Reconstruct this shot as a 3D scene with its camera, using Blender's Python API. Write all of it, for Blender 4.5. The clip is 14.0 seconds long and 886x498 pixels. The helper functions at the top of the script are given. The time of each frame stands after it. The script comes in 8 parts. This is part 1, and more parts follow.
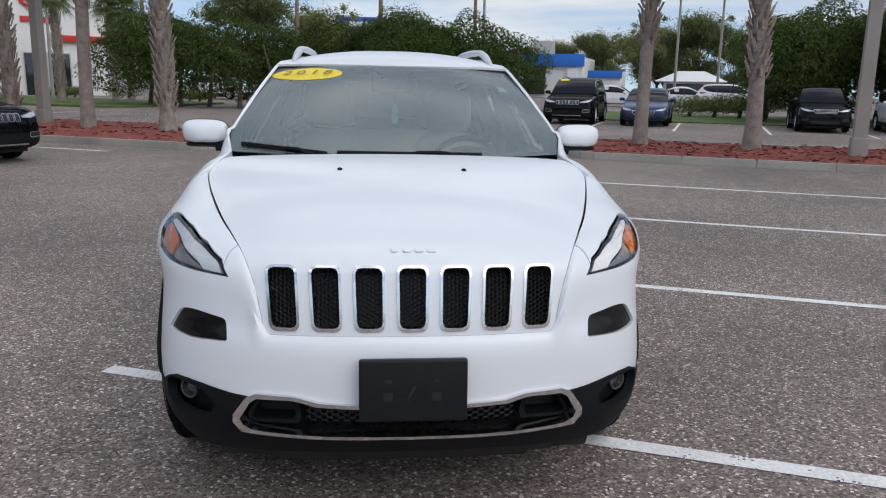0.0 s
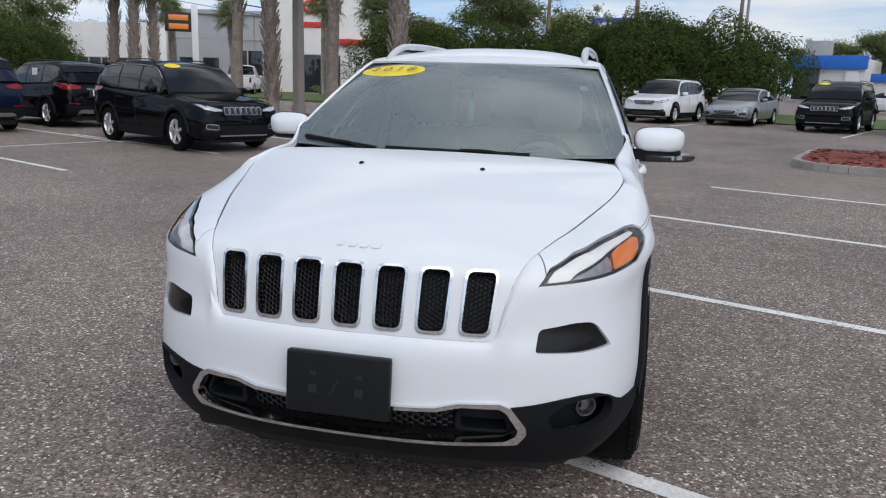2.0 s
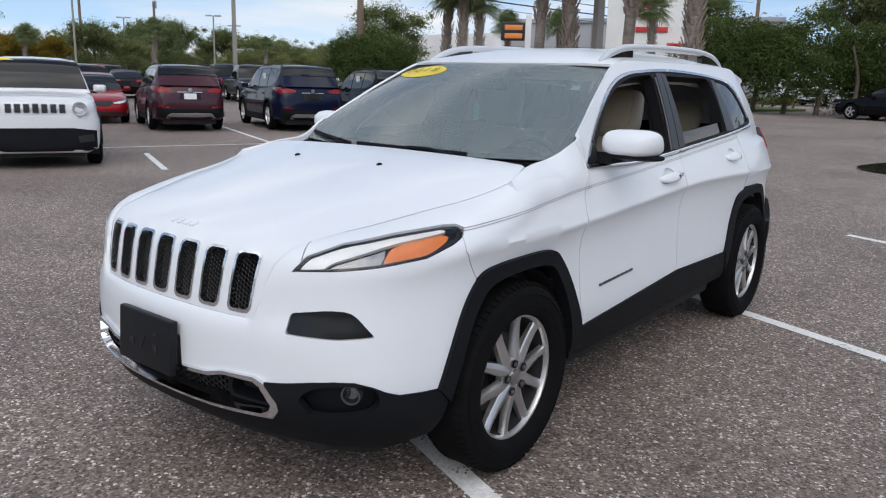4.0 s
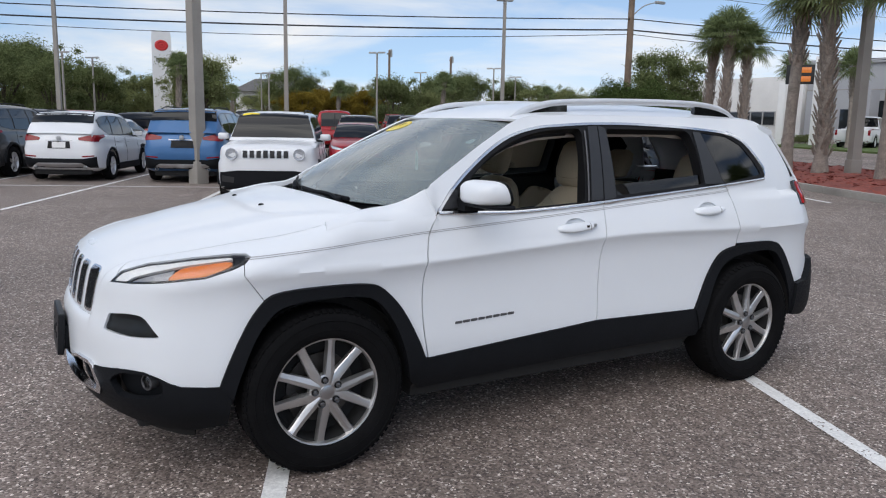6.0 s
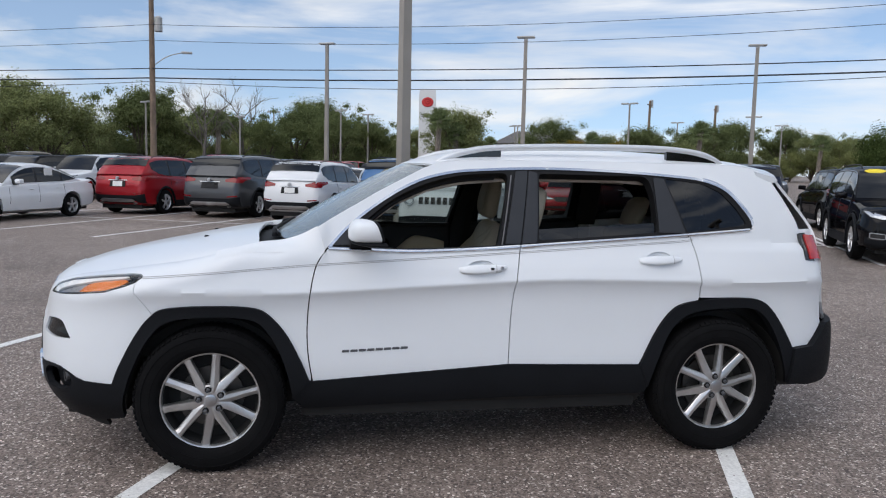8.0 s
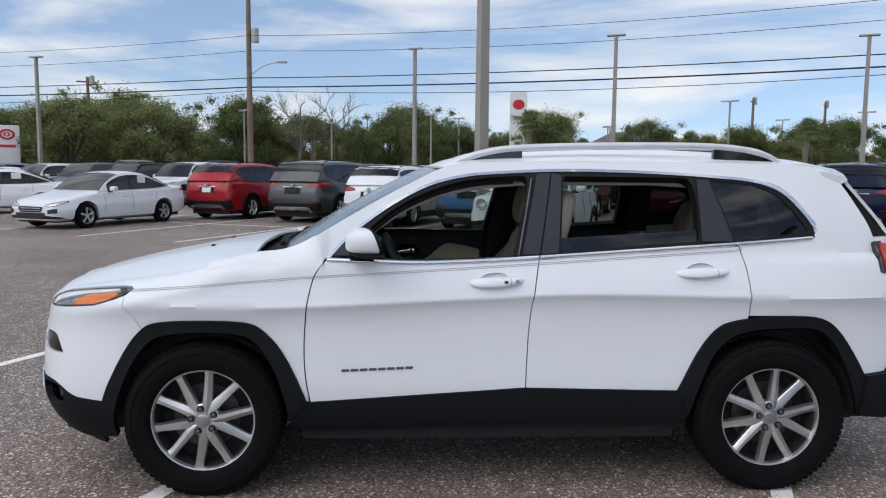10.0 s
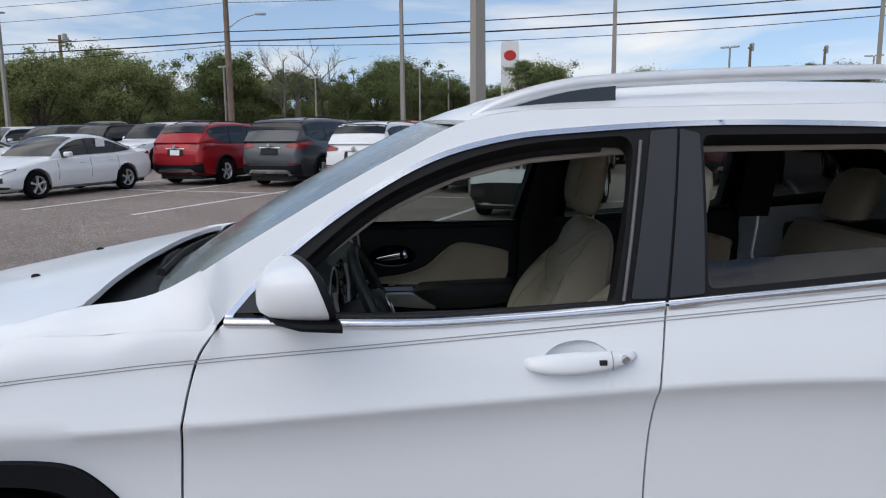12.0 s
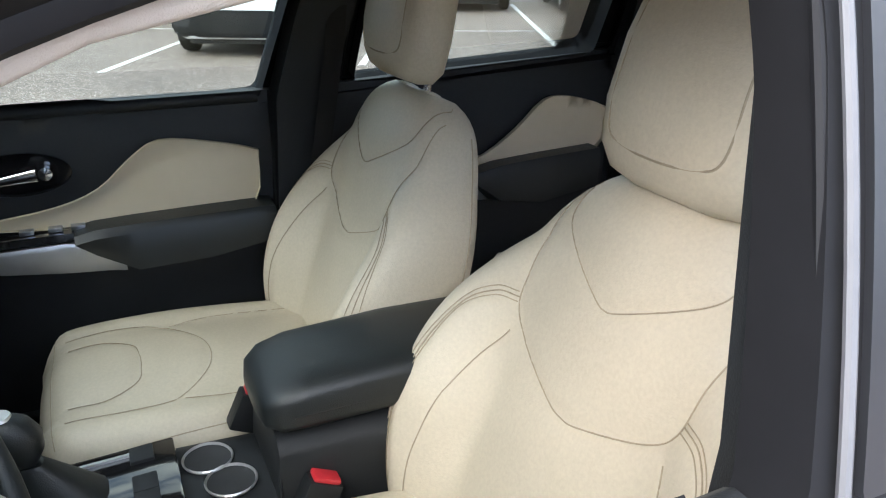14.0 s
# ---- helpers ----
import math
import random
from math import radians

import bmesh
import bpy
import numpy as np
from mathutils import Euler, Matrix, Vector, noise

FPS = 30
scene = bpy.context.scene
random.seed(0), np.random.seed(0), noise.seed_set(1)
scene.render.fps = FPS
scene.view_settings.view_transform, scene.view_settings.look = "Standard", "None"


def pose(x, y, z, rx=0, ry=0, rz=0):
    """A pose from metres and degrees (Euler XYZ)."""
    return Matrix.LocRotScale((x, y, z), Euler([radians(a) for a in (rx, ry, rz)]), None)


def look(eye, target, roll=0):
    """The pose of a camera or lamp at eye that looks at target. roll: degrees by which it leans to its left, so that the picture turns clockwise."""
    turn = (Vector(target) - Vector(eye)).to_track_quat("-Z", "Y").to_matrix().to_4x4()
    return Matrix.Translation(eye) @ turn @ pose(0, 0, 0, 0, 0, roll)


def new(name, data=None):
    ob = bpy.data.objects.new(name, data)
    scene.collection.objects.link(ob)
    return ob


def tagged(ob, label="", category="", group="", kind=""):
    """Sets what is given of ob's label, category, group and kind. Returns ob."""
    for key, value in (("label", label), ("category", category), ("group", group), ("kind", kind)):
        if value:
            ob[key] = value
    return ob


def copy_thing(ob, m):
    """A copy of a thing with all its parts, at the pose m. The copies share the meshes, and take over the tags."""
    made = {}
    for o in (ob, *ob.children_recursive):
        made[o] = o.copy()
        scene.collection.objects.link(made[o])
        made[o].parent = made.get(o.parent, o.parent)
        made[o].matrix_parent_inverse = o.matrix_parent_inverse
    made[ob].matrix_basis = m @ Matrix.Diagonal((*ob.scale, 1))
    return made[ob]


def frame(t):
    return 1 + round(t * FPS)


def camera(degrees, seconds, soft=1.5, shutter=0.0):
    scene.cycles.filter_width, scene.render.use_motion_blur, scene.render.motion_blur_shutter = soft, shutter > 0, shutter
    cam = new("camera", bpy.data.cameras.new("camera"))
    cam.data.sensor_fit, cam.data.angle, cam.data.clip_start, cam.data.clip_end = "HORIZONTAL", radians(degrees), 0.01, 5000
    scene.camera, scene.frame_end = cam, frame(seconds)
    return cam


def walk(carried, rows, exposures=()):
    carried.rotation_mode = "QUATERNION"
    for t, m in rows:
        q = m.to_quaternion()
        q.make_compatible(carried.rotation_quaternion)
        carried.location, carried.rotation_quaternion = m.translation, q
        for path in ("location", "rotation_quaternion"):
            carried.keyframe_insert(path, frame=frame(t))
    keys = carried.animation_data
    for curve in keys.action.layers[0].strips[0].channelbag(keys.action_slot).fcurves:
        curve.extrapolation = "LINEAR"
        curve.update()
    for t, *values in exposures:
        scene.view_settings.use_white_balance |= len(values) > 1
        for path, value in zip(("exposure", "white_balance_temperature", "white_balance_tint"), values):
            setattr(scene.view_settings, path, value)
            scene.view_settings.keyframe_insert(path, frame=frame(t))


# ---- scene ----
cam = camera(60.3, 14.0, soft=1.15)
PATH = [
    (0, (-0.127, -3.110, 1.431), (0.063, -1.161, 1.024), 1.05),
    (0.5, (-0.042, -3.136, 1.440), (0.003, -1.178, 1.036), 0.95),
    (1, (0.055, -3.125, 1.436), (-0.027, -1.168, 1.032), 1.18),
    (1.5, (0.343, -3.051, 1.411), (0.107, -1.108, 1.003), 1.55),
    (2, (0.766, -2.979, 1.431), (0.326, -1.074, 1.013), 1.8),
    (2.5, (1.225, -2.87, 1.436), (0.557, -1.033, 1.014), 2.0),
    (3, (1.596, -2.689, 1.429), (0.724, -0.942, 0.999), 2.1),
    (5.5, (3.496, -1.525, 1.511), (1.89, -0.388, 1.151), 0.8),
    (6, (3.861, -1.151, 1.529), (2.151, -0.168, 1.202), 1.1),
    (6.5, (4.16, -0.763, 1.538), (2.358, 0.054, 1.244), 1.4),
    (7, (4.364, -0.339, 1.54), (2.491, 0.31, 1.276), 1.5),
    (7.5, (4.583, 0.099, 1.548), (2.658, 0.588, 1.312), 1.4),
    (8, (4.672, 0.478, 1.531), (2.713, 0.823, 1.32), 1.3),
    (10.5, (4.085, 0.955, 1.543), (2.1, 1.031, 1.318), 0.4),
    (11, (3.565, 0.971, 1.563), (1.582, 1.031, 1.314), 0.2),
    (11.5, (3.017, 0.939, 1.556), (1.037, 1.008, 1.281), 0.0),
    (12, (2.485, 0.958, 1.542), (0.514, 1.077, 1.221), -0.6),
    (12.5, (1.979, 0.96, 1.516), (0.032, 1.19, 1.12), -0.8),
    (13.0, (1.56, 0.981, 1.51), (-0.358, 1.383, 0.979), -1.35),
    (13.5, (1.255, 1.064, 1.47), (-0.59, 1.635, 0.842), -0.41),
    (14.0, (1.041, 1.102, 1.454), (-0.672, 1.889, 0.701), 0.79),
]
walk(cam, [(t, look(e, g, r)) for t, e, g, r in PATH], exposures=[(0, -0.04), (3.0, 0.03), (8.0, 0.06), (11.0, 0.06), (12.0, 0.02), (12.5, -0.02), (13.0, 0.30), (13.3, 1.2), (13.5, 1.9), (14.0, 2.6)])

# ---- sky, sun ----
world = bpy.data.worlds.new("sky")
scene.world = world
world.use_nodes = True


def world_nodes():
    nt = world.node_tree
    nt.nodes.clear()
    N, K = nt.nodes.new, nt.links.new
    sky = N("ShaderNodeTexSky")
    sky.sky_type, sky.sun_disc = "NISHITA", False
    sky.sun_elevation, sky.sun_rotation = radians(47), radians(140)
    sky.air_density, sky.dust_density, sky.ozone_density = 1.0, 1.2, 1.4
    tc, mp = N("ShaderNodeTexCoord"), N("ShaderNodeMapping")
    mp.inputs["Scale"].default_value = (1.1, 1.5, 7.5)
    mp.inputs["Rotation"].default_value = (radians(4), radians(3), radians(25))
    n1, n2 = N("ShaderNodeTexNoise"), N("ShaderNodeTexNoise")
    n1.inputs["Scale"].default_value, n1.inputs["Detail"].default_value, n1.inputs["Roughness"].default_value = 1.5, 7, .55
    n1.inputs["Distortion"].default_value = .35
    ramp = N("ShaderNodeValToRGB")
    ramp.color_ramp.elements[0].position, ramp.color_ramp.elements[1].position = .45, .66
    ramp.color_ramp.elements[0].color = (.05, .05, .05, 1)
    n2.inputs["Scale"].default_value, n2.inputs["Detail"].default_value = 3.1, 6
    grey = N("ShaderNodeValToRGB")
    grey.color_ramp.elements[0].position, grey.color_ramp.elements[1].position = .3, .75
    grey.color_ramp.elements[0].color, grey.color_ramp.elements[1].color = (5.3, 5.34, 5.42, 1), (6.6, 6.56, 6.5, 1)
    mix, bg, out = N("ShaderNodeMixRGB"), N("ShaderNodeBackground"), N("ShaderNodeOutputWorld")
    K(tc.outputs["Generated"], mp.inputs["Vector"])
    K(mp.outputs["Vector"], n1.inputs["Vector"])
    K(mp.outputs["Vector"], n2.inputs["Vector"])
    K(n1.outputs["Fac"], ramp.inputs["Fac"])
    K(n2.outputs["Fac"], grey.inputs["Fac"])
    K(ramp.outputs["Color"], mix.inputs["Fac"])
    high = N("ShaderNodeMapping")
    high.inputs["Location"].default_value = (0, 0, .11)      # clear blue between the clouds, down to the trees
    K(tc.outputs["Generated"], high.inputs["Vector"])
    K(high.outputs["Vector"], sky.inputs["Vector"])
    K(sky.outputs["Color"], mix.inputs["Color1"])
    sep, lift, mul = N("ShaderNodeSeparateXYZ"), N("ShaderNodeMapRange"), N("ShaderNodeVectorMath")
    lift.inputs["From Min"].default_value, lift.inputs["From Max"].default_value = .15, .95
    lift.inputs["To Min"].default_value, lift.inputs["To Max"].default_value = .92, 2.0      # a veiled sky is brightest overhead
    mul.operation = "SCALE"
    K(tc.outputs["Generated"], sep.inputs[0])
    K(sep.outputs["Z"], lift.inputs["Value"])
    K(grey.outputs["Color"], mul.inputs[0])
    K(lift.outputs[0], mul.inputs["Scale"])
    K(mul.outputs[0], mix.inputs["Color2"])
    K(mix.outputs["Color"], bg.inputs["Color"])
    bg.inputs["Strength"].default_value = .162
    K(bg.outputs["Background"], out.inputs["Surface"])


world_nodes()
sun = new("sun", bpy.data.lights.new("sun", "SUN"))
sun.data.energy, sun.data.angle, sun.data.color = .85, radians(60), (1.0, .96, .90)
sun.matrix_world = look((16, -19, 27), (0, 0, 0))

# ---- materials ----
def material(name, color, rough=.5, metal=0.0, coat=0.0, spec=.5, vary=.0, vary_scale=6.0, grain=.0, grain_scale=200.0, bump=.0, bump_scale=300.0, tint=None, rand=0.0, sheen=0.0, trans=0.0):
    "A principled material with colour variation at two scales, and fine relief."
    m = bpy.data.materials.new(name)
    m.use_nodes = True
    nt = m.node_tree
    N, K = nt.nodes.new, nt.links.new
    b = nt.nodes["Principled BSDF"]
    b.inputs["Base Color"].default_value = (*color, 1)
    b.inputs["Roughness"].default_value, b.inputs["Metallic"].default_value = rough, metal
    b.inputs["Coat Weight"].default_value, b.inputs["Coat Roughness"].default_value = coat, .03
    b.inputs["Specular IOR Level"].default_value = spec
    b.inputs["Transmission Weight"].default_value = trans
    m.diffuse_color = (*color, 1)
    tc = N("ShaderNodeTexCoord")
    last = None
    if vary or grain or rand:
        rgb = N("ShaderNodeRGB")
        rgb.outputs[0].default_value = (*color, 1)
        last = rgb.outputs[0]
        for amount, scale in ((vary, vary_scale), (grain, grain_scale)):
            if amount:
                n, r = N("ShaderNodeTexNoise"), N("ShaderNodeMapRange")
                n.inputs["Scale"].default_value, n.inputs["Detail"].default_value = scale, 5
                r.inputs["From Min"].default_value, r.inputs["From Max"].default_value = .3, .7
                r.inputs["To Min"].default_value, r.inputs["To Max"].default_value = 1 - amount, 1 + amount
                K(tc.outputs["Object"], n.inputs["Vector"])
                K(n.outputs["Fac"], r.inputs["Value"])
                mul = N("ShaderNodeVectorMath")
                mul.operation = "SCALE"
                K(last, mul.inputs[0])
                K(r.outputs[0], mul.inputs["Scale"])
                last = mul.outputs[0]
        if rand:
            oi, r, mul = N("ShaderNodeObjectInfo"), N("ShaderNodeMapRange"), N("ShaderNodeVectorMath")
            r.inputs["To Min"].default_value, r.inputs["To Max"].default_value = 1 - rand, 1 + rand
            mul.operation = "SCALE"
            K(oi.outputs["Random"], r.inputs["Value"])
            K(last, mul.inputs[0])
            K(r.outputs[0], mul.inputs["Scale"])
            last = mul.outputs[0]
        K(last, b.inputs["Base Color"])
    if bump:
        n, bp = N("ShaderNodeTexNoise"), N("ShaderNodeBump")
        n.inputs["Scale"].default_value, n.inputs["Detail"].default_value = bump_scale, 3
        bp.inputs["Strength"].default_value, bp.inputs["Distance"].default_value = bump, .003
        K(tc.outputs["Object"], n.inputs["Vector"])
        K(n.outputs["Fac"], bp.inputs["Height"])
        K(bp.outputs["Normal"], b.inputs["Normal"])
    return m


def glass(name, tint, ior=1.5, rough=.0, veil=.0):
    """Thin tinted pane: see-through, with gloss by Fresnel and a pale film, of dust or of sky sheen put in as colour.
    """
    m = bpy.data.materials.new(name)
    m.use_nodes = True
    nt = m.node_tree
    nt.nodes.clear()
    N, K = nt.nodes.new, nt.links.new
    t, g, f, mix, out = N("ShaderNodeBsdfTransparent"), N("ShaderNodeBsdfGlossy"), N("ShaderNodeFresnel"), N("ShaderNodeMixShader"), N("ShaderNodeOutputMaterial")
    t.inputs["Color"].default_value = (*tint, 1)
    g.inputs["Roughness"].default_value = rough
    g.inputs["Color"].default_value = (1, 1, 1, 1)
    f.inputs["IOR"].default_value = ior
    K(f.outputs[0], mix.inputs["Fac"])
    body = t.outputs[0]
    # pale matt share: dust, and on the windscreen mirrored sky put in as colour
    if veil:
        d, mx = N("ShaderNodeBsdfDiffuse"), N("ShaderNodeMixShader")
        d.inputs["Color"].default_value = (.42, .50, .50, 1)
        mx.inputs["Fac"].default_value = veil
        K(t.outputs[0], mx.inputs[1])
        K(d.outputs[0], mx.inputs[2])
        body = mx.outputs[0]
    K(body, mix.inputs[1])
    K(g.outputs[0], mix.inputs[2])
    K(mix.outputs[0], out.inputs["Surface"])
    return m


def asphalt_material():
    m = bpy.data.materials.new("asphalt")
    m.use_nodes = True
    nt = m.node_tree
    N, K = nt.nodes.new, nt.links.new
    b = nt.nodes["Principled BSDF"]
    tc = N("ShaderNodeTexCoord")
    v = N("ShaderNodeTexVoronoi")
    v.inputs["Scale"].default_value = 95
    cell = N("ShaderNodeSeparateColor")
    st = N("ShaderNodeValToRGB")
    e = st.color_ramp.elements
    e[0].position, e[0].color = .0, (.070, .054, .046, 1)
    e[1].position, e[1].color = 1.0, (.80, .73, .66, 1)
    for p, c in ((.40, (.176, .138, .117, 1)), (.78, (.256, .205, .175, 1)), (.93, (.40, .335, .29, 1))):
        x = e.new(p)
        x.color = c
    big, rb = N("ShaderNodeTexNoise"), N("ShaderNodeMapRange")
    big.inputs["Scale"].default_value, big.inputs["Detail"].default_value, big.inputs["Roughness"].default_value = .35, 8, .62
    rb.inputs["From Min"].default_value, rb.inputs["From Max"].default_value = .3, .7
    rb.inputs["To Min"].default_value, rb.inputs["To Max"].default_value = .72, 1.28
    mid, rm = N("ShaderNodeTexNoise"), N("ShaderNodeMapRange")
    mid.inputs["Scale"].default_value, mid.inputs["Detail"].default_value = 9, 6
    rm.inputs["From Min"].default_value, rm.inputs["From Max"].default_value = .3, .7
    rm.inputs["To Min"].default_value, rm.inputs["To Max"].default_value = .85, 1.15
    mu, m1, m2 = N("ShaderNodeMath"), N("ShaderNodeVectorMath"), N("ShaderNodeBump")
    mu.operation, m1.operation = "MULTIPLY", "SCALE"
    for n in (v, big, mid):
        K(tc.outputs["Object"], n.inputs["Vector"])
    K(v.outputs["Color"], cell.inputs[0])
    K(cell.outputs[0], st.inputs["Fac"])
    K(big.outputs["Fac"], rb.inputs["Value"])
    K(mid.outputs["Fac"], rm.inputs["Value"])
    K(rb.outputs[0], mu.inputs[0])
    K(rm.outputs[0], mu.inputs[1])
    K(st.outputs["Color"], m1.inputs[0])
    K(mu.outputs[0], m1.inputs["Scale"])
    K(m1.outputs[0], b.inputs["Base Color"])
    m2.inputs["Strength"].default_value, m2.inputs["Distance"].default_value, m2.invert = .55, .004, True
    K(v.outputs["Distance"], m2.inputs["Height"])
    K(m2.outputs["Normal"], b.inputs["Normal"])
    b.inputs["Roughness"].default_value = .72
    b.inputs["Specular IOR Level"].default_value = .35
    return m


def line_paint_material():
    m = material("line_paint", (.76, .75, .72), .7, vary=.08, vary_scale=3, grain=.15, grain_scale=60, bump=.5, bump_scale=160)
    nt = m.node_tree
    N, K = nt.nodes.new, nt.links.new
    b = nt.nodes["Principled BSDF"]
    tc, v, sp, r, tr, mx, nz, ad = N("ShaderNodeTexCoord"), N("ShaderNodeTexVoronoi"), N("ShaderNodeSeparateColor"), N("ShaderNodeMath"), N("ShaderNodeBsdfTransparent"), N("ShaderNodeMixShader"), N("ShaderNodeTexNoise"), N("ShaderNodeMath")
    v.inputs["Scale"].default_value = 95
    nz.inputs["Scale"].default_value = 7
    ad.operation, r.operation, r.inputs[1].default_value = "ADD", "GREATER_THAN", 1.52
    out = next(n for n in nt.nodes if n.type == "OUTPUT_MATERIAL")
    K(tc.outputs["Object"], v.inputs["Vector"])
    K(tc.outputs["Object"], nz.inputs["Vector"])
    K(v.outputs["Color"], sp.inputs[0])
    K(sp.outputs[1], ad.inputs[0])
    K(nz.outputs["Fac"], ad.inputs[1])
    K(ad.outputs[0], r.inputs[0])
    K(r.outputs[0], mx.inputs["Fac"])
    K(b.outputs[0], mx.inputs[1])
    K(tr.outputs[0], mx.inputs[2])
    K(mx.outputs[0], out.inputs["Surface"])
    return m


PAINT = material("white_paint", (.765, .79, .81), .32, coat=0.42, vary=.015, vary_scale=2, spec=.4)
PLASTIC = material("black_plastic", (.008, .009, .011), .6, spec=.14, vary=.12, vary_scale=5, grain=.25, grain_scale=400, bump=.25, bump_scale=900)
PLATE_PLASTIC = material("plate_plastic", (.009, .010, .012), .45, spec=.25, vary=.15, vary_scale=14, bump=.1, bump_scale=500)
GLOSS = material("gloss_black", (.008, .008, .009), .08, coat=.6)
SEALGREY = material("seal_grey", (.10, .10, .105), .45, vary=.1, vary_scale=20)
PILLAR = material("satin_black", (.020, .021, .024), .34, vary=.1, vary_scale=8)
RUBBER = material("rubber_seal", (.007, .007, .008), .6, spec=.25, vary=.1, vary_scale=30)
TYRE = material("tyre_rubber", (.006, .006, .0065), .85, spec=.10, vary=.18, vary_scale=12, grain=.2, grain_scale=150, bump=.3, bump_scale=260)
CHROME = material("chrome", (.74, .75, .77), .14, metal=1.0, vary=.03, vary_scale=9)
RAILSILVER = material("rail_silver", (.70, .71, .72), .42, metal=.55, vary=.05, vary_scale=9)
SATIN = material("satin_chrome", (.50, .51, .53), .28, metal=1.0, vary=.06, vary_scale=9)
ALLOY = material("alloy", (.56, .555, .55), .33, metal=.88, vary=.06, vary_scale=20, grain=.05, grain_scale=300)
ALLOY_DARK = material("alloy_grey", (.13, .13, .135), .4, metal=.6, vary=.1, vary_scale=20)
DISC = material("brake_steel", (.10, .095, .09), .42, metal=.8, vary=.2, vary_scale=18)
UNDER = material("underbody", (.012, .012, .012), .8, vary=.2, vary_scale=6)
MESHGRILLE = material("grille_plastic", (.010, .010, .011), .42, vary=.1, vary_scale=30)
LENS = glass("lamp_lens", (.96, .97, .98), 1.45)
# strong pale film stands in for the overcast sky reflected in the screen
WINDSHIELD = glass("windshield_glass", (.62, .69, .68), 1.5, .16, .32)
SIDEGLASS = glass("side_glass", (.40, .46, .43), 1.5, veil=.03)
PRIVACY = glass("privacy_glass", (.035, .04, .042), 1.55)
SMOKED = material("smoked_lens", (.006, .006, .007), .14, spec=.35, vary=.1, vary_scale=12)
LAMPGREY = material("lamp_grey", (.36, .36, .37), .3, metal=.4, vary=.2, vary_scale=60)
SURROUND = material("lamp_surround", (.012, .012, .013), .35, spec=.3)
DRL = material("drl_white", (.86, .86, .85), .25, vary=.05, vary_scale=80, bump=.3, bump_scale=350)
REFLECTOR = material("reflector", (.62, .63, .65), .18, metal=.8, vary=.15, vary_scale=60)
AMBER = material("amber_lens", (.80, .24, .04), .2, coat=.5, vary=.15, vary_scale=70, bump=.25, bump_scale=350)
TAILRED = material("tail_red", (.46, .008, .012), .14, coat=.35, spec=.35, vary=.15, vary_scale=40)
LEATHER = material("beige_leather", (.53, .47, .36), .46, vary=.05, vary_scale=6, grain=.05, grain_scale=180, bump=.22, bump_scale=420)
LEATHER_SEAM = material("seam_thread", (.34, .285, .20), .7, vary=.1, vary_scale=90)
TRIM_BEIGE = material("beige_trim", (.60, .52, .38), .5, vary=.05, vary_scale=8, bump=.2, bump_scale=500)
SOFTBLACK = material("soft_black", (.014, .0155, .017), .5, spec=.32, vary=.12, vary_scale=7, grain=.1, grain_scale=300, bump=.2, bump_scale=600)
LINING = material("dark_lining", (.008, .008, .009), .95, spec=.05, vary=.15, vary_scale=9)
LIDBLACK = material("black_leather", (.012, .015, .016), .42, vary=.1, vary_scale=9, bump=.2, bump_scale=500)
CARPET = material("carpet", (.014, .013, .012), .95, vary=.2, vary_scale=14, bump=.6, bump_scale=700)
HEADLINER = material("headliner", (.52, .46, .40), .9, vary=.05, vary_scale=6, bump=.3, bump_scale=600)
SILVER = material("silver_trim", (.55, .55, .55), .35, metal=.7, vary=.05, vary_scale=20)
RED = material("red_plastic", (.55, .03, .04), .35, vary=.08, vary_scale=60)
YELLOW = material("yellow_vinyl", (.85, .66, .03), .4, vary=.04, vary_scale=20)
INK = material("dark_ink", (.20, .14, .015), .5)
GREYMETAL = material("badge_grey", (.14, .14, .15), .3, metal=.8, vary=.1, vary_scale=60)
STRIPE = material("pinstripe", (.30, .29, .29), .4, vary=.1, vary_scale=15)
TEAL = material("teal_card", (.30, .66, .58), .6, vary=.1, vary_scale=50)
PALEBLUE = material("pale_sticker", (.62, .78, .78), .5, vary=.05, vary_scale=50)

# ---- mesh helpers ----
from mathutils.geometry import delaunay_2d_cdt


def part(name, bm, mat, parent=None, label="", sharp=40):
    "Links a bmesh as one mesh object, under a thing or a part if given."
    bm.normal_update()
    lim = radians(sharp)
    for f in bm.faces:
        f.smooth = True
    for e in bm.edges:
        if len(e.link_faces) != 2 or e.calc_face_angle(0) > lim:
            e.smooth = False
    me = bpy.data.meshes.new(name)
    bm.to_mesh(me)
    bm.free()
    me.materials.append(mat)
    ob = new(name, me)
    ob.parent = parent
    if label:
        ob["label"] = label
    return ob


def inside(pts, poly):
    x, y = pts[:, 0], pts[:, 1]
    r = np.zeros(len(pts), bool)
    q = np.roll(poly, 1, axis=0)
    for (x0, y0), (x1, y1) in zip(poly, q):
        if y0 != y1:
            c = ((y0 > y) != (y1 > y)) & (x < (x1 - x0) * (y - y0) / (y1 - y0) + x0)
            r ^= c
    return r


def resample(poly, step):
    out = []
    for i in range(len(poly)):
        a, b = np.array(poly[i], float), np.array(poly[(i + 1) % len(poly)], float)
        n = max(1, int(math.ceil(np.hypot(*(b - a)) / step)))
        out += [a + (b - a) * k / n for k in range(n)]
    return np.array(out)


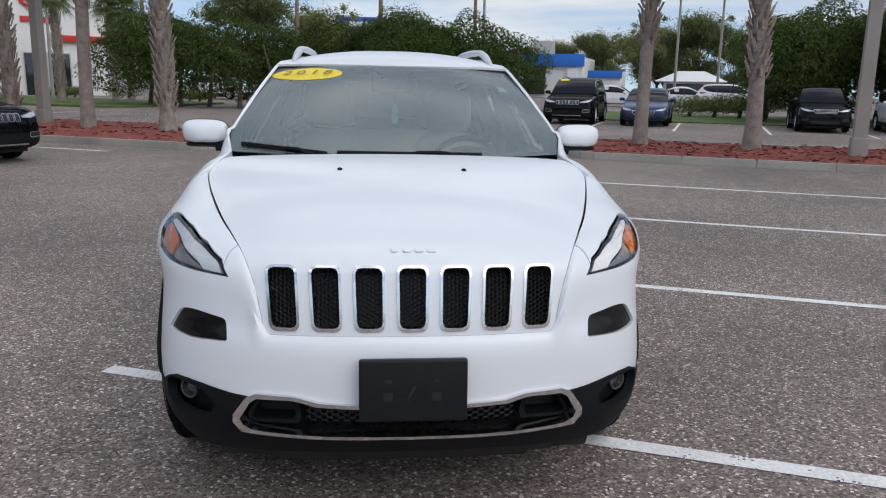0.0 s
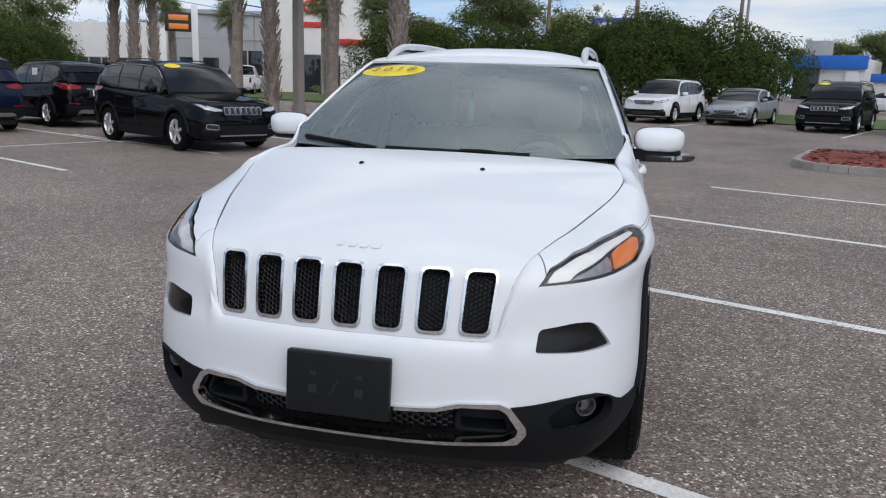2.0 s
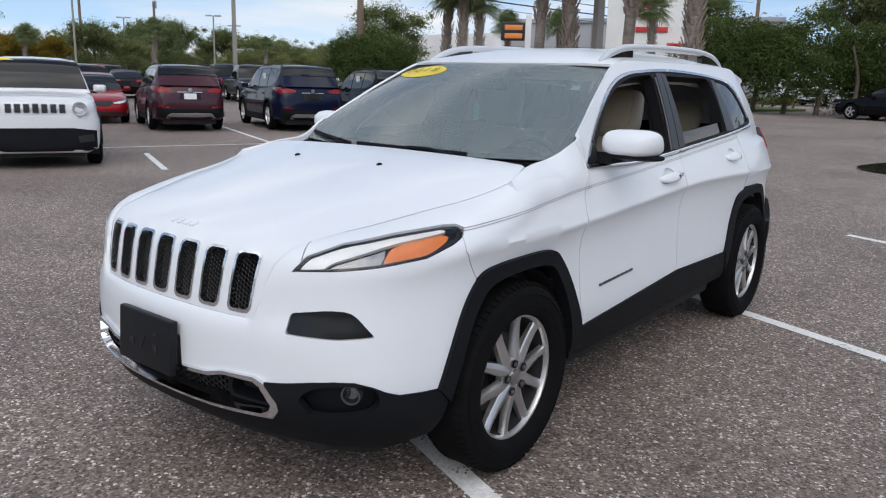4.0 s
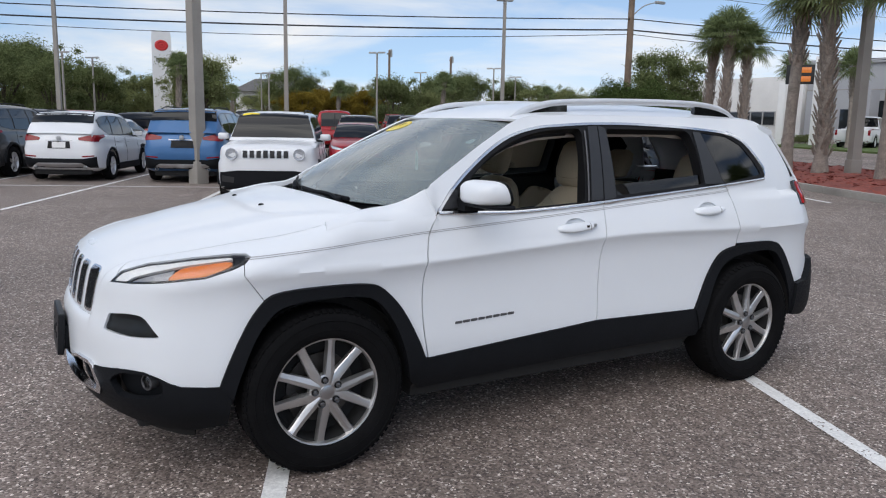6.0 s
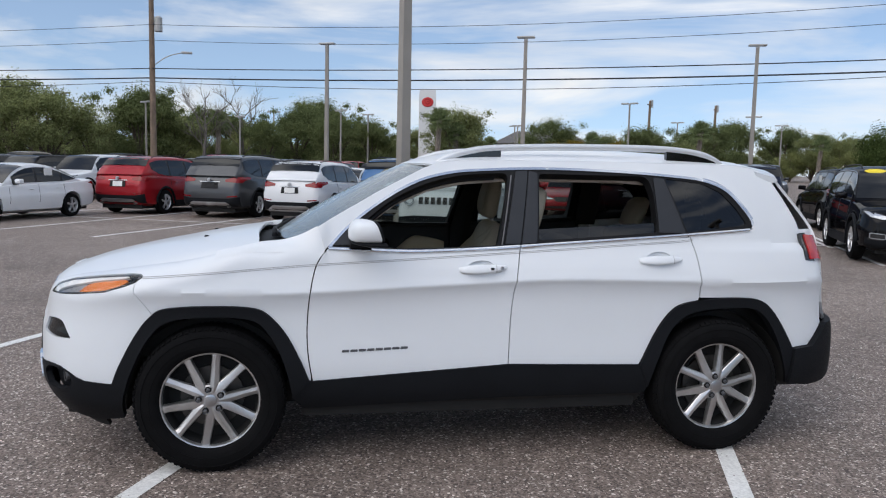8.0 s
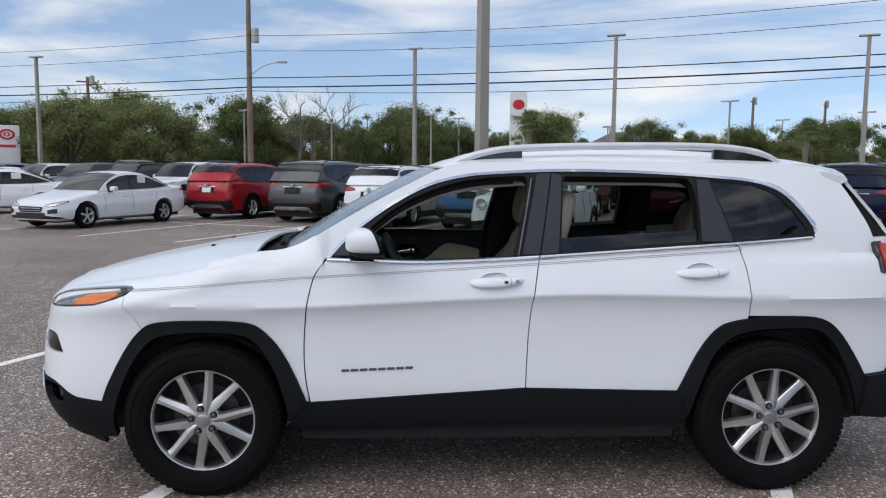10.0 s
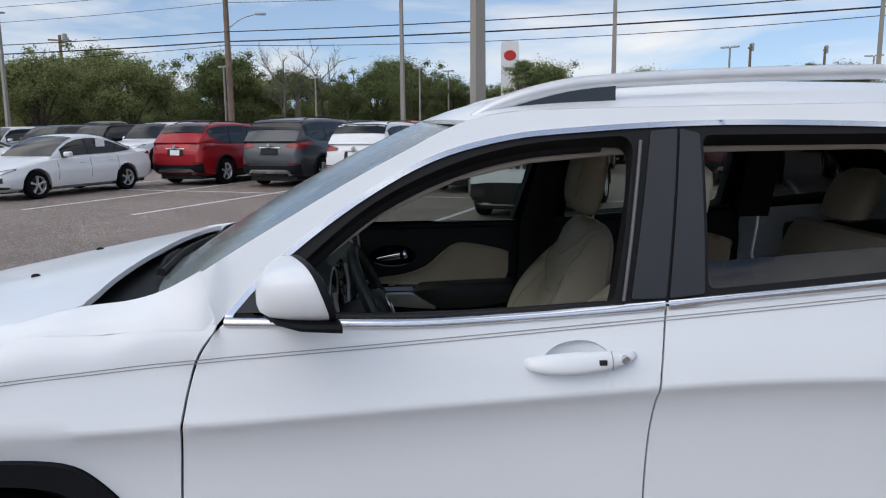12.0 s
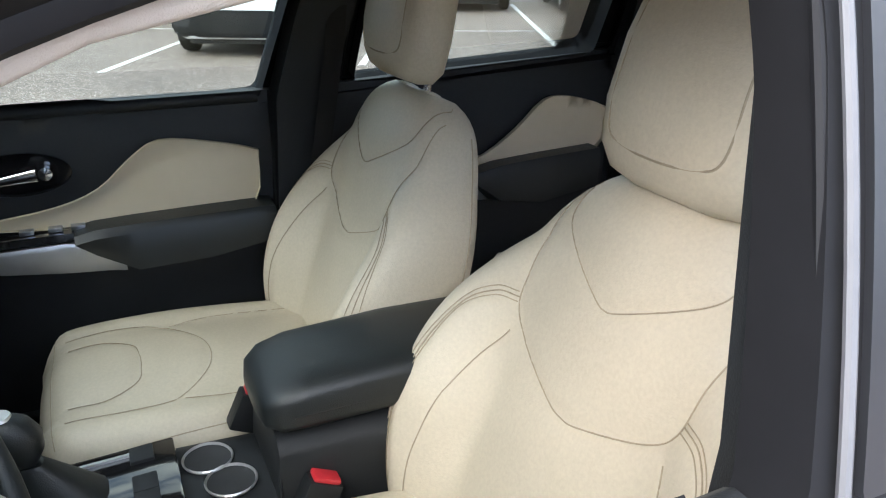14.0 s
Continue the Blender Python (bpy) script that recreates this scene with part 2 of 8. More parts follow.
def fillet(poly, r, n=4):
    "Rounds the corners of a closed polygon; r may be one number or one for each corner."
    out = []
    m = len(poly)
    for i in range(m):
        a, b, c = (np.array(poly[(i + k) % m], float) for k in (-1, 0, 1))
        ri = r[i] if isinstance(r, (list, tuple)) else r
        d1, d2 = a - b, c - b
        k1, k2 = min(ri, .48 * np.hypot(*d1)), min(ri, .48 * np.hypot(*d2))
        if k1 < 1e-5:
            out.append(b)
            continue
        p, q = b + d1 / np.hypot(*d1) * k1, b + d2 / np.hypot(*d2) * k2
        for k in range(n + 1):
            t = k / n
            out.append((1 - t) ** 2 * p + 2 * t * (1 - t) * b + t * t * q)
    return np.array(out)


def ring(pts, n=5):
    "A smooth closed outline through points."
    p = np.array(pts, float)
    s = spline(np.vstack([p[-2:], p, p[:2]]), n)
    return s[2 * n:-2 * n - 1 + 0][: len(p) * n]


def shrink(poly, d):
    "Moves a closed outline inwards by d."
    p = np.array(poly, float)
    a = np.roll(p, 1, axis=0)
    b = np.roll(p, -1, axis=0)
    area = .5 * np.sum(p[:, 0] * b[:, 1] - b[:, 0] * p[:, 1])
    s = 1 if area > 0 else -1
    n = []
    for q0, q, q1 in zip(a, p, b):
        e0, e1 = q - q0, q1 - q
        e0, e1 = e0 / max(np.hypot(*e0), 1e-9), e1 / max(np.hypot(*e1), 1e-9)
        m = np.array([-(e0 + e1)[1], (e0 + e1)[0]])
        m /= max(np.hypot(*m), 1e-9)
        c = max(.5, abs(-e0[1] * m[0] + e0[0] * m[1]))
        n.append(q + s * m * d / c)
    return np.array(n)


def sheet(outline, fn, step=.03, thick=.012, holes=(), flip=None, mirror=False, creases=()):
    "A curved panel: the outline's inside (less the holes), laid on the surface fn, with folded-in edges."
    polys = [resample(outline, step)] + [resample(h, step) for h in holes]
    pts, edges = [], []
    for p in polys:
        k = len(pts)
        pts += [tuple(v) for v in p]
        edges += [(k + i, k + (i + 1) % len(p)) for i in range(len(p))]
    inner = np.array(shrink(polys[0], .006)) if len(creases) else None
    for line in creases:
        q = np.array(line)
        ok = inside(q, inner)
        for h in polys[1:]:
            ok &= ~inside(q, np.array(shrink(h, -.006)))
        last = None
        for p, good in zip(q, ok):
            if good:
                pts.append(tuple(p))
                if last is not None:
                    edges.append((last, len(pts) - 1))
                last = len(pts) - 1
            else:
                last = None
    lo, hi = polys[0].min(0), polys[0].max(0)
    gx, gy = np.meshgrid(np.arange(lo[0] + step / 2, hi[0], step), np.arange(lo[1] + step / 2, hi[1], step))
    g = np.column_stack([gx.ravel(), gy.ravel()])
    g[:, 0] += ((np.round((g[:, 1] - lo[1]) / step).astype(int)) % 2) * step * .5
    keep = inside(g, polys[0])
    for h in polys[1:]:
        keep &= ~inside(g, h)
    g = g[keep]
    allb = np.array(pts)
    if len(g):
        d = np.min((g[:, None, 0] - allb[None, :, 0]) ** 2 + (g[:, None, 1] - allb[None, :, 1]) ** 2, axis=1)
        g = g[d > (.45 * step) ** 2]
    co, ed, fa, ov, oe, of = delaunay_2d_cdt([Vector(p) for p in pts] + [Vector(p) for p in g], edges, [], 0, 1e-7)
    c2 = np.array([tuple(v) for v in co])
    cen = np.array([c2[list(f)].mean(0) for f in fa])
    ok = inside(cen, polys[0])
    for h in polys[1:]:
        ok &= ~inside(cen, h)
    bm = bmesh.new()
    sx = -1 if mirror else 1
    vs = []
    for v in c2:
        p = fn(v[0], v[1])
        vs.append(bm.verts.new((p[0] * sx, p[1], p[2])))
    for f, o in zip(fa, ok):
        if o:
            try:
                bm.faces.new([vs[i] for i in f])
            except ValueError:
                pass
    bmesh.ops.delete(bm, geom=[v for v in bm.verts if not v.link_faces], context="VERTS")
    bmesh.ops.recalc_face_normals(bm, faces=bm.faces)
    bm.normal_update()
    mid = Vector((0, 1.3, .75)) if flip is None else Vector(flip)
    if sum((f.calc_center_median() - mid).dot(f.normal) * f.calc_area() for f in bm.faces) < 0:
        bmesh.ops.reverse_faces(bm, faces=bm.faces)
        bm.normal_update()
    if thick:
        fold(bm, thick)
    return bm


def fold(bm, thick):
    "Folds the open edges of a shell inwards."
    bm.normal_update()
    edge = [e for e in bm.edges if len(e.link_faces) == 1]
    inner = {}
    for e in edge:
        for v in e.verts:
            if v not in inner:
                inner[v] = v.co - v.normal * thick
    made = {v: bm.verts.new(c) for v, c in inner.items()}
    for e in edge:
        l = e.link_loops[0]
        a, b = l.vert, l.link_loop_next.vert
        f = bm.faces.new((b, a, made[a], made[b]))
        e.smooth = False


def box_bm(x0, x1, y0, y1, z0, z1, bevel=.01, seg=2):
    bm = bmesh.new()
    bmesh.ops.create_cube(bm, size=1)
    for v in bm.verts:
        v.co = Vector((x0 + (v.co.x + .5) * (x1 - x0), y0 + (v.co.y + .5) * (y1 - y0), z0 + (v.co.z + .5) * (z1 - z0)))
    if bevel:
        bmesh.ops.bevel(bm, geom=bm.edges[:], offset=bevel, segments=seg, affect="EDGES", profile=.6)
    return bm


def loft(rings, caps=True, closed=True):
    "Joins rings of points into one skin."
    bm = bmesh.new()
    rows = [[bm.verts.new(tuple(p)) for p in r] for r in rings]
    n = len(rows[0])
    for a, b in zip(rows, rows[1:]):
        for i in range(n if closed else n - 1):
            j = (i + 1) % n
            bm.faces.new((a[i], a[j], b[j], b[i]))
    if caps and closed:
        bm.faces.new(rows[0][::-1])
        bm.faces.new(rows[-1])
    bmesh.ops.recalc_face_normals(bm, faces=bm.faces)
    return bm


def tube(path, r, n=8, caps=True, flat=1.0):
    "A round bar along a path; r is one radius or one a point; flat squeezes it."
    p = [Vector(q) for q in path]
    rr = r if isinstance(r, (list, tuple, np.ndarray)) else [r] * len(p)
    rings, side = [], None
    for i, c in enumerate(p):
        t = (p[min(i + 1, len(p) - 1)] - p[max(i - 1, 0)]).normalized()
        if side is None:
            side = t.cross(Vector((0, 0, 1)) if abs(t.z) < .9 else Vector((1, 0, 0))).normalized()
        side = (side - t * side.dot(t)).normalized()
        up = side.cross(t)
        rings.append([c + side * math.cos(a) * rr[i] + up * math.sin(a) * rr[i] * flat for a in (2 * math.pi * k / n for k in range(n))])
    return loft(rings, caps)


def lathe(profile, n=48, axis="x", arc=2 * math.pi):
    "Turns (along, radius) points round an axis through the origin."
    bm = bmesh.new()
    rows = []
    full = arc > 6.28
    m = n if full else n + 1
    for a, r in profile:
        row = []
        for k in range(m):
            t = arc * k / n
            c, s = math.cos(t) * r, math.sin(t) * r
            row.append(bm.verts.new((a, c, s) if axis == "x" else (c, s, a) if axis == "z" else (c, a, s)))
        rows.append(row)
    for a, b in zip(rows, rows[1:]):
        for i in range(n):
            j = (i + 1) % m
            bm.faces.new((a[i], a[j], b[j], b[i]))
    bmesh.ops.recalc_face_normals(bm, faces=bm.faces)
    return bm


def merge(bm, other, m=None):
    "Adds another bmesh to bm."
    me = bpy.data.meshes.new("tmp")
    other.to_mesh(me)
    other.free()
    if m is not None:
        me.transform(m)
    bm.from_mesh(me)
    bpy.data.meshes.remove(me)
    return bm


def moved(bm, m):
    bmesh.ops.transform(bm, matrix=m, verts=bm.verts)
    return bm


def mirrored(bm):
    for v in bm.verts:
        v.co.x = -v.co.x
    bmesh.ops.reverse_faces(bm, faces=bm.faces)
    return bm


def prism(outline, d0, d1, fn, bevel=0.0):
    "A plate with thickness: a 2D outline on the surfaces fn(p, d0) and fn(p, d1)."
    bm = bmesh.new()
    a = [bm.verts.new(tuple(fn(p[0], p[1], d0))) for p in outline]
    b = [bm.verts.new(tuple(fn(p[0], p[1], d1))) for p in outline]
    n = len(a)
    bm.faces.new(a)
    bm.faces.new(b[::-1])
    for i in range(n):
        bm.faces.new((a[i], b[i], b[(i + 1) % n], a[(i + 1) % n]))
    bmesh.ops.recalc_face_normals(bm, faces=bm.faces)
    if bevel:
        top = [e for e in bm.edges if e.verts[0] in b and e.verts[1] in b]
        bmesh.ops.bevel(bm, geom=top, offset=bevel, segments=2, affect="EDGES")
    return bm


# ---- shape of the white car ----
def spline(pts, n=60):
    "Dense Catmull-Rom samples through points."
    p = np.array(pts, float)
    p = np.vstack([2 * p[0] - p[1], p, 2 * p[-1] - p[-2]])
    out = []
    for i in range(1, len(p) - 2):
        a, b, c, d = p[i - 1], p[i], p[i + 1], p[i + 2]
        for k in range(n):
            t = k / n
            out.append(.5 * (2 * b + (c - a) * t + (2 * a - 5 * b + 4 * c - d) * t * t + (3 * b - a - 3 * c + d) * t ** 3))
    out.append(p[-2])
    return np.array(out)


def curve1(pts):
    "A smooth function through (x, y) points."
    s = spline(pts, 30)
    return lambda x: np.interp(x, s[:, 0], s[:, 1])


# plan outline of the body, from the middle of the nose round the left side to the middle of the tail
PLAN = spline([(0, -.955), (.2, -.945), (.38, -.915), (.54, -.86), (.67, -.78), (.765, -.67), (.83, -.50), (.866, -.30), (.883, 0),
               (.886, .5), (.886, 1.0), (.886, 1.6), (.884, 2.2), (.872, 2.8), (.845, 3.12), (.775, 3.38), (.64, 3.52), (.4, 3.6), (0, 3.63)])
ARC = np.concatenate([[0], np.cumsum(np.hypot(*np.diff(PLAN, axis=0).T))])
# full front corners and flared wings
PLAN[:, 0] += curve1([(-1.0, 0), (-.955, 0), (-.93, .002), (-.90, .006), (-.86, .011), (-.78, .018), (-.67, .025), (-.5, .029), (-.3, .028), (0, .022), (.25, .011), (.40, .003), (.5, 0), (.6, 0), (1.2, 0)])(PLAN[:, 1])
TAN = np.gradient(PLAN, axis=0)
TAN /= np.hypot(TAN[:, 0], TAN[:, 1])[:, None]
u_of_y = lambda y: np.interp(y, PLAN[:, 1], ARC)
MID = int(np.argmax(PLAN[:, 0]))
u_of_xr = lambda x: np.interp(-x, -PLAN[MID:, 0], ARC[MID:])
front_in = curve1([(.1, .25), (.2, .16), (.28, .085), (.35, .035), (.42, .006), (.5, 0), (.62, 0), (.68, .008), (.72, .022), (.8, .035), (.86, .045), (.90, .058), (.93, .085), (.96, .14), (1.0, .25)])
side_in = curve1([(.1, .2), (.22, .12), (.28, .07), (.34, .03), (.4, .014), (.45, .009), (.52, .007), (.6, .013), (.7, .022), (.8, .027), (.86, .023), (.90, .013), (.918, .004), (.926, .0005), (.932, .0), (.940, .003), (.96, .012), (1.0, .025), (1.05, .043), (1.1, .064), (1.127, .078), (1.15, .095), (1.2, .12)])
rear_in = curve1([(.2, .16), (.35, .02), (.45, 0), (.66, 0), (.72, .025), (.85, .045), (1.0, .06), (1.1, .09), (1.25, .15), (1.54, .42)])
# hood: the profile along the middle, and how nose offset and crown fall off to the sides
HOOD = spline([(-.925, .70), (-.922, .73), (-.91, .80), (-.895, .87), (-.88, .905), (-.847, .937), (-.806, .956), (-.7, .993), (-.6, 1.02), (-.45, 1.056), (-.3, 1.086), (-.09, 1.125), (.1, 1.150), (.28, 1.163), (.5, 1.172)])
HS = np.concatenate([[0], np.cumsum(np.hypot(*np.diff(HOOD, axis=0).T))])
nose = lambda x: np.interp(abs(x), PLAN[:MID, 0], PLAN[:MID, 1]) + .955
s_of_z = lambda z: np.interp(z, HOOD[:, 1], HS)


def hood_at(x, s):
    y0, z0 = np.interp(s, HS, HOOD[:, 0]), np.interp(s, HS, HOOD[:, 1])
    y = y0 + nose(x) * (1 - .75 * np.clip((y0 + .7) / .9, 0, 1))
    c = abs(x) / .785
    k = np.clip((y0 + .35) / .5, 0, 1)
    z = z0 - (c ** 2 * (.012 + .033 * np.clip((y0 + .9) / .25, 0, 1)) + c ** 4 * .012) * (1 - .6 * k * k * (3 - 2 * k))
    return np.array([x, y, z])


# edge of the hood on the left side, as (x, s)
HOOD_EDGE = spline([(.430, .006), (.447, .03), (.462, .10), (.478, .16), (.500, .22), (.530, .29), (.577, .40), (.640, .56), (.696, .73), (.744, .90), (.770, 1.02), (.772, 1.12), (.748, 1.22)], 12)
EDGE3 = np.array([hood_at(x, s) for x, s in HOOD_EDGE])
EDGE3 = np.vstack([[hood_at(x, .006) for x in np.linspace(0, .42, 12)], EDGE3, spline([EDGE3[-1], (.738, .30, 1.128), (.742, .40, 1.15), (.785, .56, 1.138)], 12)[1:]])


def nearest(px, py):
    i = int(np.argmin((PLAN[:, 0] - px) ** 2 + (PLAN[:, 1] - py) ** 2))
    return ARC[i], math.hypot(PLAN[i, 0] - px, PLAN[i, 1] - py)


EDGE_U = np.array([nearest(p[0], p[1]) for p in EDGE3])
ORDER = np.argsort(EDGE_U[:, 0])
UE, DE, ZE = EDGE_U[ORDER, 0], EDGE_U[ORDER, 1], EDGE3[ORDER, 2]


CREASE = curve1([(-.9, -.015), (.1, -.030), (.48, -.027), (1.0, 0), (1.54, .027), (1.8, .034), (2.15, .030), (2.6, .02), (3.6, 0)])


def inset0(u, z):
    i = np.interp(u, ARC, np.arange(len(ARC)))
    tx, ty = np.interp(i, np.arange(len(ARC)), TAN[:, 0]), np.interp(i, np.arange(len(ARC)), TAN[:, 1])
    nx, ny = ty, -tx          # outward normal
    y = np.interp(u, ARC, PLAN[:, 1])
    f = front_in(z) if ny < 0 else rear_in(z)
    zc = z - CREASE(y) * np.interp(z, [.66, .84, 1.0, 1.08], [0, 1, 1, 0])
    return nx * nx * side_in(zc) + ny * ny * f, nx, ny


def roll(u):
    "Start height, height and depth of the rounding towards the hood's edge."
    zb, db = np.interp(u, UE, ZE), np.interp(u, UE, DE)
    w = min(.12, zb - .62)
    return zb - w, w, max(db - inset0(u, zb - w)[0], .004)


def v_of_z(u, z):
    if UE[0] <= u <= UE[-1]:
        z0, w, e = roll(u)
        if z > z0:
            return z0 + w * math.asin(min(1, (z - z0) / w))
    return z


def v_top(u):
    z0, w, e = roll(u)
    return z0 + w * math.pi / 2


def skin(u, v, out=0.0):
    "A point of the body's left skin: u along the plan outline, v up; out moves it outwards."
    z, add, lift = v, 0.0, 0.0
    if UE[0] <= u <= UE[-1]:
        z0, w, e = roll(u)
        if v > z0:
            a = min((v - z0) / w, math.pi / 2)
            z, add, lift = z0 + w * math.sin(a), e * (1 - math.cos(a)), out * math.sin(a)
            d, nx, ny = inset0(u, z0)
        else:
            d, nx, ny = inset0(u, z)
    else:
        d, nx, ny = inset0(u, z)
    d += add - out + lift
    x, y = np.interp(u, ARC, PLAN[:, 0]), np.interp(u, ARC, PLAN[:, 1])
    return np.array([x - d * nx, y - d * ny, z + lift])


def side(y, z, out=0.0):
    "A point of the left side, doors and upper body alike."
    if z <= 1.127:
        return skin(u_of_y(y), z, out)
    p = skin(u_of_y(y), 1.127)
    h = z - 1.127
    t = min(max((y - 2.3) / .8, 0), 1)
    return np.array([p[0] - .33 * h - .26 * h * h - .035 * t * t + out, y + (p[1] - y) * max(0, 1 - h / .15), z + out * .35])

# ---- ground ----
ASPHALT = asphalt_material()
LINE = line_paint_material()


def lie_y(y):
    return .012 * max(0.0, y - 5)


def ground_sheet():
    bm = bmesh.new()
    xs = [-2500, -400, -120, -60, -30, -15, -5, 5, 15, 30, 60, 120, 400, 2500]
    zs = lambda y: lie_y(min(y, 90.0))
    vs = [[bm.verts.new((x, y, zs(y))) for y in xs] for x in xs]
    for i in range(len(xs) - 1):
        for j in range(len(xs) - 1):
            bm.faces.new((vs[i][j], vs[i + 1][j], vs[i + 1][j + 1], vs[i][j + 1]))
    return bm


tagged(part("ground", ground_sheet(), ASPHALT), "worn dark asphalt of a car park with pale stone chips", "ground", kind="structure")

# ---- the white car ----
white_car = new("white_suv")
tagged(white_car, "white compact SUV with black cladding and driver's window open", "car")


def lifted(fn, sign=None):
    "The surface fn moved along its outward normal: f(a, b, d)."
    def f(a, b, d=0.0):
        p = np.array(fn(a, b))
        if not d:
            return p
        e = .004
        n = np.cross(np.array(fn(a + e, b)) - np.array(fn(a - e, b)), np.array(fn(a, b + e)) - np.array(fn(a, b - e)))
        n /= np.linalg.norm(n)
        if n @ (p - np.array((0, 1.3, .7))) < 0:
            n = -n
        return p + n * d
    return f


uy = lambda pts: [(float(u_of_y(y)), z) for y, z in pts]
hood_up = lifted(hood_at)


def both(name, outline, fn, mat, step=.03, thick=.012, holes=(), label="", parent=white_car, gap=.0025, creases=()):
    "The same panel on the left and on the right side."
    o = shrink(outline, gap) if gap else outline
    res = []
    for mir in (False, True):
        bm = sheet(o, fn, step, thick, holes, mirror=mir, flip=((-.0 if mir else .0), 1.3, .6), creases=creases)
        res.append(part(name, bm, mat, parent if not isinstance(parent, list) else parent[len(res)], label))
    return res


def across(name, outline, fn, mat, step=.03, thick=.012, holes=(), label="", parent=white_car):
    "A panel that runs over the middle: the left half's outline, mirrored and joined."
    bm = sheet(outline, fn, step, 0, holes)
    other = sheet(outline, fn, step, 0, holes, mirror=True)
    merge(bm, other)
    for v in bm.verts:
        if abs(v.co.x) < .002:
            v.co.x = 0
    bmesh.ops.remove_doubles(bm, verts=[v for v in bm.verts if v.co.x == 0], dist=.002)
    if thick:
        fold(bm, thick)
    return part(name, bm, mat, parent, label)


# outlines on the left side, as (along, up)
DOOR_FRONT_EDGE = [(.563, 1.118), (.513, 1.034), (.483, .897), (.469, .725), (.475, .58), (.496, .451)]
DOOR_MID = [(1.506, .516), (1.518, .77), (1.538, .95), (1.572, 1.128)]
DOOR_REAR_EDGE = [(2.545, 1.184), (2.567, 1.093), (2.577, .945), (2.581, .857)]
DOOR_FRONT_EDGE, DOOR_MID, DOOR_REAR_EDGE = ([tuple(p) for p in spline(q, 5)] for q in (DOOR_FRONT_EDGE, DOOR_MID, DOOR_REAR_EDGE))
ARCH_F = [(-.458, .457), (-.397, .615), (-.311, .762), (-.245, .818), (-.153, .837), (.174, .838), (.253, .812), (.333, .742), (.405, .63), (.478, .455)]


def eased(pts, n=5, w=4):
    "A dense curve near the points, its corners eased."
    p = spline(pts, n)
    return [tuple(p[max(0, i - min(w, i, len(p) - 1 - i)):i + min(w, i, len(p) - 1 - i) + 1].mean(0)) for i in range(len(p))]


AF = eased(ARCH_F)
ARCH_F_IN = [(-.405, .40), (-.355, .56), (-.288, .686), (-.222, .755), (-.129, .785), (.160, .785), (.235, .752), (.31, .665), (.37, .52), (.40, .36)]
ARCH_R = [(2.240, .498), (2.296, .621), (2.373, .744), (2.437, .805), (2.532, .845), (2.855, .860), (2.964, .839), (3.045, .779), (3.13, .647), (3.175, .563)]
ARCH_R_IN = [(2.292, .37), (2.363, .604), (2.44, .721), (2.521, .773), (2.622, .793), (2.861, .806), (2.952, .781), (3.031, .699), (3.097, .551), (3.15, .36)]
AR = eased(ARCH_R)
ARCH_F_IN, ARCH_R_IN = eased(ARCH_F_IN), eased(ARCH_R_IN)
BELT = curve1([(.5, 1.119), (.58, 1.117), (.8, 1.110), (1.0, 1.105), (1.2, 1.111), (1.4, 1.120), (1.57, 1.129), (1.93, 1.153), (2.2, 1.171), (2.47, 1.189), (2.83, 1.214), (2.94, 1.222)])
DLO = [(.563, 1.118), (.683, 1.242), (.86, 1.372), (1.042, 1.468), (1.228, 1.516), (1.416, 1.533), (1.638, 1.544), (1.865, 1.546), (2.195, 1.537), (2.469, 1.521), (2.678, 1.499),
       (2.813, 1.447), (2.904, 1.353), (2.966, 1.262), (2.936, 1.222), (2.533, 1.193), (2.2, 1.171), (1.93, 1.153), (1.57, 1.129), (1.4, 1.120), (1.2, 1.111), (1.0, 1.105), (.8, 1.110)]
DLO_TOP = [tuple(p) for p in spline(DLO[:14], 5)]
DLO = DLO_TOP + DLO[14:]
WIN_F = [(.625, 1.127), (.77, 1.262), (.919, 1.373), (1.102, 1.454), (1.288, 1.497), (1.515, 1.513), (1.532, 1.49), (1.518, 1.397), (1.450, 1.136), (1.3, 1.128), (1.15, 1.121), (1.0, 1.117), (.8, 1.121)]
WIN_F = [tuple(p) for p in spline(WIN_F[:6], 5)] + WIN_F[6:]
WIN_R = [(1.708, 1.512), (2.315, 1.510), (2.345, 1.488), (2.361, 1.41), (2.353, 1.206), (1.675, 1.160)]
WIN_Q = [(2.440, 1.500), (2.668, 1.477), (2.779, 1.428), (2.863, 1.337), (2.918, 1.250), (2.535, 1.208)]

# hood with its seven slots
SLOT_X = [.1275 * i for i in range(-3, 4)]


def slot(cx, w0, w1, s0, s1, r):
    lean = cx * .012 / .38
    return fillet([(cx - w0 / 2, s0), (cx + w0 / 2, s0), (cx + w1 / 2 + lean, s1), (cx - w1 / 2 + lean, s1)], r, 5)


left = [(x, s) for x, s in HOOD_EDGE[::3]]
HOOD_OUT = left + [(.738, 1.270), (.712, 1.305), (.6, 1.322), (.4, 1.326), (.2, 1.328), (0, 1.330), (-.2, 1.328), (-.4, 1.326), (-.6, 1.322), (-.712, 1.305), (-.738, 1.270)] + [(-x, s) for x, s in left[::-1]]
SLOT_OUT = [slot(x, .092, .097, .019, .220, .027) for x in SLOT_X]
SLOT_IN = [slot(x, .076, .081, .030, .211, .022) for x in SLOT_X]
hood = part("hood", sheet(HOOD_OUT, hood_at, .03, .015, SLOT_OUT), PAINT, white_car, "white glossy hood with faint streaks")


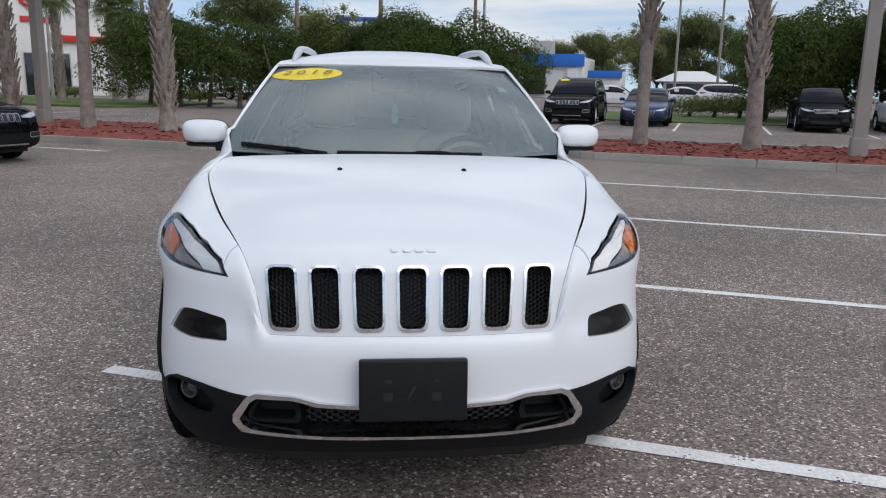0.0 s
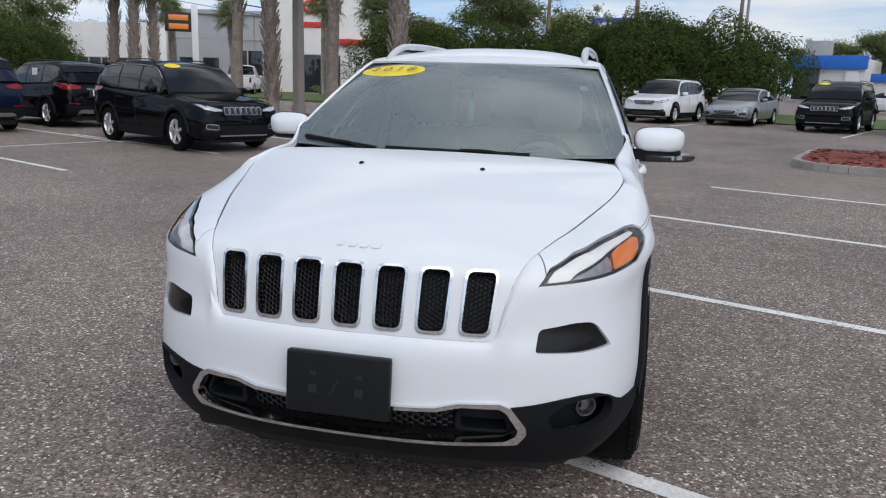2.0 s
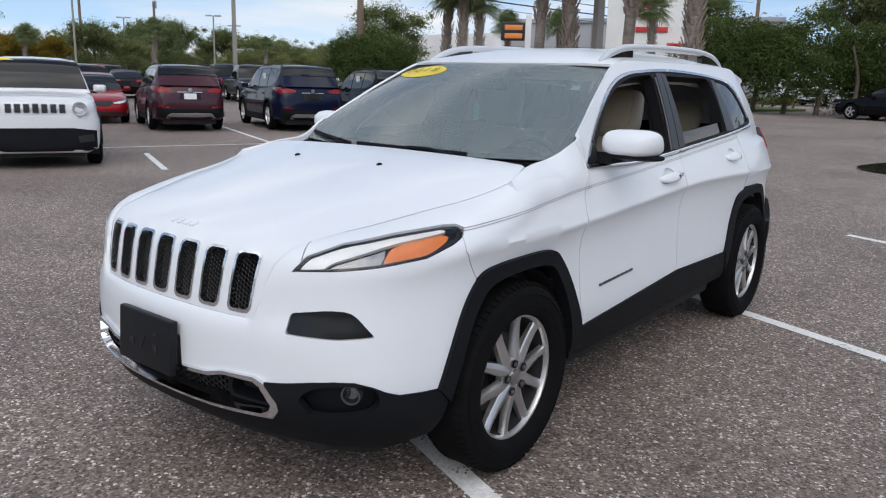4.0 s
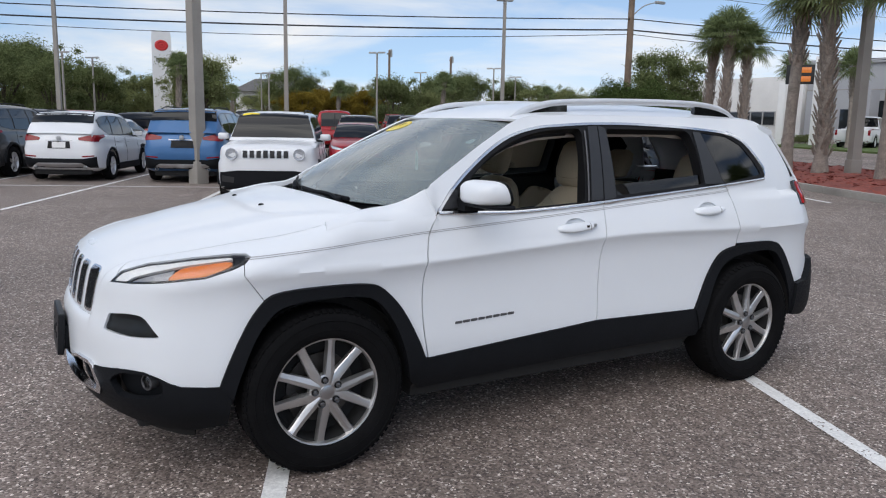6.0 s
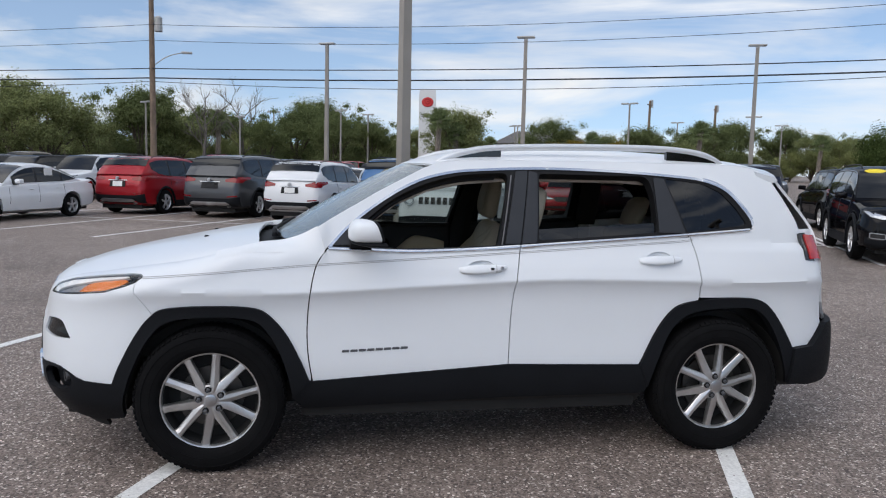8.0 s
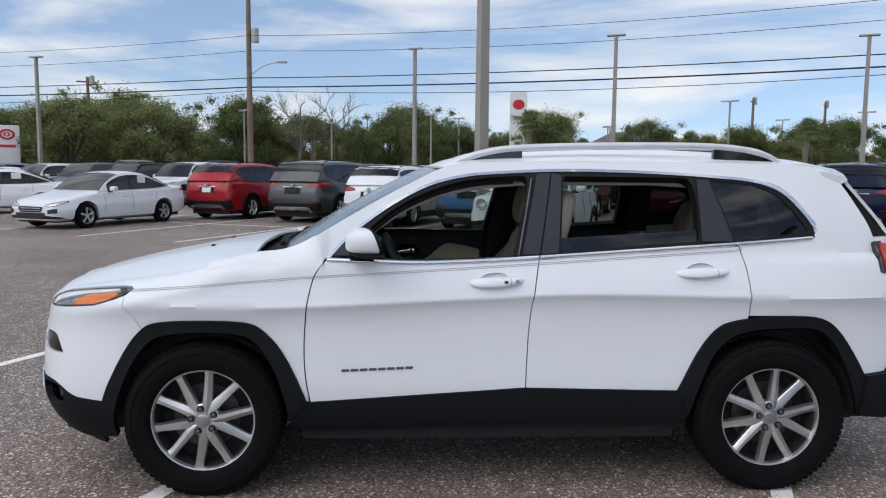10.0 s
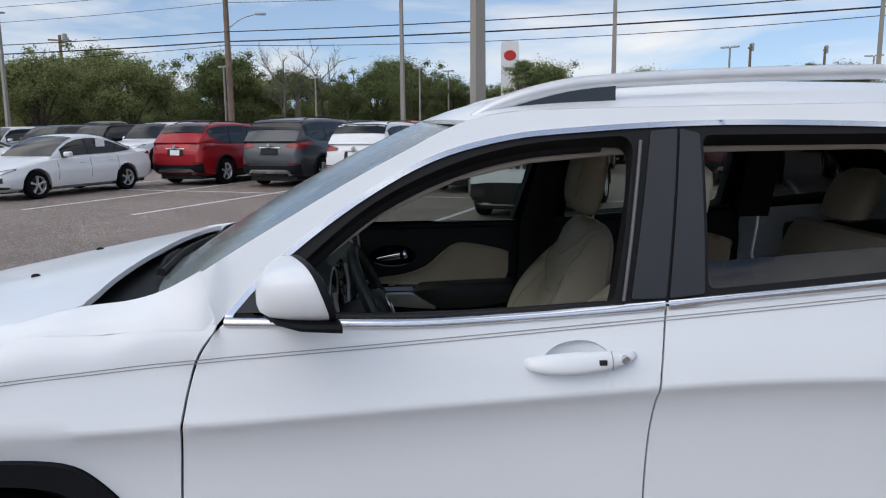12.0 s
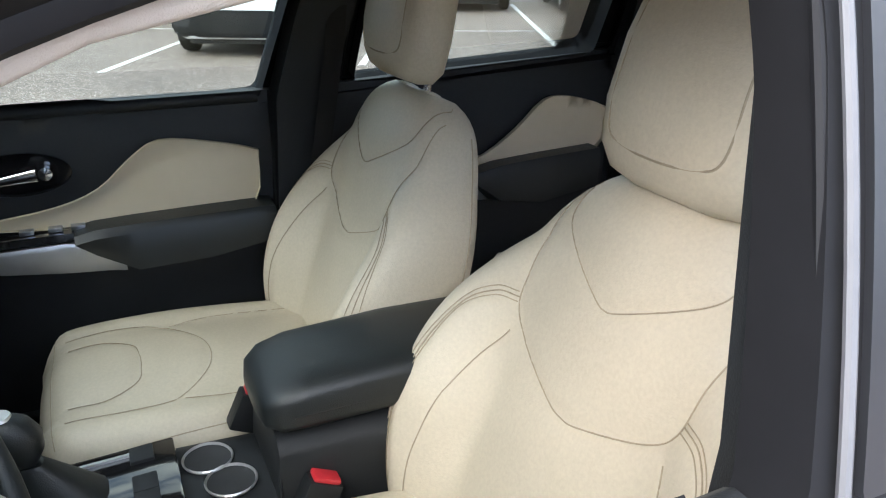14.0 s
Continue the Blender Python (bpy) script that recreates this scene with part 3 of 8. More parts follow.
def honeycomb(name, outline, fn, cell, depth, parent, mat=MESHGRILLE):
    "Six-sided mesh in an outline, with a dark backing."
    o = np.array(outline)
    lo, hi = o.min(0), o.max(0)
    bm = bmesh.new()
    dx, dy = cell * 1.5, cell * math.sqrt(3)
    i = 0
    x = lo[0] - cell
    while x < hi[0] + cell:
        y = lo[1] - cell + (dy / 2 if i % 2 else 0)
        while y < hi[1] + cell:
            c = np.array([[x + cell * math.cos(k * math.pi / 3), y + cell * math.sin(k * math.pi / 3)] for k in range(6)])
            q = np.array([[x + .74 * cell * math.cos(k * math.pi / 3), y + .74 * cell * math.sin(k * math.pi / 3)] for k in range(6)])
            if inside(np.array([[x, y]]), o)[0]:
                a = [bm.verts.new(tuple(fn(*p, -depth))) for p in c]
                b = [bm.verts.new(tuple(fn(*p, -depth + .002))) for p in q]
                d = [bm.verts.new(tuple(fn(*p, -depth - .012))) for p in q]
                for k in range(6):
                    j = (k + 1) % 6
                    bm.faces.new((a[k], a[j], b[j], b[k]))
                    bm.faces.new((b[k], b[j], d[j], d[k]))
            y += dy
        x += dx
        i += 1
    back = sheet(outline, lambda p, q: fn(p, q, -depth - .012), .02, 0)
    merge(bm, back)
    return part(name, bm, mat, parent)


for so, si in zip(SLOT_OUT, SLOT_IN):
    part("grille_surround", sheet(so, lambda a, b: hood_up(a, b, .004), .012, .03, [si]), CHROME, hood, "chrome grille slot surround")
    honeycomb("grille_mesh", shrink(si, -.004), hood_up, .0085, .022, hood)
# raised badge on the nose, as plain bars, and the washer nozzles
for k, w in enumerate((.022, .028, .028, .030)):
    x0 = -.064 + k * .0365
    s0 = s_of_z(.944)
    part("badge_letter", prism(fillet([(x0, s0), (x0 + w, s0), (x0 + w, s0 + .03), (x0, s0 + .03)], .009), 0, .005, hood_up, .0015), PAINT, hood, "raised badge bar")
for x in (-.245, .245):
    bm = loft([[(x + r * math.cos(a), -.09 + 1.3 * r * math.sin(a), 1.117 + h) for a in np.linspace(0, 2 * math.pi, 13)[:-1]] for r, h in ((.011, 0), (.010, .007), (.006, .011))])
    part("washer_nozzle", bm, PLASTIC, hood)

# nose: painted bumper, cladding, lamps
def edge_between(u0, u1, n=14):
    return [(u, v_top(u) - .002) for u in np.linspace(u0, u1, n)]


FOGBOX = fillet([(.566, .672), (.580, .738), (.70, .752), (.775, .747), (.850, .665), (.72, .661)], [.012, .016, .03, .03, .012, .02], 4)
CHROME_OUT = [(0, .503), (.184, .503), (.281, .507), (.340, .522), (.356, .524), (.467, .524), (.500, .508), (.545, .445), (.548, .42), (.525, .386), (.312, .383), (0, .386)]
CHROME_IN = [(0, .491), (.184, .491), (.288, .495), (.345, .510), (.365, .512), (.465, .508), (.487, .494), (.523, .435), (.515, .416), (.487, .400), (.309, .396), (0, .397)]
BUMPER = ([(u, v_top(u) - .004) for u in np.linspace(0, .605, 26)] + [(.603, .897), (.576, .866), (.72, .872), (.882, .885), (1.037, .901), (1.145, .934), (1.189, .953), (1.1855, .909), (1.266, .797)]
          + uy(AF[:11][::-1]) + [(1.028, .459), (.93, .466), (.885, .482), (.841, .505), (.782, .525), (.72, .528), (.656, .525), (.556, .512), (.500, .508), (.467, .524), (.356, .524), (.340, .522), (.281, .507), (.184, .503), (0, .503)])
bumper = across("front_bumper", BUMPER, skin, PAINT, .022, .02, [FOGBOX], "white painted upper bumper")
POCKET = ring([(.612, .462), (.645, .497), (.70, .512), (.81, .510), (.858, .478), (.84, .425), (.72, .404), (.630, .418)], 4)
CLAD = [(0, .386), (.312, .383), (.525, .386), (.548, .42), (.545, .445), (.500, .508), (.556, .512), (.656, .525), (.72, .528), (.782, .525), (.841, .505), (.885, .482), (.93, .466), (1.028, .459), (float(u_of_y(-.458)), .457),
        (float(u_of_y(-.41)), .40), (float(u_of_y(-.43)), .27), (.95, .245), (.75, .275), (.555, .30), (.32, .322), (0, .33)]
cladding = across("front_cladding", CLAD, lambda u, v: skin(u, v, .006), PLASTIC, .022, .03, [POCKET], "black plastic lower bumper")
across("air_dam", [(0, .33), (.32, .322), (.555, .30), (.75, .275), (.95, .245), (.95, .19), (.75, .21), (.5, .235), (0, .26)], lambda u, v: skin(u, v, -.03), UNDER, .04, .02)
across("grille_trim", CHROME_OUT + CHROME_IN[::-1], lambda u, v: skin(u, v, .014), CHROME, .012, .03, label="chrome ring of the lower grille", parent=bumper)
across("lower_grille_back", [(0, .520), (.36, .535), (.48, .535), (.56, .44), (.54, .375), (0, .37)], lambda u, v: skin(u, v, -.075), UNDER, .04, 0)
for mir in (False, True):
    sgn = -1 if mir else 1
    flipped = lambda u, v, d=0.0: skin(u, v, d) * np.array((sgn, 1, 1))
    honeycomb("lower_mesh", [(0, .408), (.31, .408), (.345, .425), (.33, .50), (.288, .490), (0, .486)], flipped, .012, .05, cladding)
    bm = sheet(ring([(.352, .424), (.352, .50), (.37, .508), (.462, .502), (.483, .489), (.515, .432), (.483, .412)], 4), lambda u, v: skin(u, v, -.022), .03, .06, [ring([(.368, .436), (.366, .492), (.375, .498), (.458, .492), (.474, .482), (.500, .436), (.478, .424)], 4)], mirror=mir)
    part("air_duct", bm, PLASTIC, cladding)
    # fog lamp pocket
    bm = sheet(shrink(POCKET, -.006), lambda u, v: skin(u, v, -.05), .03, 0, mirror=mir)
    part("fog_pocket", bm, PLASTIC, cladding)
    c = skin(.772, .470, -.036) * np.array((sgn, 1, 1))
    d = Vector((c[0] * .55, -.75, 0)).normalized()
    turn = d.to_track_quat("X", "Z").to_matrix().to_4x4()
    fl = part("fog_lamp", moved(lathe([(-.03, .033), (.004, .034), (.008, .032), (.008, .028), (-.012, .018), (-.014, .0)], 24), Matrix.Translation(c) @ turn), ALLOY_DARK, cladding, "round grey fog lamp in a deep pocket")
    part("lens", moved(lathe([(.002, .029), (.008, .020), (.011, .0)], 24), Matrix.Translation(c) @ turn), LENS, fl)
    # main lamp in the dark recess
    box = part("lamp_recess", sheet(shrink(FOGBOX, -.004), lambda u, v: skin(u, v, -.045), .02, 0, mirror=mir), GLOSS, bumper, "dark gloss lamp recess")
    part("lamp_lens", sheet(shrink(FOGBOX, .002), lambda u, v: skin(u, v, -.010), .02, .01, mirror=mir), SMOKED, box)
    p0, p1 = skin(.60, .70, -.024), skin(.80, .685, -.024)
    part("lamp_blade", tube([p * np.array((sgn, 1, 1)) for p in (p0, skin(.70, .695, -.024), p1)], .006, 6), SATIN, box)
    for uu in (.64, .74):
        c2 = skin(uu, .712, -.03) * np.array((sgn, 1, 1))
        part("projector", moved(lathe([(-.01, .024), (.006, .024), (.012, .018), (.016, 0)], 20), Matrix.Translation(c2) @ turn), REFLECTOR, box)

# headlamps
HL = [(.576, .866), (.603, .897), (.623, .919), (.742, .963), (.97, .990), (1.155, 1.0), (1.200, .996), (1.217, .985), (1.19, .958), (1.151, .938), (1.037, .901), (.882, .885), (.72, .872)]
DRL_STRIP = ring([(.606, .874), (.636, .912), (.66, .924), (.75, .952), (.86, .969), (.97, .979), (1.12, .989), (1.145, .984), (1.13, .977), (.97, .960), (.88, .944), (.80, .926), (.72, .903), (.685, .882), (.66, .876)], 3)
HL_REF = [(.695, .880), (.73, .897), (.81, .922), (.905, .944), (.897, .925), (.872, .891), (.78, .884)]
HL_AMB = ring([(.887, .897), (.905, .925), (.93, .944), (.97, .954), (1.02, .961), (1.12, .972), (1.146, .963), (1.11, .940), (1.035, .911), (.96, .902)], 3)
for mir in (False, True):
    lamp = part("headlamp", sheet(shrink(HL, .002), lambda u, v: skin(u, v, -.03), .02, 0, mirror=mir), GLOSS, white_car, "slim headlamp with black surround and amber corner")
    part("surround", sheet(shrink(HL, .002), lambda u, v: skin(u, v, -.003), .015, .028, [shrink(HL, .010)], mirror=mir), SURROUND, lamp)
    part("light_strip", sheet(DRL_STRIP, lambda u, v: skin(u, v, -.005), .012, .012, mirror=mir), DRL, lamp, "white light strip")
    part("reflector", sheet(HL_REF, lambda u, v: skin(u, v, -.018), .015, .008, mirror=mir), LAMPGREY, lamp)
    for q in range(3):
        u0 = .74 + .13 * q
        lo, hi = float(np.interp(u0, (.72, .80, .88, .97, 1.13), (.906, .929, .947, .963, .979))), float(np.interp(u0, (.66, .75, .97, 1.12), (.922, .950, .977, .987)))
        part("lamp_rib", sheet([(u0, lo), (u0 + .006, lo), (u0 + .010, hi), (u0 + .004, hi)], lambda u, v: skin(u, v, -.0065), .02, .004, mirror=mir), REFLECTOR, lamp)
    part("turn_signal", sheet(HL_AMB, lambda u, v: skin(u, v, -.010), .012, .012, mirror=mir), AMBER, lamp, "amber turn signal")
    part("lens", sheet(shrink(HL, .003), lambda u, v: skin(u, v, -.001), .02, 0, mirror=mir), LENS, lamp)

# plate holder; its empty slots are thin black pads, their shade put in as colour
plate = part("plate_holder", moved(box_bm(-.161, .161, -.014, .014, -.094, .094, .008, 3), pose(0, -.981, .560, -4)), PLATE_PLASTIC, white_car, "empty black number plate holder")
part("plate_foot", moved(box_bm(-.15, .15, .0, .05, -.06, .05, .006), pose(0, -.975, .55)), PLASTIC, plate)
for x, z, w, h in ((-.075, .03, .020, .012), (-.075, -.018, .028, .026), (.068, .03, .020, .012), (.068, -.018, .028, .026), (-.004, -.01, .010, .05)):
    part("slot_shade", moved(box_bm(x - w / 2, x + w / 2, -.0165, -.012, z - h / 2, z + h / 2, .001), pose(0, -.981, .560, -4, 28 if w < .015 else 0)), UNDER if w > .015 else SOFTBLACK, plate)

# sides
FENDER = ([(.606, .900), (.623, .921), (.742, .965), (.97, .992), (1.155, 1.002), (1.205, .999), (1.220, .985), (1.19, .955), (1.186, .909), (1.267, .797)] + uy(AF[15:])
          + uy([(.492, .452)] + [(y - .001, z) for y, z in DOOR_FRONT_EDGE[::-1][1:]]) + edge_between(float(u_of_y(.545)), .608, 60))
both("front_fender", FENDER, skin, PAINT, .022, .014, creases=[[(float(u_of_y(y)), z + float(CREASE(y))) for y in np.arange(.26, .5, .02)] for z in (.902, .914, .9225, .930, .938)])
DOOR_F = DOOR_FRONT_EDGE[1:] + DOOR_MID + [(1.4, 1.118), (1.2, 1.109), (1.0, 1.103), (.8, 1.108), (.57, 1.115)]
DOOR_R = DOOR_MID[::-1] + [(2.236, .498)] + AR[5:21] + [(2.581, .857)] + DOOR_REAR_EDGE[::-1][1:] + [(2.2, 1.168), (1.9, 1.149)]
FOLD = [[(y, z + float(CREASE(y))) for y in np.arange(-.05, 3.0, .02)] for z in (.886, .902, .914, .9225, .930, .938)]


def cup_at(y0, z0):
    return ring([(y0 + .048, z0 + .006), (y0 + .075, z0 + .034), (y0 + .125, z0 + .044), (y0 + .168, z0 + .036), (y0 + .19, z0 + .010), (y0 + .125, z0 - .018)], 5), y0 + .12, z0 + .012


CUPS = [cup_at(1.235, 1.016), cup_at(2.225, 1.062)]
dl = both("front_door", DOOR_F, side, PAINT, .020, .016, [CUPS[0][0]], creases=FOLD)
dr = both("rear_door", DOOR_R, side, PAINT, .020, .016, [CUPS[1][0]], creases=FOLD)
A_EDGE = [tuple(p) for p in spline([(.514, 1.221), (.55, 1.243), (.62, 1.285), (.7, 1.331), (.85, 1.416), (1.005, 1.496), (1.08, 1.533), (1.16, 1.560), (1.28, 1.576)], 4)]
BODY = (A_EDGE + [(1.6, 1.582), (2.2, 1.587), (2.886, 1.584), (3.05, 1.566), (3.12, 1.535), (3.19, 1.42), (3.25, 1.31), (3.295, 1.215), (3.275, 1.060), (3.38, 1.03), (3.42, .92), (3.43, .75), (3.42, .69), (3.30, .571), (3.175, .563)]
        + AR[25:41][::-1] + [(2.584, .857), (2.581, .945), (2.571, 1.093), (2.548, 1.192), (2.936, 1.222)] + DLO_TOP[::-1] + [(.555, 1.122)])
both("body_side", BODY, side, PAINT, .026, .014, gap=.001)
# the fender's top runs up beside the windscreen to the seam of the pillar
cap_low = [side(y, z, .0006) for y, z in ((.02, 1.082), (.10, 1.098), (.20, 1.106), (.28, 1.104), (.36, 1.106), (.42, 1.108), (.48, 1.110), (.53, 1.112), (.558, 1.117))]
cap_top = [np.array(p) for p in ((.795, .03, 1.101), (.772, .115, 1.119), (.757, .19, 1.137), (.747, .27, 1.147), (.745, .335, 1.153), (.752, .39, 1.166), (.764, .44, 1.185), (.774, .484, 1.208), (.783, .518, 1.227))]
for sgn in (1, -1):
    rows = []
    for k, (a, b) in enumerate(zip(cap_low, cap_top)):
        out = (.001, .006, .010, .010, .009, .006, .004, .003, .002)[k]
        rows.append([tuple((a + (b - a) * w + np.array((.75, 0, .66)) * out * 4 * w * (1 - w)) * np.array((sgn, 1, 1))) for w in np.linspace(0, 1, 9)] + [tuple((b + np.array(d)) * np.array((sgn, 1, 1))) for d in ((-.008, 0, -.004), (-.012, 0, -.03))])
    part("fender_cap", loft([[tuple(v) for v in q] for q in np.array([spline(col, 3) for col in np.array(rows).transpose(1, 0, 2)]).transpose(1, 0, 2)]), PAINT, white_car)


def open_below(d, low):
    "The window outline moved in by d, but down to the belt line below."
    return [(p[0], float(BELT(p[0])) + low) if k >= len(DLO_TOP) - 1 or k == 0 else tuple(p) for k, p in enumerate(shrink(DLO, d))]


DLO_S = fillet(DLO, .02, 2)
both("window_trim", DLO_S, lambda y, z: side(y, z, .005), CHROME, .014, .012, [open_below(.013, .004)], "chrome window surround", gap=0)
FRAME_IN = [WIN_F, WIN_R, WIN_Q]
frames = both("window_frame", open_below(.012, .002), side, RUBBER, .03, .060, [fillet(w, .022, 3) for w in FRAME_IN], gap=0)
for fr, mir in zip(frames, (False, True)):
    for nm, o in (("pillar_cover", [(1.490, 1.142), (1.572, 1.142), (1.645, 1.526), (1.578, 1.521)]), ("pillar_cover", [(1.580, 1.142), (1.664, 1.150), (1.699, 1.514), (1.652, 1.526)]), ("pillar_cover", [(2.362, 1.205), (2.520, 1.205), (2.432, 1.498), (2.372, 1.502)])):
        part(nm, sheet(fillet(o, .006, 2), lambda y, z: side(y, z, .006), .03, .008, mirror=mir), PILLAR, fr, "satin black pillar cover")
    sx = np.array((-1 if mir else 1, 1, 1))
    for y0, y1, o, r in ((1.472, 1.550, .006, .0045), (1.462, 1.540, -.006, .0055)):
        part("window_seal", tube([tuple(side(y0 + (y1 - y0) * k / 8, 1.138 + .36 * k / 8, o) * sx) for k in range(9)], r, 8), SEALGREY if o > 0 else RUBBER, fr, "grey rubber window seal" if o > 0 else "")
    lip = [p for p in WIN_F if p[1] > 1.2 and p[0] < 1.5]
    part("inner_frame", tube([tuple((side(y, z, -.056) - np.array((0, 0, .004))) * sx) for y, z in lip], .012, 8, flat=1.3), RUBBER, fr, "black inner window frame")
    part("mirror_sail", sheet(fillet([(.59, 1.133), (.69, 1.225), (.69, 1.133)], .01, 2), lambda y, z: side(y, z, .004), .03, .01, mirror=mir), PILLAR, fr)
    # glass: the driver's side windows are wound down, the far ones are up
    part("quarter_glass", sheet(shrink(WIN_Q, -.004), lambda y, z: side(y, z, -.004), .05, 0, mirror=mir), PRIVACY, fr)
    band = [p for p in DLO if p[0] > 2.62 and p[1] > 1.24]
    part("quarter_trim", loft([[tuple(side(y - w * ny, z - w * nz, o) * sx) for w, o in ((-.010, .0), (-.008, .007), (.004, .009), (.014, .007), (.016, .0))] for (y, z), (ny, nz) in zip(band[1:-1], [(lambda d: (-d[1] / math.hypot(*d), d[0] / math.hypot(*d)))((c[0] - a[0], c[1] - a[1])) for a, c in zip(band, band[2:])])]), CHROME, fr, "chrome quarter window trim")
    if mir:
        part("door_glass", sheet(shrink(WIN_F, -.004), lambda y, z: side(y, z, -.015), .06, 0, mirror=mir), SIDEGLASS, fr)
        part("door_glass", sheet(shrink(WIN_R, -.004), lambda y, z: side(y, z, -.015), .06, 0, mirror=mir), SIDEGLASS, fr)
    else:
        part("door_glass", sheet([(1.68, 1.150), (2.352, 1.195), (2.353, 1.262), (1.682, 1.222)], lambda y, z: side(y, z, -.015), .05, .004, mirror=mir), PRIVACY, fr)
for sgn in (1, -1):
    for ya, yb in ((.572, 1.568), (1.576, 2.53), (2.536, 2.93)):
        rows = []
        for y in np.linspace(ya, yb, 24):
            z = float(BELT(y))
            rows.append([tuple(side(y, z + dz, o) * np.array((sgn, 1, 1))) for dz, o in ((-.0105, .001), (-.0095, .006), (-.005, .010), (0, .0115), (.005, .010), (.0095, .006), (.0105, -.004))])
        part("belt_moulding", loft(rows), CHROME, white_car, "chrome belt moulding", 60)
# black plastic along arches and sills
both("arch_flare", uy(AF) + uy(ARCH_F_IN[::-1]), lambda u, v: skin(u, v, .016), PLASTIC, .02, .05, gap=0)
both("arch_flare", AR + ARCH_R_IN[::-1], lambda y, v: side(y, v, .016), PLASTIC, .02, .05, gap=0)
SILL = [(.478, .455), (.50, .453), (1.506, .516), (2.24, .500), (2.292, .37), (2.28, .335), (1.5, .335), (.46, .30), (.40, .36)]
sills = both("sill_cladding", SILL, lambda y, z: side(y, z, .009), PLASTIC, .03, .03, gap=0, label="black plastic sill")
for s, mir in zip(sills, (False, True)):
    part("sill_step", sheet([(.45, .31), (1.5, .337), (2.28, .337), (2.28, .27), (.45, .25)], lambda y, z: side(y, z, -.03), .06, .02, mirror=mir), UNDER, s)
both("rear_bumper", uy([(3.178, .563), (3.30, .571), (3.42, .69)]) + [(float(u_of_xr(.6)), .70), (float(ARC[-1]), .70), (float(ARC[-1]), .36), (float(u_of_xr(.6)), .36), (float(u_of_y(3.30)), .34), (float(u_of_y(3.155)), .36)], lambda u, v: skin(u, v, .035), PLASTIC, .03, .04, gap=0, label="black plastic rear bumper")
both("rear_corner", [(3.19, 1.0), (3.19, 1.13), (3.22, 1.225), (3.40, 1.225), (3.43, 1.19), (3.43, .98)], lambda y, z: side(y, z, -.004), PAINT, .025, .03, gap=0)
both("lamp_edge", uy([(3.285, 1.055), (3.303, 1.204), (3.36, 1.206), (3.36, 1.050)]), lambda u, v: skin(u, v, .004), GLOSS, .02, .02, gap=0, label="black gloss edge of the tail lamp")
both("tail_lamp", uy([(3.316, 1.062), (3.330, 1.200), (3.44, 1.192)]) + [(float(u_of_xr(.55)), 1.185), (float(u_of_xr(.55)), 1.065)] + uy([(3.44, 1.055)]), lambda u, v: skin(u, v, .012), TAILRED, .025, .03, gap=.002, label="red tail lamp")


def rear_at(x, z):
    y = np.interp(-abs(x), -PLAN[MID:, 0], PLAN[MID:, 1]) - rear_in(z) * .97
    return np.array([x, y, z])


gate = across("tailgate", [(0, .69), (.62, .69), (.70, .80), (.69, 1.03), (.66, 1.10), (.60, 1.24), (.56, 1.50), (0, 1.56)], rear_at, PAINT, .05, .015, label="white tailgate")
across("rear_glass", [(0, 1.20), (.54, 1.22), (.50, 1.50), (0, 1.53)], lambda x, z: rear_at(x, z) + np.array((0, .006, 0)), PRIVACY, .06, .01, parent=gate)


# roof, windscreen
roof_mid = curve1([(.9, 1.50), (1.04, 1.553), (1.15, 1.592), (1.3, 1.624), (1.5, 1.648), (1.9, 1.666), (2.4, 1.66), (2.8, 1.638), (3.2, 1.595)])
roof_edge = curve1([(.9, 1.47), (1.08, 1.533), (1.16, 1.560), (1.28, 1.576), (1.6, 1.582), (2.2, 1.587), (2.886, 1.584), (3.05, 1.566), (3.12, 1.535), (3.3, 1.50)])
roof_half = lambda y: side(y, float(roof_edge(y)))[0]


def roof_at(a, y):
    h = roof_half(y)
    zm, ze = roof_mid(y), roof_edge(y)
    return np.array([a * h, y, ze + (zm - ze) * (1 - abs(a) ** 2.6)])


def screen_at(a, b):
    x = a * float(np.interp(b, (0, .15, .26, .47, .67, .87, .95, 1), (.748, .765, .762, .720, .682, .643, .624, .612)))
    y = (.285 + .125 * a * a) * (1 - b) + (1.035 + .10 * a * a) * b
    z = (1.135 + .012 * a * a) * (1 - b) + (1.552 - .022 * a * a) * b
    n = 4 * b * (1 - b) * .022
    return np.array([x, y - n * .55, z + n * .8])


RF = [(a, 1.04 + .09 * a * a) for a in np.linspace(-1, 1, 15)]
part("roof", sheet(RF + [(1, 1.6), (1, 2.4), (1, 3.08), (.9, 3.12), (0, 3.17), (-.9, 3.12), (-1, 3.08), (-1, 2.4), (-1, 1.6)], roof_at, .06, .012), PAINT, white_car)
part("spoiler", loft([[(x, 3.04, z0 + .004), (x, 3.245 - .07 * (x / .56) ** 2, z0 - .026), (x, 3.26 - .07 * (x / .56) ** 2, z0 - .042), (x, 3.20 - .07 * (x / .56) ** 2, z0 - .075), (x, 3.06, z0 - .085)] for x, z0 in ((-.575, 1.545), (-.54, 1.562), (-.4, 1.588), (-.2, 1.602), (0, 1.607), (.2, 1.602), (.4, 1.588), (.54, 1.562), (.575, 1.545))]), PAINT, white_car)
SQ = [(-1, 0), (1, 0), (1, 1), (-1, 1)]
screen_up = lifted(screen_at)
screen = part("windscreen", sheet(SQ, screen_at, .08, 0), WINDSHIELD, white_car, "sloping windscreen with sky reflections")
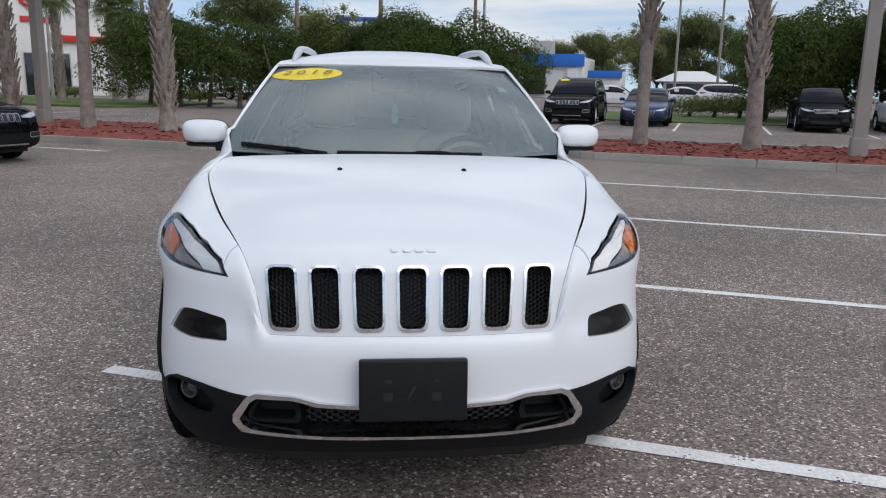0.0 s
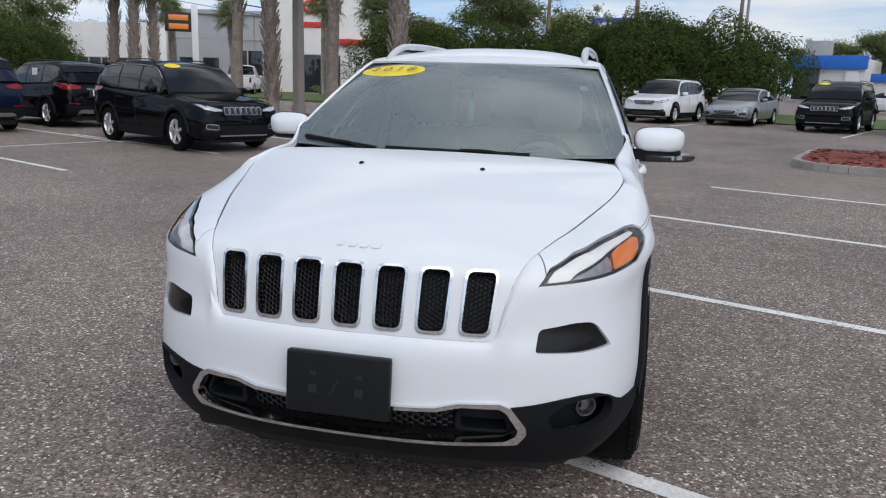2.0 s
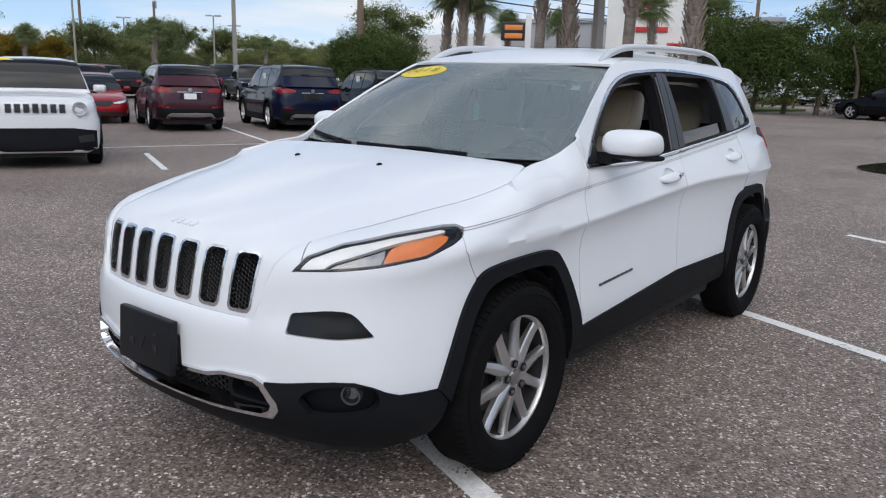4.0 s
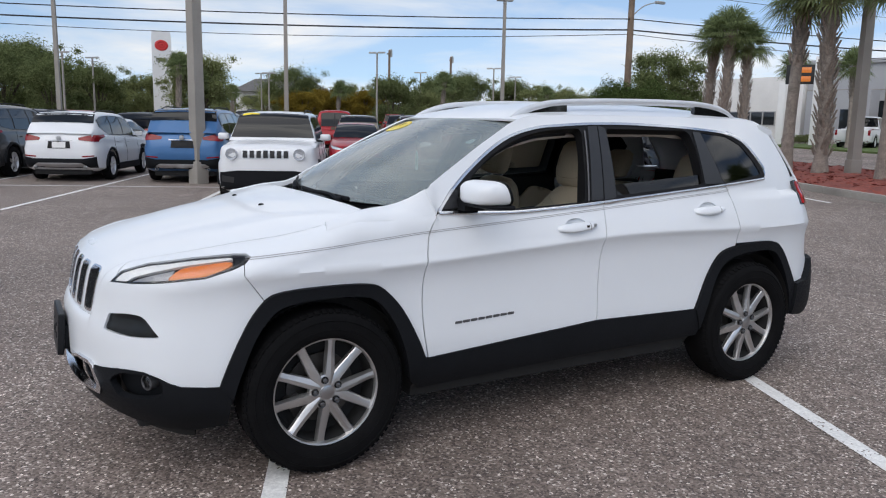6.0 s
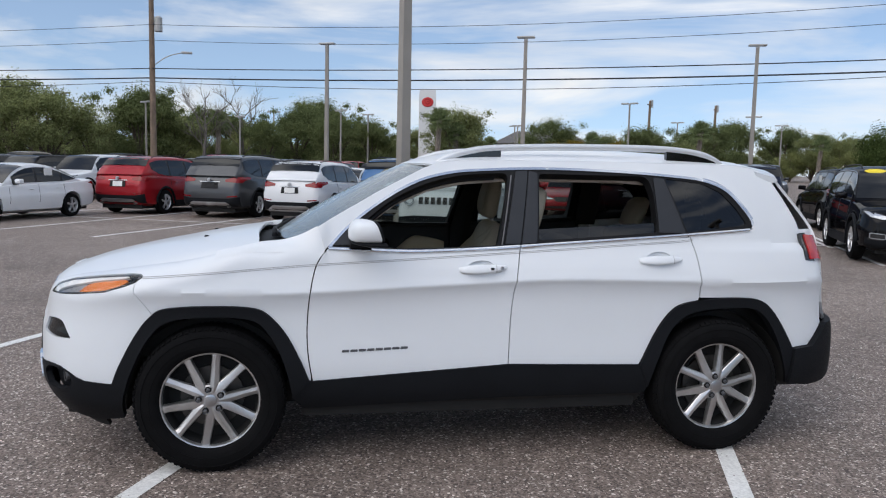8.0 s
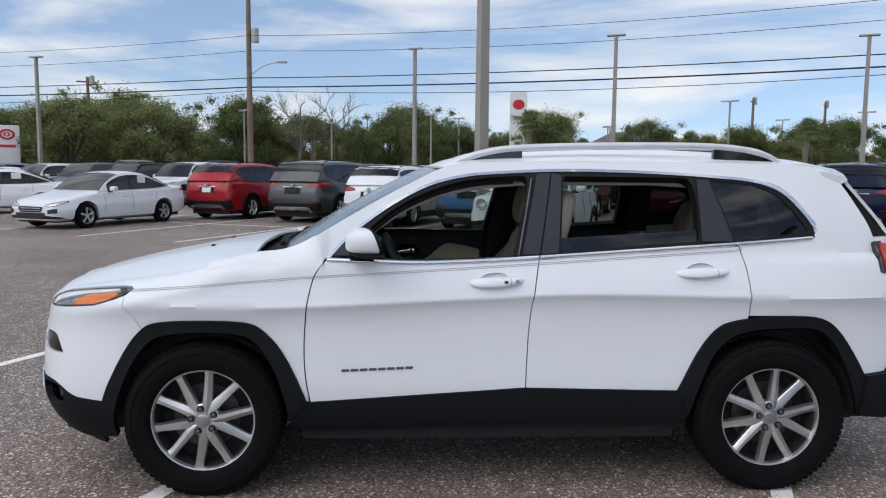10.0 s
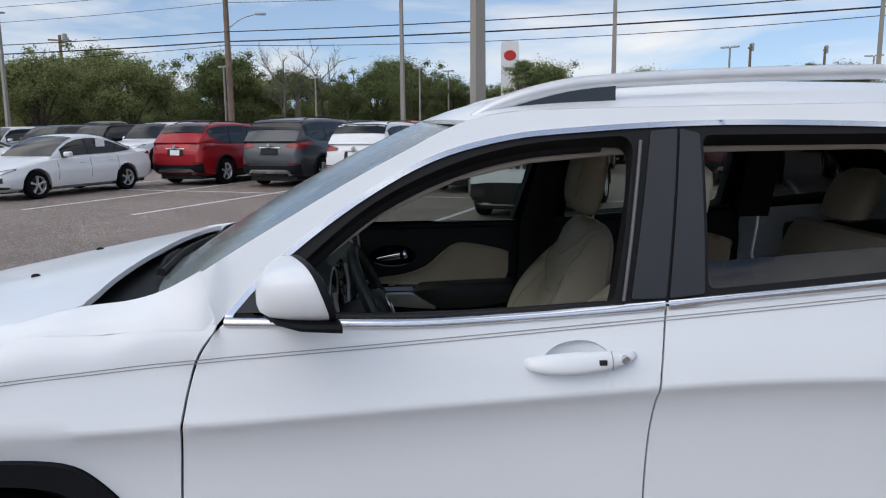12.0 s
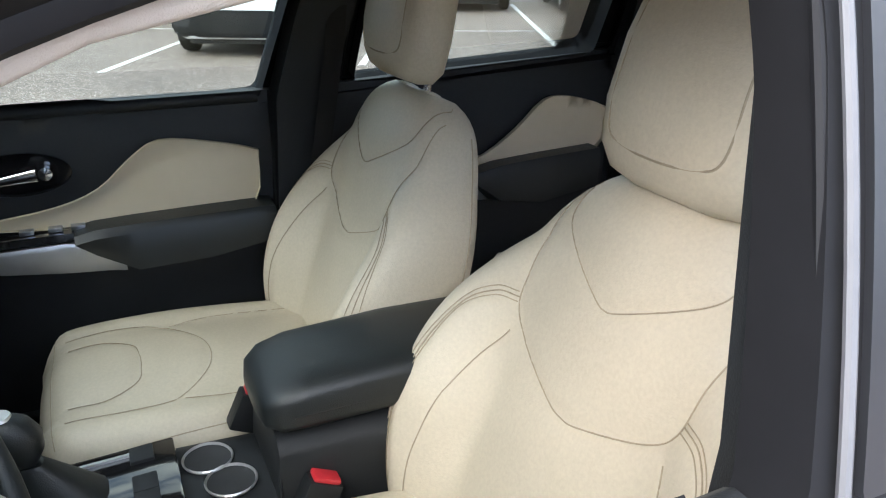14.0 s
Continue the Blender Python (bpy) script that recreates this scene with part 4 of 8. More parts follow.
part("black_border", sheet(SQ, lambda a, b: screen_up(a, b, -.004), .05, .01, [fillet([(-.945, .035), (.945, .035), (.94, .955), (.16, .955), (.11, .875), (-.11, .875), (-.16, .955), (-.94, .955)], .03)]), GLOSS, screen)
part("cowl", sheet([(-.735, -.03), (.735, -.03), (.735, .16), (-.735, .16)], lambda x, q: np.array([x, .16 + q * 1.25 + .10 * (x / .74) ** 2 + (.0 if q > 0 else 0), 1.108 + q * .12 - .02 * (x / .74) ** 2]), .06, .03), PLASTIC, white_car, "black plastic cowl panel")
for pivot, tip, knee in (((-.52, -.02), (-.93, .055), (-.66, .015)), ((.40, -.02), (-.36, .012), (.10, .005))):
    pts = [screen_up(pivot[0], pivot[1], .012), screen_up(pivot[0] * .6 + knee[0] * .4, (pivot[1] + knee[1]) / 2 + .005, .028), screen_up(*knee, .026)]
    arm = part("wiper", tube(spline(pts, 8), [.010] * 17, 6), PLASTIC, white_car, "black windscreen wiper")
    part("wiper_blade", tube(spline([screen_up(tip[0], tip[1], .012), screen_up((tip[0] + pivot[0]) / 2, (tip[1] + pivot[1]) / 2 + .012, .016), screen_up(pivot[0] + .10, .002, .012)], 10), .007, 6, flat=1.8), RUBBER, arm)
    part("wiper_pivot", moved(lathe([(0, .020), (.02, .017), (.028, .0)], 16, "z"), Matrix.Translation(screen_up(pivot[0], pivot[1], .004))), PLASTIC, arm)
# year sticker
SC, SR = (-.705, .880), (.285, .088)
sticker = part("year_sticker", sheet([(SC[0] + SR[0] * math.cos(t), SC[1] + SR[1] * math.sin(t)) for t in np.linspace(0, 2 * math.pi, 33)[:-1]], lambda a, b: screen_up(a, b, .0025), .015, .001), YELLOW, screen, "yellow oval sticker with a year")
for k, digit in enumerate("2018"):
    txt = bpy.data.curves.new("year_digit", "FONT")
    txt.body, txt.size, txt.align_x, txt.align_y, txt.shear, txt.extrude = digit, .070, "CENTER", "CENTER", .22, .0004
    txt.materials.append(INK)
    tob = new("year_digit", txt)
    tob.parent = sticker
    da = SC[0] + (k - 1.5) * .108
    o, ex, ey = (Vector(screen_up(*p, .010)) for p in ((da, SC[1]), (da + .06, SC[1]), (da, SC[1] + .03)))
    ax, ay = (ex - o).normalized(), ey - o
    ay = (ay - ax * ay.dot(ax)).normalized()
    tob.matrix_basis = Matrix.Translation(o) @ Matrix((ax, ay, ax.cross(ay))).transposed().to_4x4() @ Matrix.Diagonal((1.3, 1, 1, 1))
part("permit_sticker", sheet([(.80, .70), (.86, .70), (.86, .76), (.80, .76)], lambda a, b: screen_up(a, b, -.006), .03, .0), PALEBLUE, screen, "pale square sticker")

# mirrors, handles, rails, badges, pinstripes
def superring(c, rx, rz, y, e=.6, n=20):
    return [(c[0] + rx * math.copysign(abs(math.cos(t)) ** e, math.cos(t)), y, c[1] + rz * math.copysign(abs(math.sin(t)) ** e, math.sin(t))) for t in np.linspace(0, 2 * math.pi, n + 1)[:-1]]


def slanted(ring_, k):
    "A mirror ring that leans forward at the top and turns in towards the driver."
    return [(x, y - .36 * k * max(0, z - 1.155) + .34 * k * (x - .975), z) for x, y, z in ring_]


for sgn in (1, -1):
    rows = []
    for y, rx, rz, cx, cz in ((.666, .010, .008, .905, 1.196), (.669, .046, .022, .905, 1.199), (.680, .076, .036, .910, 1.204), (.702, .100, .048, .918, 1.210), (.738, .111, .055, .925, 1.214), (.785, .115, .058, .927, 1.215), (.812, .115, .058, .927, 1.215)):
        rows.append(slanted(superring((cx, cz), rx, rz, y), (y - .666) / .146))
    bm = loft(rows)
    mr = part("mirror", bm if sgn > 0 else mirrored(bm), PAINT, white_car, "white door mirror on a black base")
    bm = loft([slanted(superring((.927, 1.215), rx, rz, y), 1) for rx, rz, y in ((.117, .060, .811), (.117, .060, .824), (.106, .051, .828))])
    part("mirror_rim", bm if sgn > 0 else mirrored(bm), PLASTIC, mr)
    bm = loft([slanted(superring((.927, 1.215), rx, rz, y), 1) for rx, rz, y in ((.104, .049, .829), (.102, .047, .8305))])
    part("mirror_glass", bm if sgn > 0 else mirrored(bm), CHROME, mr)
    bm = loft([superring((.885, 1.160), .060, .008, .682), superring((.905, 1.157), .092, .011, .716), superring((.918, 1.153), .110, .014, .765), [(x, y + .34 * (x - .975), z) for x, y, z in superring((.922, 1.151), .114, .016, .828)]])
    merge(bm, loft([[(x, y, z) for y, z in ((.68, 1.126), (.79, 1.126), (.79, 1.165), (.68, 1.175))] for x in (.775, .87)]))
    part("mirror_foot", bm if sgn > 0 else mirrored(bm), PLASTIC, mr)
    for y0, y1, z0, z1, key, par in ((1.235, 1.490, 1.013, 1.026, sgn > 0, dl), (2.225, 2.480, 1.060, 1.068, False, dr)):
        rows = []
        for t in np.linspace(0, 1, 21):
            y, z = y0 + (y1 - y0) * t, z0 + (z1 - z0) * t
            o = .003 + .034 * math.sin(math.pi * min(max(t, 0), 1)) ** .5
            hh = .004 + .019 * math.sin(math.pi * (.04 + .92 * t ** .75)) ** .7
            rows.append([tuple(side(y, z + hh * math.sin(a), o - .011 + .011 * math.cos(a)) * np.array((sgn, 1, 1))) for a in np.linspace(0, 2 * math.pi, 13)[:-1]])
        h = part("door_handle", loft(rows), PAINT, par[0 if sgn > 0 else 1], "white door handle", 60)
        cup, cy, cz = CUPS[0 if y0 < 2 else 1]
        part("handle_cup", sheet(shrink(cup, -.001), lambda y, z: side(y, z, -.024 * max(0, 1 - ((y - cy) / .074) ** 2 - ((z - cz) / .046) ** 2) ** .6), .012, .0, mirror=sgn < 0), PAINT, h)
        part("handle_joint", tube([tuple(side(y1 - .062, z1 - .004 + .021 * k, .032 - .012 * k * k) * np.array((sgn, 1, 1))) for k in np.linspace(-.9, .9, 9)], .0014, 6), STRIPE, h)
        if key:
            p = side(1.458, 1.0245, .0290)
            part("key_lock", moved(lathe([(-.012, .0090), (.001, .0090), (.002, .0075), (.001, .004), (.001, .0)], 20), Matrix.Translation(p)), SATIN, h)
            p = side(1.405, 1.0215, .0335)
            part("handle_button", moved(box_bm(-.006, .004, -.009, .009, -.006, .006, .002), Matrix.Translation(p)), GLOSS, h)
    rail_p = spline([(.535, 1.155, 1.560), (.530, 1.22, 1.590), (.525, 1.33, 1.623), (.522, 1.47, 1.645), (.52, 1.75, 1.659), (.52, 2.0, 1.665), (.52, 2.3, 1.668), (.52, 2.52, 1.664), (.522, 2.68, 1.648), (.526, 2.78, 1.622), (.532, 2.845, 1.588)], 5)
    rail = part("roof_rail", tube([(x * sgn, y, z) for x, y, z in rail_p], [.012 + .008 * min(1, 6 * min(i, len(rail_p) - 1 - i) / len(rail_p)) for i in range(len(rail_p))], 10), RAILSILVER, white_car, "satin silver roof rail")
    for ya, yb in ((1.20, 1.52), (2.50, 2.81)):
        ys = np.linspace(ya, yb, 9)
        top = [float(np.interp(y, rail_p[:, 1], rail_p[:, 2])) - .012 for y in ys]
        bm = loft([[(.522 + w, y, z) for w, z in ((-.014, max(tz, 1.575)), (.014, max(tz, 1.575)), (.016, 1.555 + .0), (-.016, 1.555))] for y, tz in zip(ys, top)])
        part("rail_foot", bm if sgn > 0 else mirrored(bm), GLOSS, rail)
    # pinstripes along the shoulder
    for dz in (0, .007):
        o = [(-.34, .966), (.074, .998), (.485, 1.029), (.909, 1.054), (1.55, 1.094), (2.2, 1.136), (2.478, 1.154), (2.56, 1.163)]
        s = spline(o, 8)
        lo, hi = [(y, z + dz) for y, z in s], [(y, z + dz + .0022) for y, z in s[::-1]]
        yy = lambda y, z: skin(u_of_y(y), v_of_z(float(u_of_y(y)), z), .0016) if y < .55 else side(y, z, .0016)
        part("pinstripe", sheet(lo + hi, yy, .05, .0, mirror=sgn < 0), STRIPE, white_car)
    # door badge as plain bars
    for k in range(8):
        y0 = .640 + k * .0425
        z0 = .592 + k * .0018
        fn = lambda y, z, d: side(y, z, d) * np.array((sgn, 1, 1))
        part("badge_bar", prism(fillet([(y0, z0 + .003), (y0 + .037, z0 + .004), (y0 + .039, z0 + .016), (y0 + .002, z0 + .015)], .004, 2), 0, .003, fn), GREYMETAL, dl[0 if sgn > 0 else 1], "grey badge bar")

# wheels
def wheel_at(x, y, right):
    m = Matrix.Translation((x, y, .365)) @ (pose(0, 0, 0, 0, 0, 180) if right else Matrix())
    m = m @ pose(0, 0, 0, 11)
    prof = [(.036, .236), (.052, .243), (.058, .241), (.056, .234), (.048, .230), (.038, .228)]
    bm = lathe(prof, 64)
    merge(bm, lathe([(.02, .080), (.044, .077), (.050, .068), (.0525, .040), (.052, .0)], 40))
    wh = part("wheel", moved(bm, m), ALLOY, white_car, "ten-spoke alloy wheel", sharp=32)
    for k in range(10):
        lean = 1 if k % 2 else -1
        mid = 2 * math.pi * (k // 2) / 5 + math.pi / 5
        rows = []
        for r, a, hw, xo, th in ((.040, 8, .020, .054, .036), (.060, 10, .0220, .055, .034), (.085, 13, .0225, .053, .032), (.12, 15.2, .0215, .049, .030), (.16, 16.8, .0200, .046, .028), (.195, 17.6, .0190, .045, .026), (.218, 18, .0190, .046, .026), (.230, 18, .023, .046, .024), (.237, 18, .032, .044, .020)):
            rot = Matrix.Rotation(mid + lean * radians(a), 3, "X")
            prof = [(xo - th, -hw * 1.1), (xo - .010, -hw), (xo - (.001 if lean > 0 else .006), -hw * .80), (xo + (.0015 if lean > 0 else -.001), 0), (xo - (.006 if lean > 0 else .001), hw * .80), (xo - .010, hw), (xo - th, hw * 1.1)]
            rows.append([tuple(rot @ Vector((x, y, r))) for x, y in prof])
        part("spoke", moved(loft(rows), m), ALLOY, wh, sharp=22)
    tp = [(-.105, .235), (-.112, .270), (-.108, .315), (-.096, .345), (-.080, .358), (-.06, .3645), (-.03, .367), (.0, .3675), (.03, .367), (.06, .3645), (.080, .358), (.093, .347), (.101, .335), (.104, .325), (.108, .300), (.106, .27), (.097, .250), (.080, .240), (.058, .237)]
    tyre = lathe([(a - .022, r) for a, r in tp], 96)
    # tread grooves and blocks on the shoulders
    for k in range(72):
        a = 2 * math.pi * k / 72
        for s in (-1, 1):
            b = box_bm(-.013, .013, -.0095, .0095, -.004, .003, 0)
            merge(tyre, b, Matrix.Rotation(a + (.02 if s > 0 else 0), 4, "X") @ Matrix.Translation((s * .078 - .022, 0, .3605)) @ Matrix.Rotation(s * .42, 4, "Y"))
    for r, wd in ((.285, .0015), (.325, .0015)):
        merge(tyre, lathe([(.0845, r - .003), (.0872, r), (.0845, r + .003)], 64))
    part("tyre", moved(tyre, m), TYRE, wh)
    part("brake_disc", moved(lathe([(-.03, .06), (-.03, .155), (-.045, .155), (-.045, .06)], 40), m), DISC, wh)
    # barrel and end disc blackened: the shaded hollow behind the spokes, as colour
    part("shaded_barrel", moved(lathe([(.038, .2285), (.0, .222), (-.05, .215), (-.052, .0)], 48), m), UNDER, wh)
    part("caliper", moved(box_bm(-.06, -.012, -.055, .055, .10, .165, .012), m @ Matrix.Rotation(1.9, 4, "X")), DISC, wh)
    part("centre_cap", moved(lathe([(.048, .032), (.058, .030), (.0605, .022), (.061, 0)], 24), m), SATIN, wh)
    for k in range(5):
        a = 2 * math.pi * k / 5 + .31
        # raised black rings carry the shade of sunken lug holes as colour
        part("lug_shade", moved(lathe([(.0570, .0175), (.0620, .016), (.060, .013), (.058, 0)], 16), m @ Matrix.Translation((0, .056 * math.cos(a), .056 * math.sin(a)))), GLOSS, wh)
        part("lug_nut", moved(lathe([(.054, .0110), (.064, .010), (.066, .006), (.0665, 0)], 6), m @ Matrix.Translation((0, .056 * math.cos(a), .056 * math.sin(a)))), ALLOY_DARK, wh)


for y in (0, 2.70):
    wheel_at(.818, y, False)
    wheel_at(-.818, y, True)
    for sgn in (1, -1):
        bm = lathe([(.40, .42), (.60, .425), (.85, .425)], 32, arc=math.pi)
        for v in bm.verts:
            v.co.y += y
            v.co.z = v.co.z * .98 + .365
            v.co.x *= sgn
        merge(bm, lathe([(.40 * sgn, .43), (.40 * sgn, .0)], 24, arc=math.pi), Matrix.Translation((0, y, .36)))
        part("wheel_well", bm, UNDER, white_car)
        part("axle", tube([(.35 * sgn, y, .36), (.76 * sgn, y, .365)], .05, 10), UNDER, white_car)
part("underbody", box_bm(-.42, .42, -.72, 3.40, .20, .42, .03), UNDER, white_car)
part("underbody", box_bm(-.80, .80, .44, 2.26, .24, .40, .03), UNDER, white_car)
part("underbody", box_bm(-.70, .70, 3.14, 3.42, .30, .60, .03), UNDER, white_car)
part("underbody", box_bm(-.62, .62, -.74, -.44, .24, .70, .03), UNDER, white_car)
part("bulkhead", box_bm(-.72, .72, -.42, .50, .55, .96, .03), UNDER, white_car)

# ---- the car park and what stands round it ----
NV = Vector((.4067, .9135, 0))      # along the rows


def lie(x, y):
    "Height of the ground, which rises gently to the north."
    return .012 * max(0.0, y - 5)


CONCRETE = material("kerb_concrete", (.33, .31, .28), .85, vary=.18, vary_scale=1.2, grain=.18, grain_scale=45, bump=.5, bump_scale=70)
POLE_CONC = material("pole_concrete", (.30, .28, .25), .8, vary=.12, vary_scale=.8, grain=.1, grain_scale=60, bump=.4, bump_scale=90)
MULCH = material("red_mulch", (.22, .055, .038), .95, vary=.3, vary_scale=2.5, grain=.6, grain_scale=38, bump=1.0, bump_scale=45)
CHIP = material("mulch_chip", (.26, .065, .045), .9, rand=.5, vary=.3, vary_scale=9)
GRASS = material("grass", (.085, .125, .03), .95, vary=.3, vary_scale=2, grain=.4, grain_scale=30, bump=.8, bump_scale=50)
WOODPOLE = material("pole_wood", (.20, .145, .105), .9, vary=.2, vary_scale=1.5, grain=.2, grain_scale=20, bump=.6, bump_scale=30)
POLE_METAL = material("lamp_metal", (.42, .42, .41), .55, metal=.3, vary=.08, vary_scale=2)
CABLE = material("cable", (.015, .015, .016), .6)
GREYWALL = material("grey_panel", (.36, .365, .375), .6, vary=.05, vary_scale=.5, grain=.04, grain_scale=12)
WHITEWALL = material("white_wall", (.74, .73, .70), .7, vary=.06, vary_scale=.6, grain=.05, grain_scale=9)
BLUEROOF = material("blue_fascia", (.02, .15, .55), .45, vary=.06, vary_scale=1)
REDBAND = material("red_band", (.55, .03, .03), .5, vary=.06, vary_scale=2)
ROOFGREY = material("shingle_grey", (.12, .115, .11), .85, vary=.15, vary_scale=2, grain=.2, grain_scale=12)
DARKGLASS = material("dark_window", (.02, .024, .028), .06, spec=.6, vary=.1, vary_scale=2)
SIGNBLUE = material("sign_blue", (.03, .10, .50), .4, vary=.05, vary_scale=2)
SIGNWHITE = material("sign_white", (.75, .75, .74), .4, vary=.03, vary_scale=2)
TRUNK = material("palm_trunk", (.25, .215, .185), .95, vary=.25, vary_scale=5, grain=.3, grain_scale=40, bump=.9, bump_scale=35)
BOOT = material("palm_boot", (.29, .245, .205), .9, vary=.3, vary_scale=12, rand=.25, bump=.5, bump_scale=60)
BARK = material("bark", (.11, .085, .065), .95, vary=.25, vary_scale=4, bump=.8, bump_scale=25)


def leaf_material(name, color, var=.45):
    "Thin leaves: matt, and letting half of the light through."
    m = bpy.data.materials.new(name)
    m.use_nodes = True
    nt = m.node_tree
    nt.nodes.clear()
    N, K = nt.nodes.new, nt.links.new
    g, r, mu, rgb = N("ShaderNodeNewGeometry"), N("ShaderNodeMapRange"), N("ShaderNodeVectorMath"), N("ShaderNodeRGB")
    d, t, mix, out = N("ShaderNodeBsdfDiffuse"), N("ShaderNodeBsdfTranslucent"), N("ShaderNodeMixShader"), N("ShaderNodeOutputMaterial")
    rgb.outputs[0].default_value = (*color, 1)
    mu.operation = "SCALE"
    mix.inputs["Fac"].default_value = .5
    r.inputs["To Min"].default_value, r.inputs["To Max"].default_value = 1 - var, 1 + var
    K(g.outputs["Random Per Island"], r.inputs["Value"])
    K(rgb.outputs[0], mu.inputs[0])
    K(r.outputs[0], mu.inputs["Scale"])
    for n in (d, t):
        K(mu.outputs[0], n.inputs["Color"])
    K(d.outputs[0], mix.inputs[1])
    K(t.outputs[0], mix.inputs[2])
    K(mix.outputs[0], out.inputs["Surface"])
    m.diffuse_color = (*color, 1)
    return m


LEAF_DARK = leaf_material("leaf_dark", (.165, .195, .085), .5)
LEAF_HEDGE = leaf_material("leaf_hedge", (.085, .118, .040), .5)
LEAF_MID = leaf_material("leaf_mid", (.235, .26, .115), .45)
LEAF_LIGHT = leaf_material("leaf_light", (.27, .29, .12), .4)
LEAF_PALM = leaf_material("leaf_palm", (.20, .245, .115), .4)
LEAF_GOLD = leaf_material("leaf_gold", (.22, .16, .03), .35)
TWIG = material("bare_twig", (.17, .15, .13), .9, vary=.2, vary_scale=3)


def bay_line(a, b, w=.10):
    a, b = Vector((*a, 0)), Vector((*b, 0))
    t = (b - a).normalized()
    s = Vector((-t.y, t.x, 0)) * w / 2
    n = max(2, int((b - a).length / 1.0))
    bm = bmesh.new()
    rows = []
    for i in range(n + 1):
        p = a + (b - a) * i / n
        rows.append([bm.verts.new((q.x, q.y, lie(q.x, q.y) + .004)) for q in (p - s, p + s)])
    for r0, r1 in zip(rows, rows[1:]):
        bm.faces.new((r0[0], r0[1], r1[1], r1[0]))
    bmesh.ops.recalc_face_normals(bm, faces=bm.faces)
    return tagged(part("bay_line", bm, LINE), "worn white painted bay line on asphalt", "road marking", "bay lines", "structure")


for a, b in (((-1.47, .74), (6.0, -2.36)), ((.2, 3.05), (7.2, .17)), ((.80, 6.34), (8.4, 3.1)), ((2.1, 9.2), (10.2, 5.9)), ((-2.45, -1.80), (3.8, -4.6)), ((-3.6, -4.35), (2.6, -7.1)),
             ((-8.9, 1.20), (-17.6, 5.05)), ((-10.3, -1.27), (-18.2, 2.3)), ((-11.5, -3.8), (-18.8, -.5)), ((-12.7, -6.3), (-19.8, -3.2)), ((-13.5, -9.3), (-20.8, -6.0)),
             ((-7.3, 6.8), (-16.6, 11.0)), ((-9.4, 11.1), (-15.0, 13.6)), ((-8.45, 4.28), (-10.9, 5.4)), ((-6.6, 10.0), (-11.6, 12.3)), ((-5.45, 13.05), (-8.0, 14.2)),
             ((10.2, 22.4), (12.6, 27.7)), ((13.0, 21.1), (15.6, 26.7)), ((7.3, 23.1), (9.5, 28.1)), ((15.9, 19.8), (18.4, 25.3)), ((-.5, 27.1), (.9, 30.2)), ((2.3, 26.0), (3.9, 29.6)), ((-13.0, 20.0 + 8.5), (-11.6, 31.6))):
    bay_line(a, b)
bay_line((-18.4, -8.2), (-9.5, 11.9), .09)


def island(name, outline, label):
    "A kerbed bed: concrete kerb stones round red mulch."
    o = fillet(outline, 1.1, 6)
    isl = new(name)
    tagged(isl, label, "planting bed", kind="structure")
    n = len(o)
    for part_name, d0, d1, z0, z1, mt in (("kerb", 0, .16, 0, .15, CONCRETE),):
        outer, inner = o, shrink(o, d1)
        seg = resample(outer, 1.5)
        seg_in = shrink(seg, d1)
        for i in range(len(seg)):
            j = (i + 1) % len(seg)
            a, b, c, d = seg[i], seg[j], seg_in[j], seg_in[i]
            if np.hypot(*(b - a)) < .05:
                continue
            g = .006
            t = (b - a) / np.hypot(*(b - a)) * g
            bm = bmesh.new()
            lo = [bm.verts.new((p[0], p[1], lie(*p) - .05)) for p in (a + t, b - t, c - t, d + t)]
            hi = [bm.verts.new((p[0], p[1], lie(*p) + .15)) for p in (a + t, b - t, c - t, d + t)]
            bm.faces.new(hi)
            for k in range(4):
                bm.faces.new((lo[k], lo[(k + 1) % 4], hi[(k + 1) % 4], hi[k]))
            bmesh.ops.recalc_face_normals(bm, faces=bm.faces)
            bmesh.ops.bevel(bm, geom=[e for e in bm.edges if all(v in hi for v in e.verts)], offset=.02, segments=2, affect="EDGES")
            part("kerb_stone", bm, CONCRETE, isl)
    rnd = random.Random(name)
    inner = shrink(o, .15)
    ph = rnd.random() * 9
    bed = sheet(inner, lambda x, y: np.array([x, y, lie(x, y) + .13 + .05 * noise.noise(Vector((x * .9 + ph, y * .9, 0))) + .02 * noise.noise(Vector((x * 5, y * 5, 3)))]), .3, 0, flip=(0, 0, -50))
    part("mulch", bed, MULCH, isl)
    lo, hi = inner.min(0), inner.max(0)
    pts = np.array([[rnd.uniform(lo[0], hi[0]), rnd.uniform(lo[1], hi[1])] for _ in range(5200)])
    pts = pts[inside(pts, inner)]
    vs, fs = [], []
    for x, y in pts:
        a, l, w = rnd.uniform(0, 6.28), rnd.uniform(.03, .09), rnd.uniform(.01, .025)
        z = lie(x, y) + .15 + .05 * noise.noise(Vector((x * .9 + ph, y * .9, 0))) + rnd.uniform(-.012, .022)
        c, s = math.cos(a), math.sin(a)
        tl = rnd.uniform(-.3, .3)
        k = len(vs)
        for u, v in ((-l, -w), (l, -w), (l, w), (-l, w)):
            vs.append((x + u * c - v * s, y + u * s + v * c, z + u * tl + v * .4))
        fs.append((k, k + 1, k + 2, k + 3))
    me = bpy.data.meshes.new("mulch_litter")
    me.from_pydata(vs, [], fs)
    me.materials.append(CHIP)
    ob = new("mulch_litter", me)
    ob.parent = isl
    ob["kind"] = "stuff"
    return isl


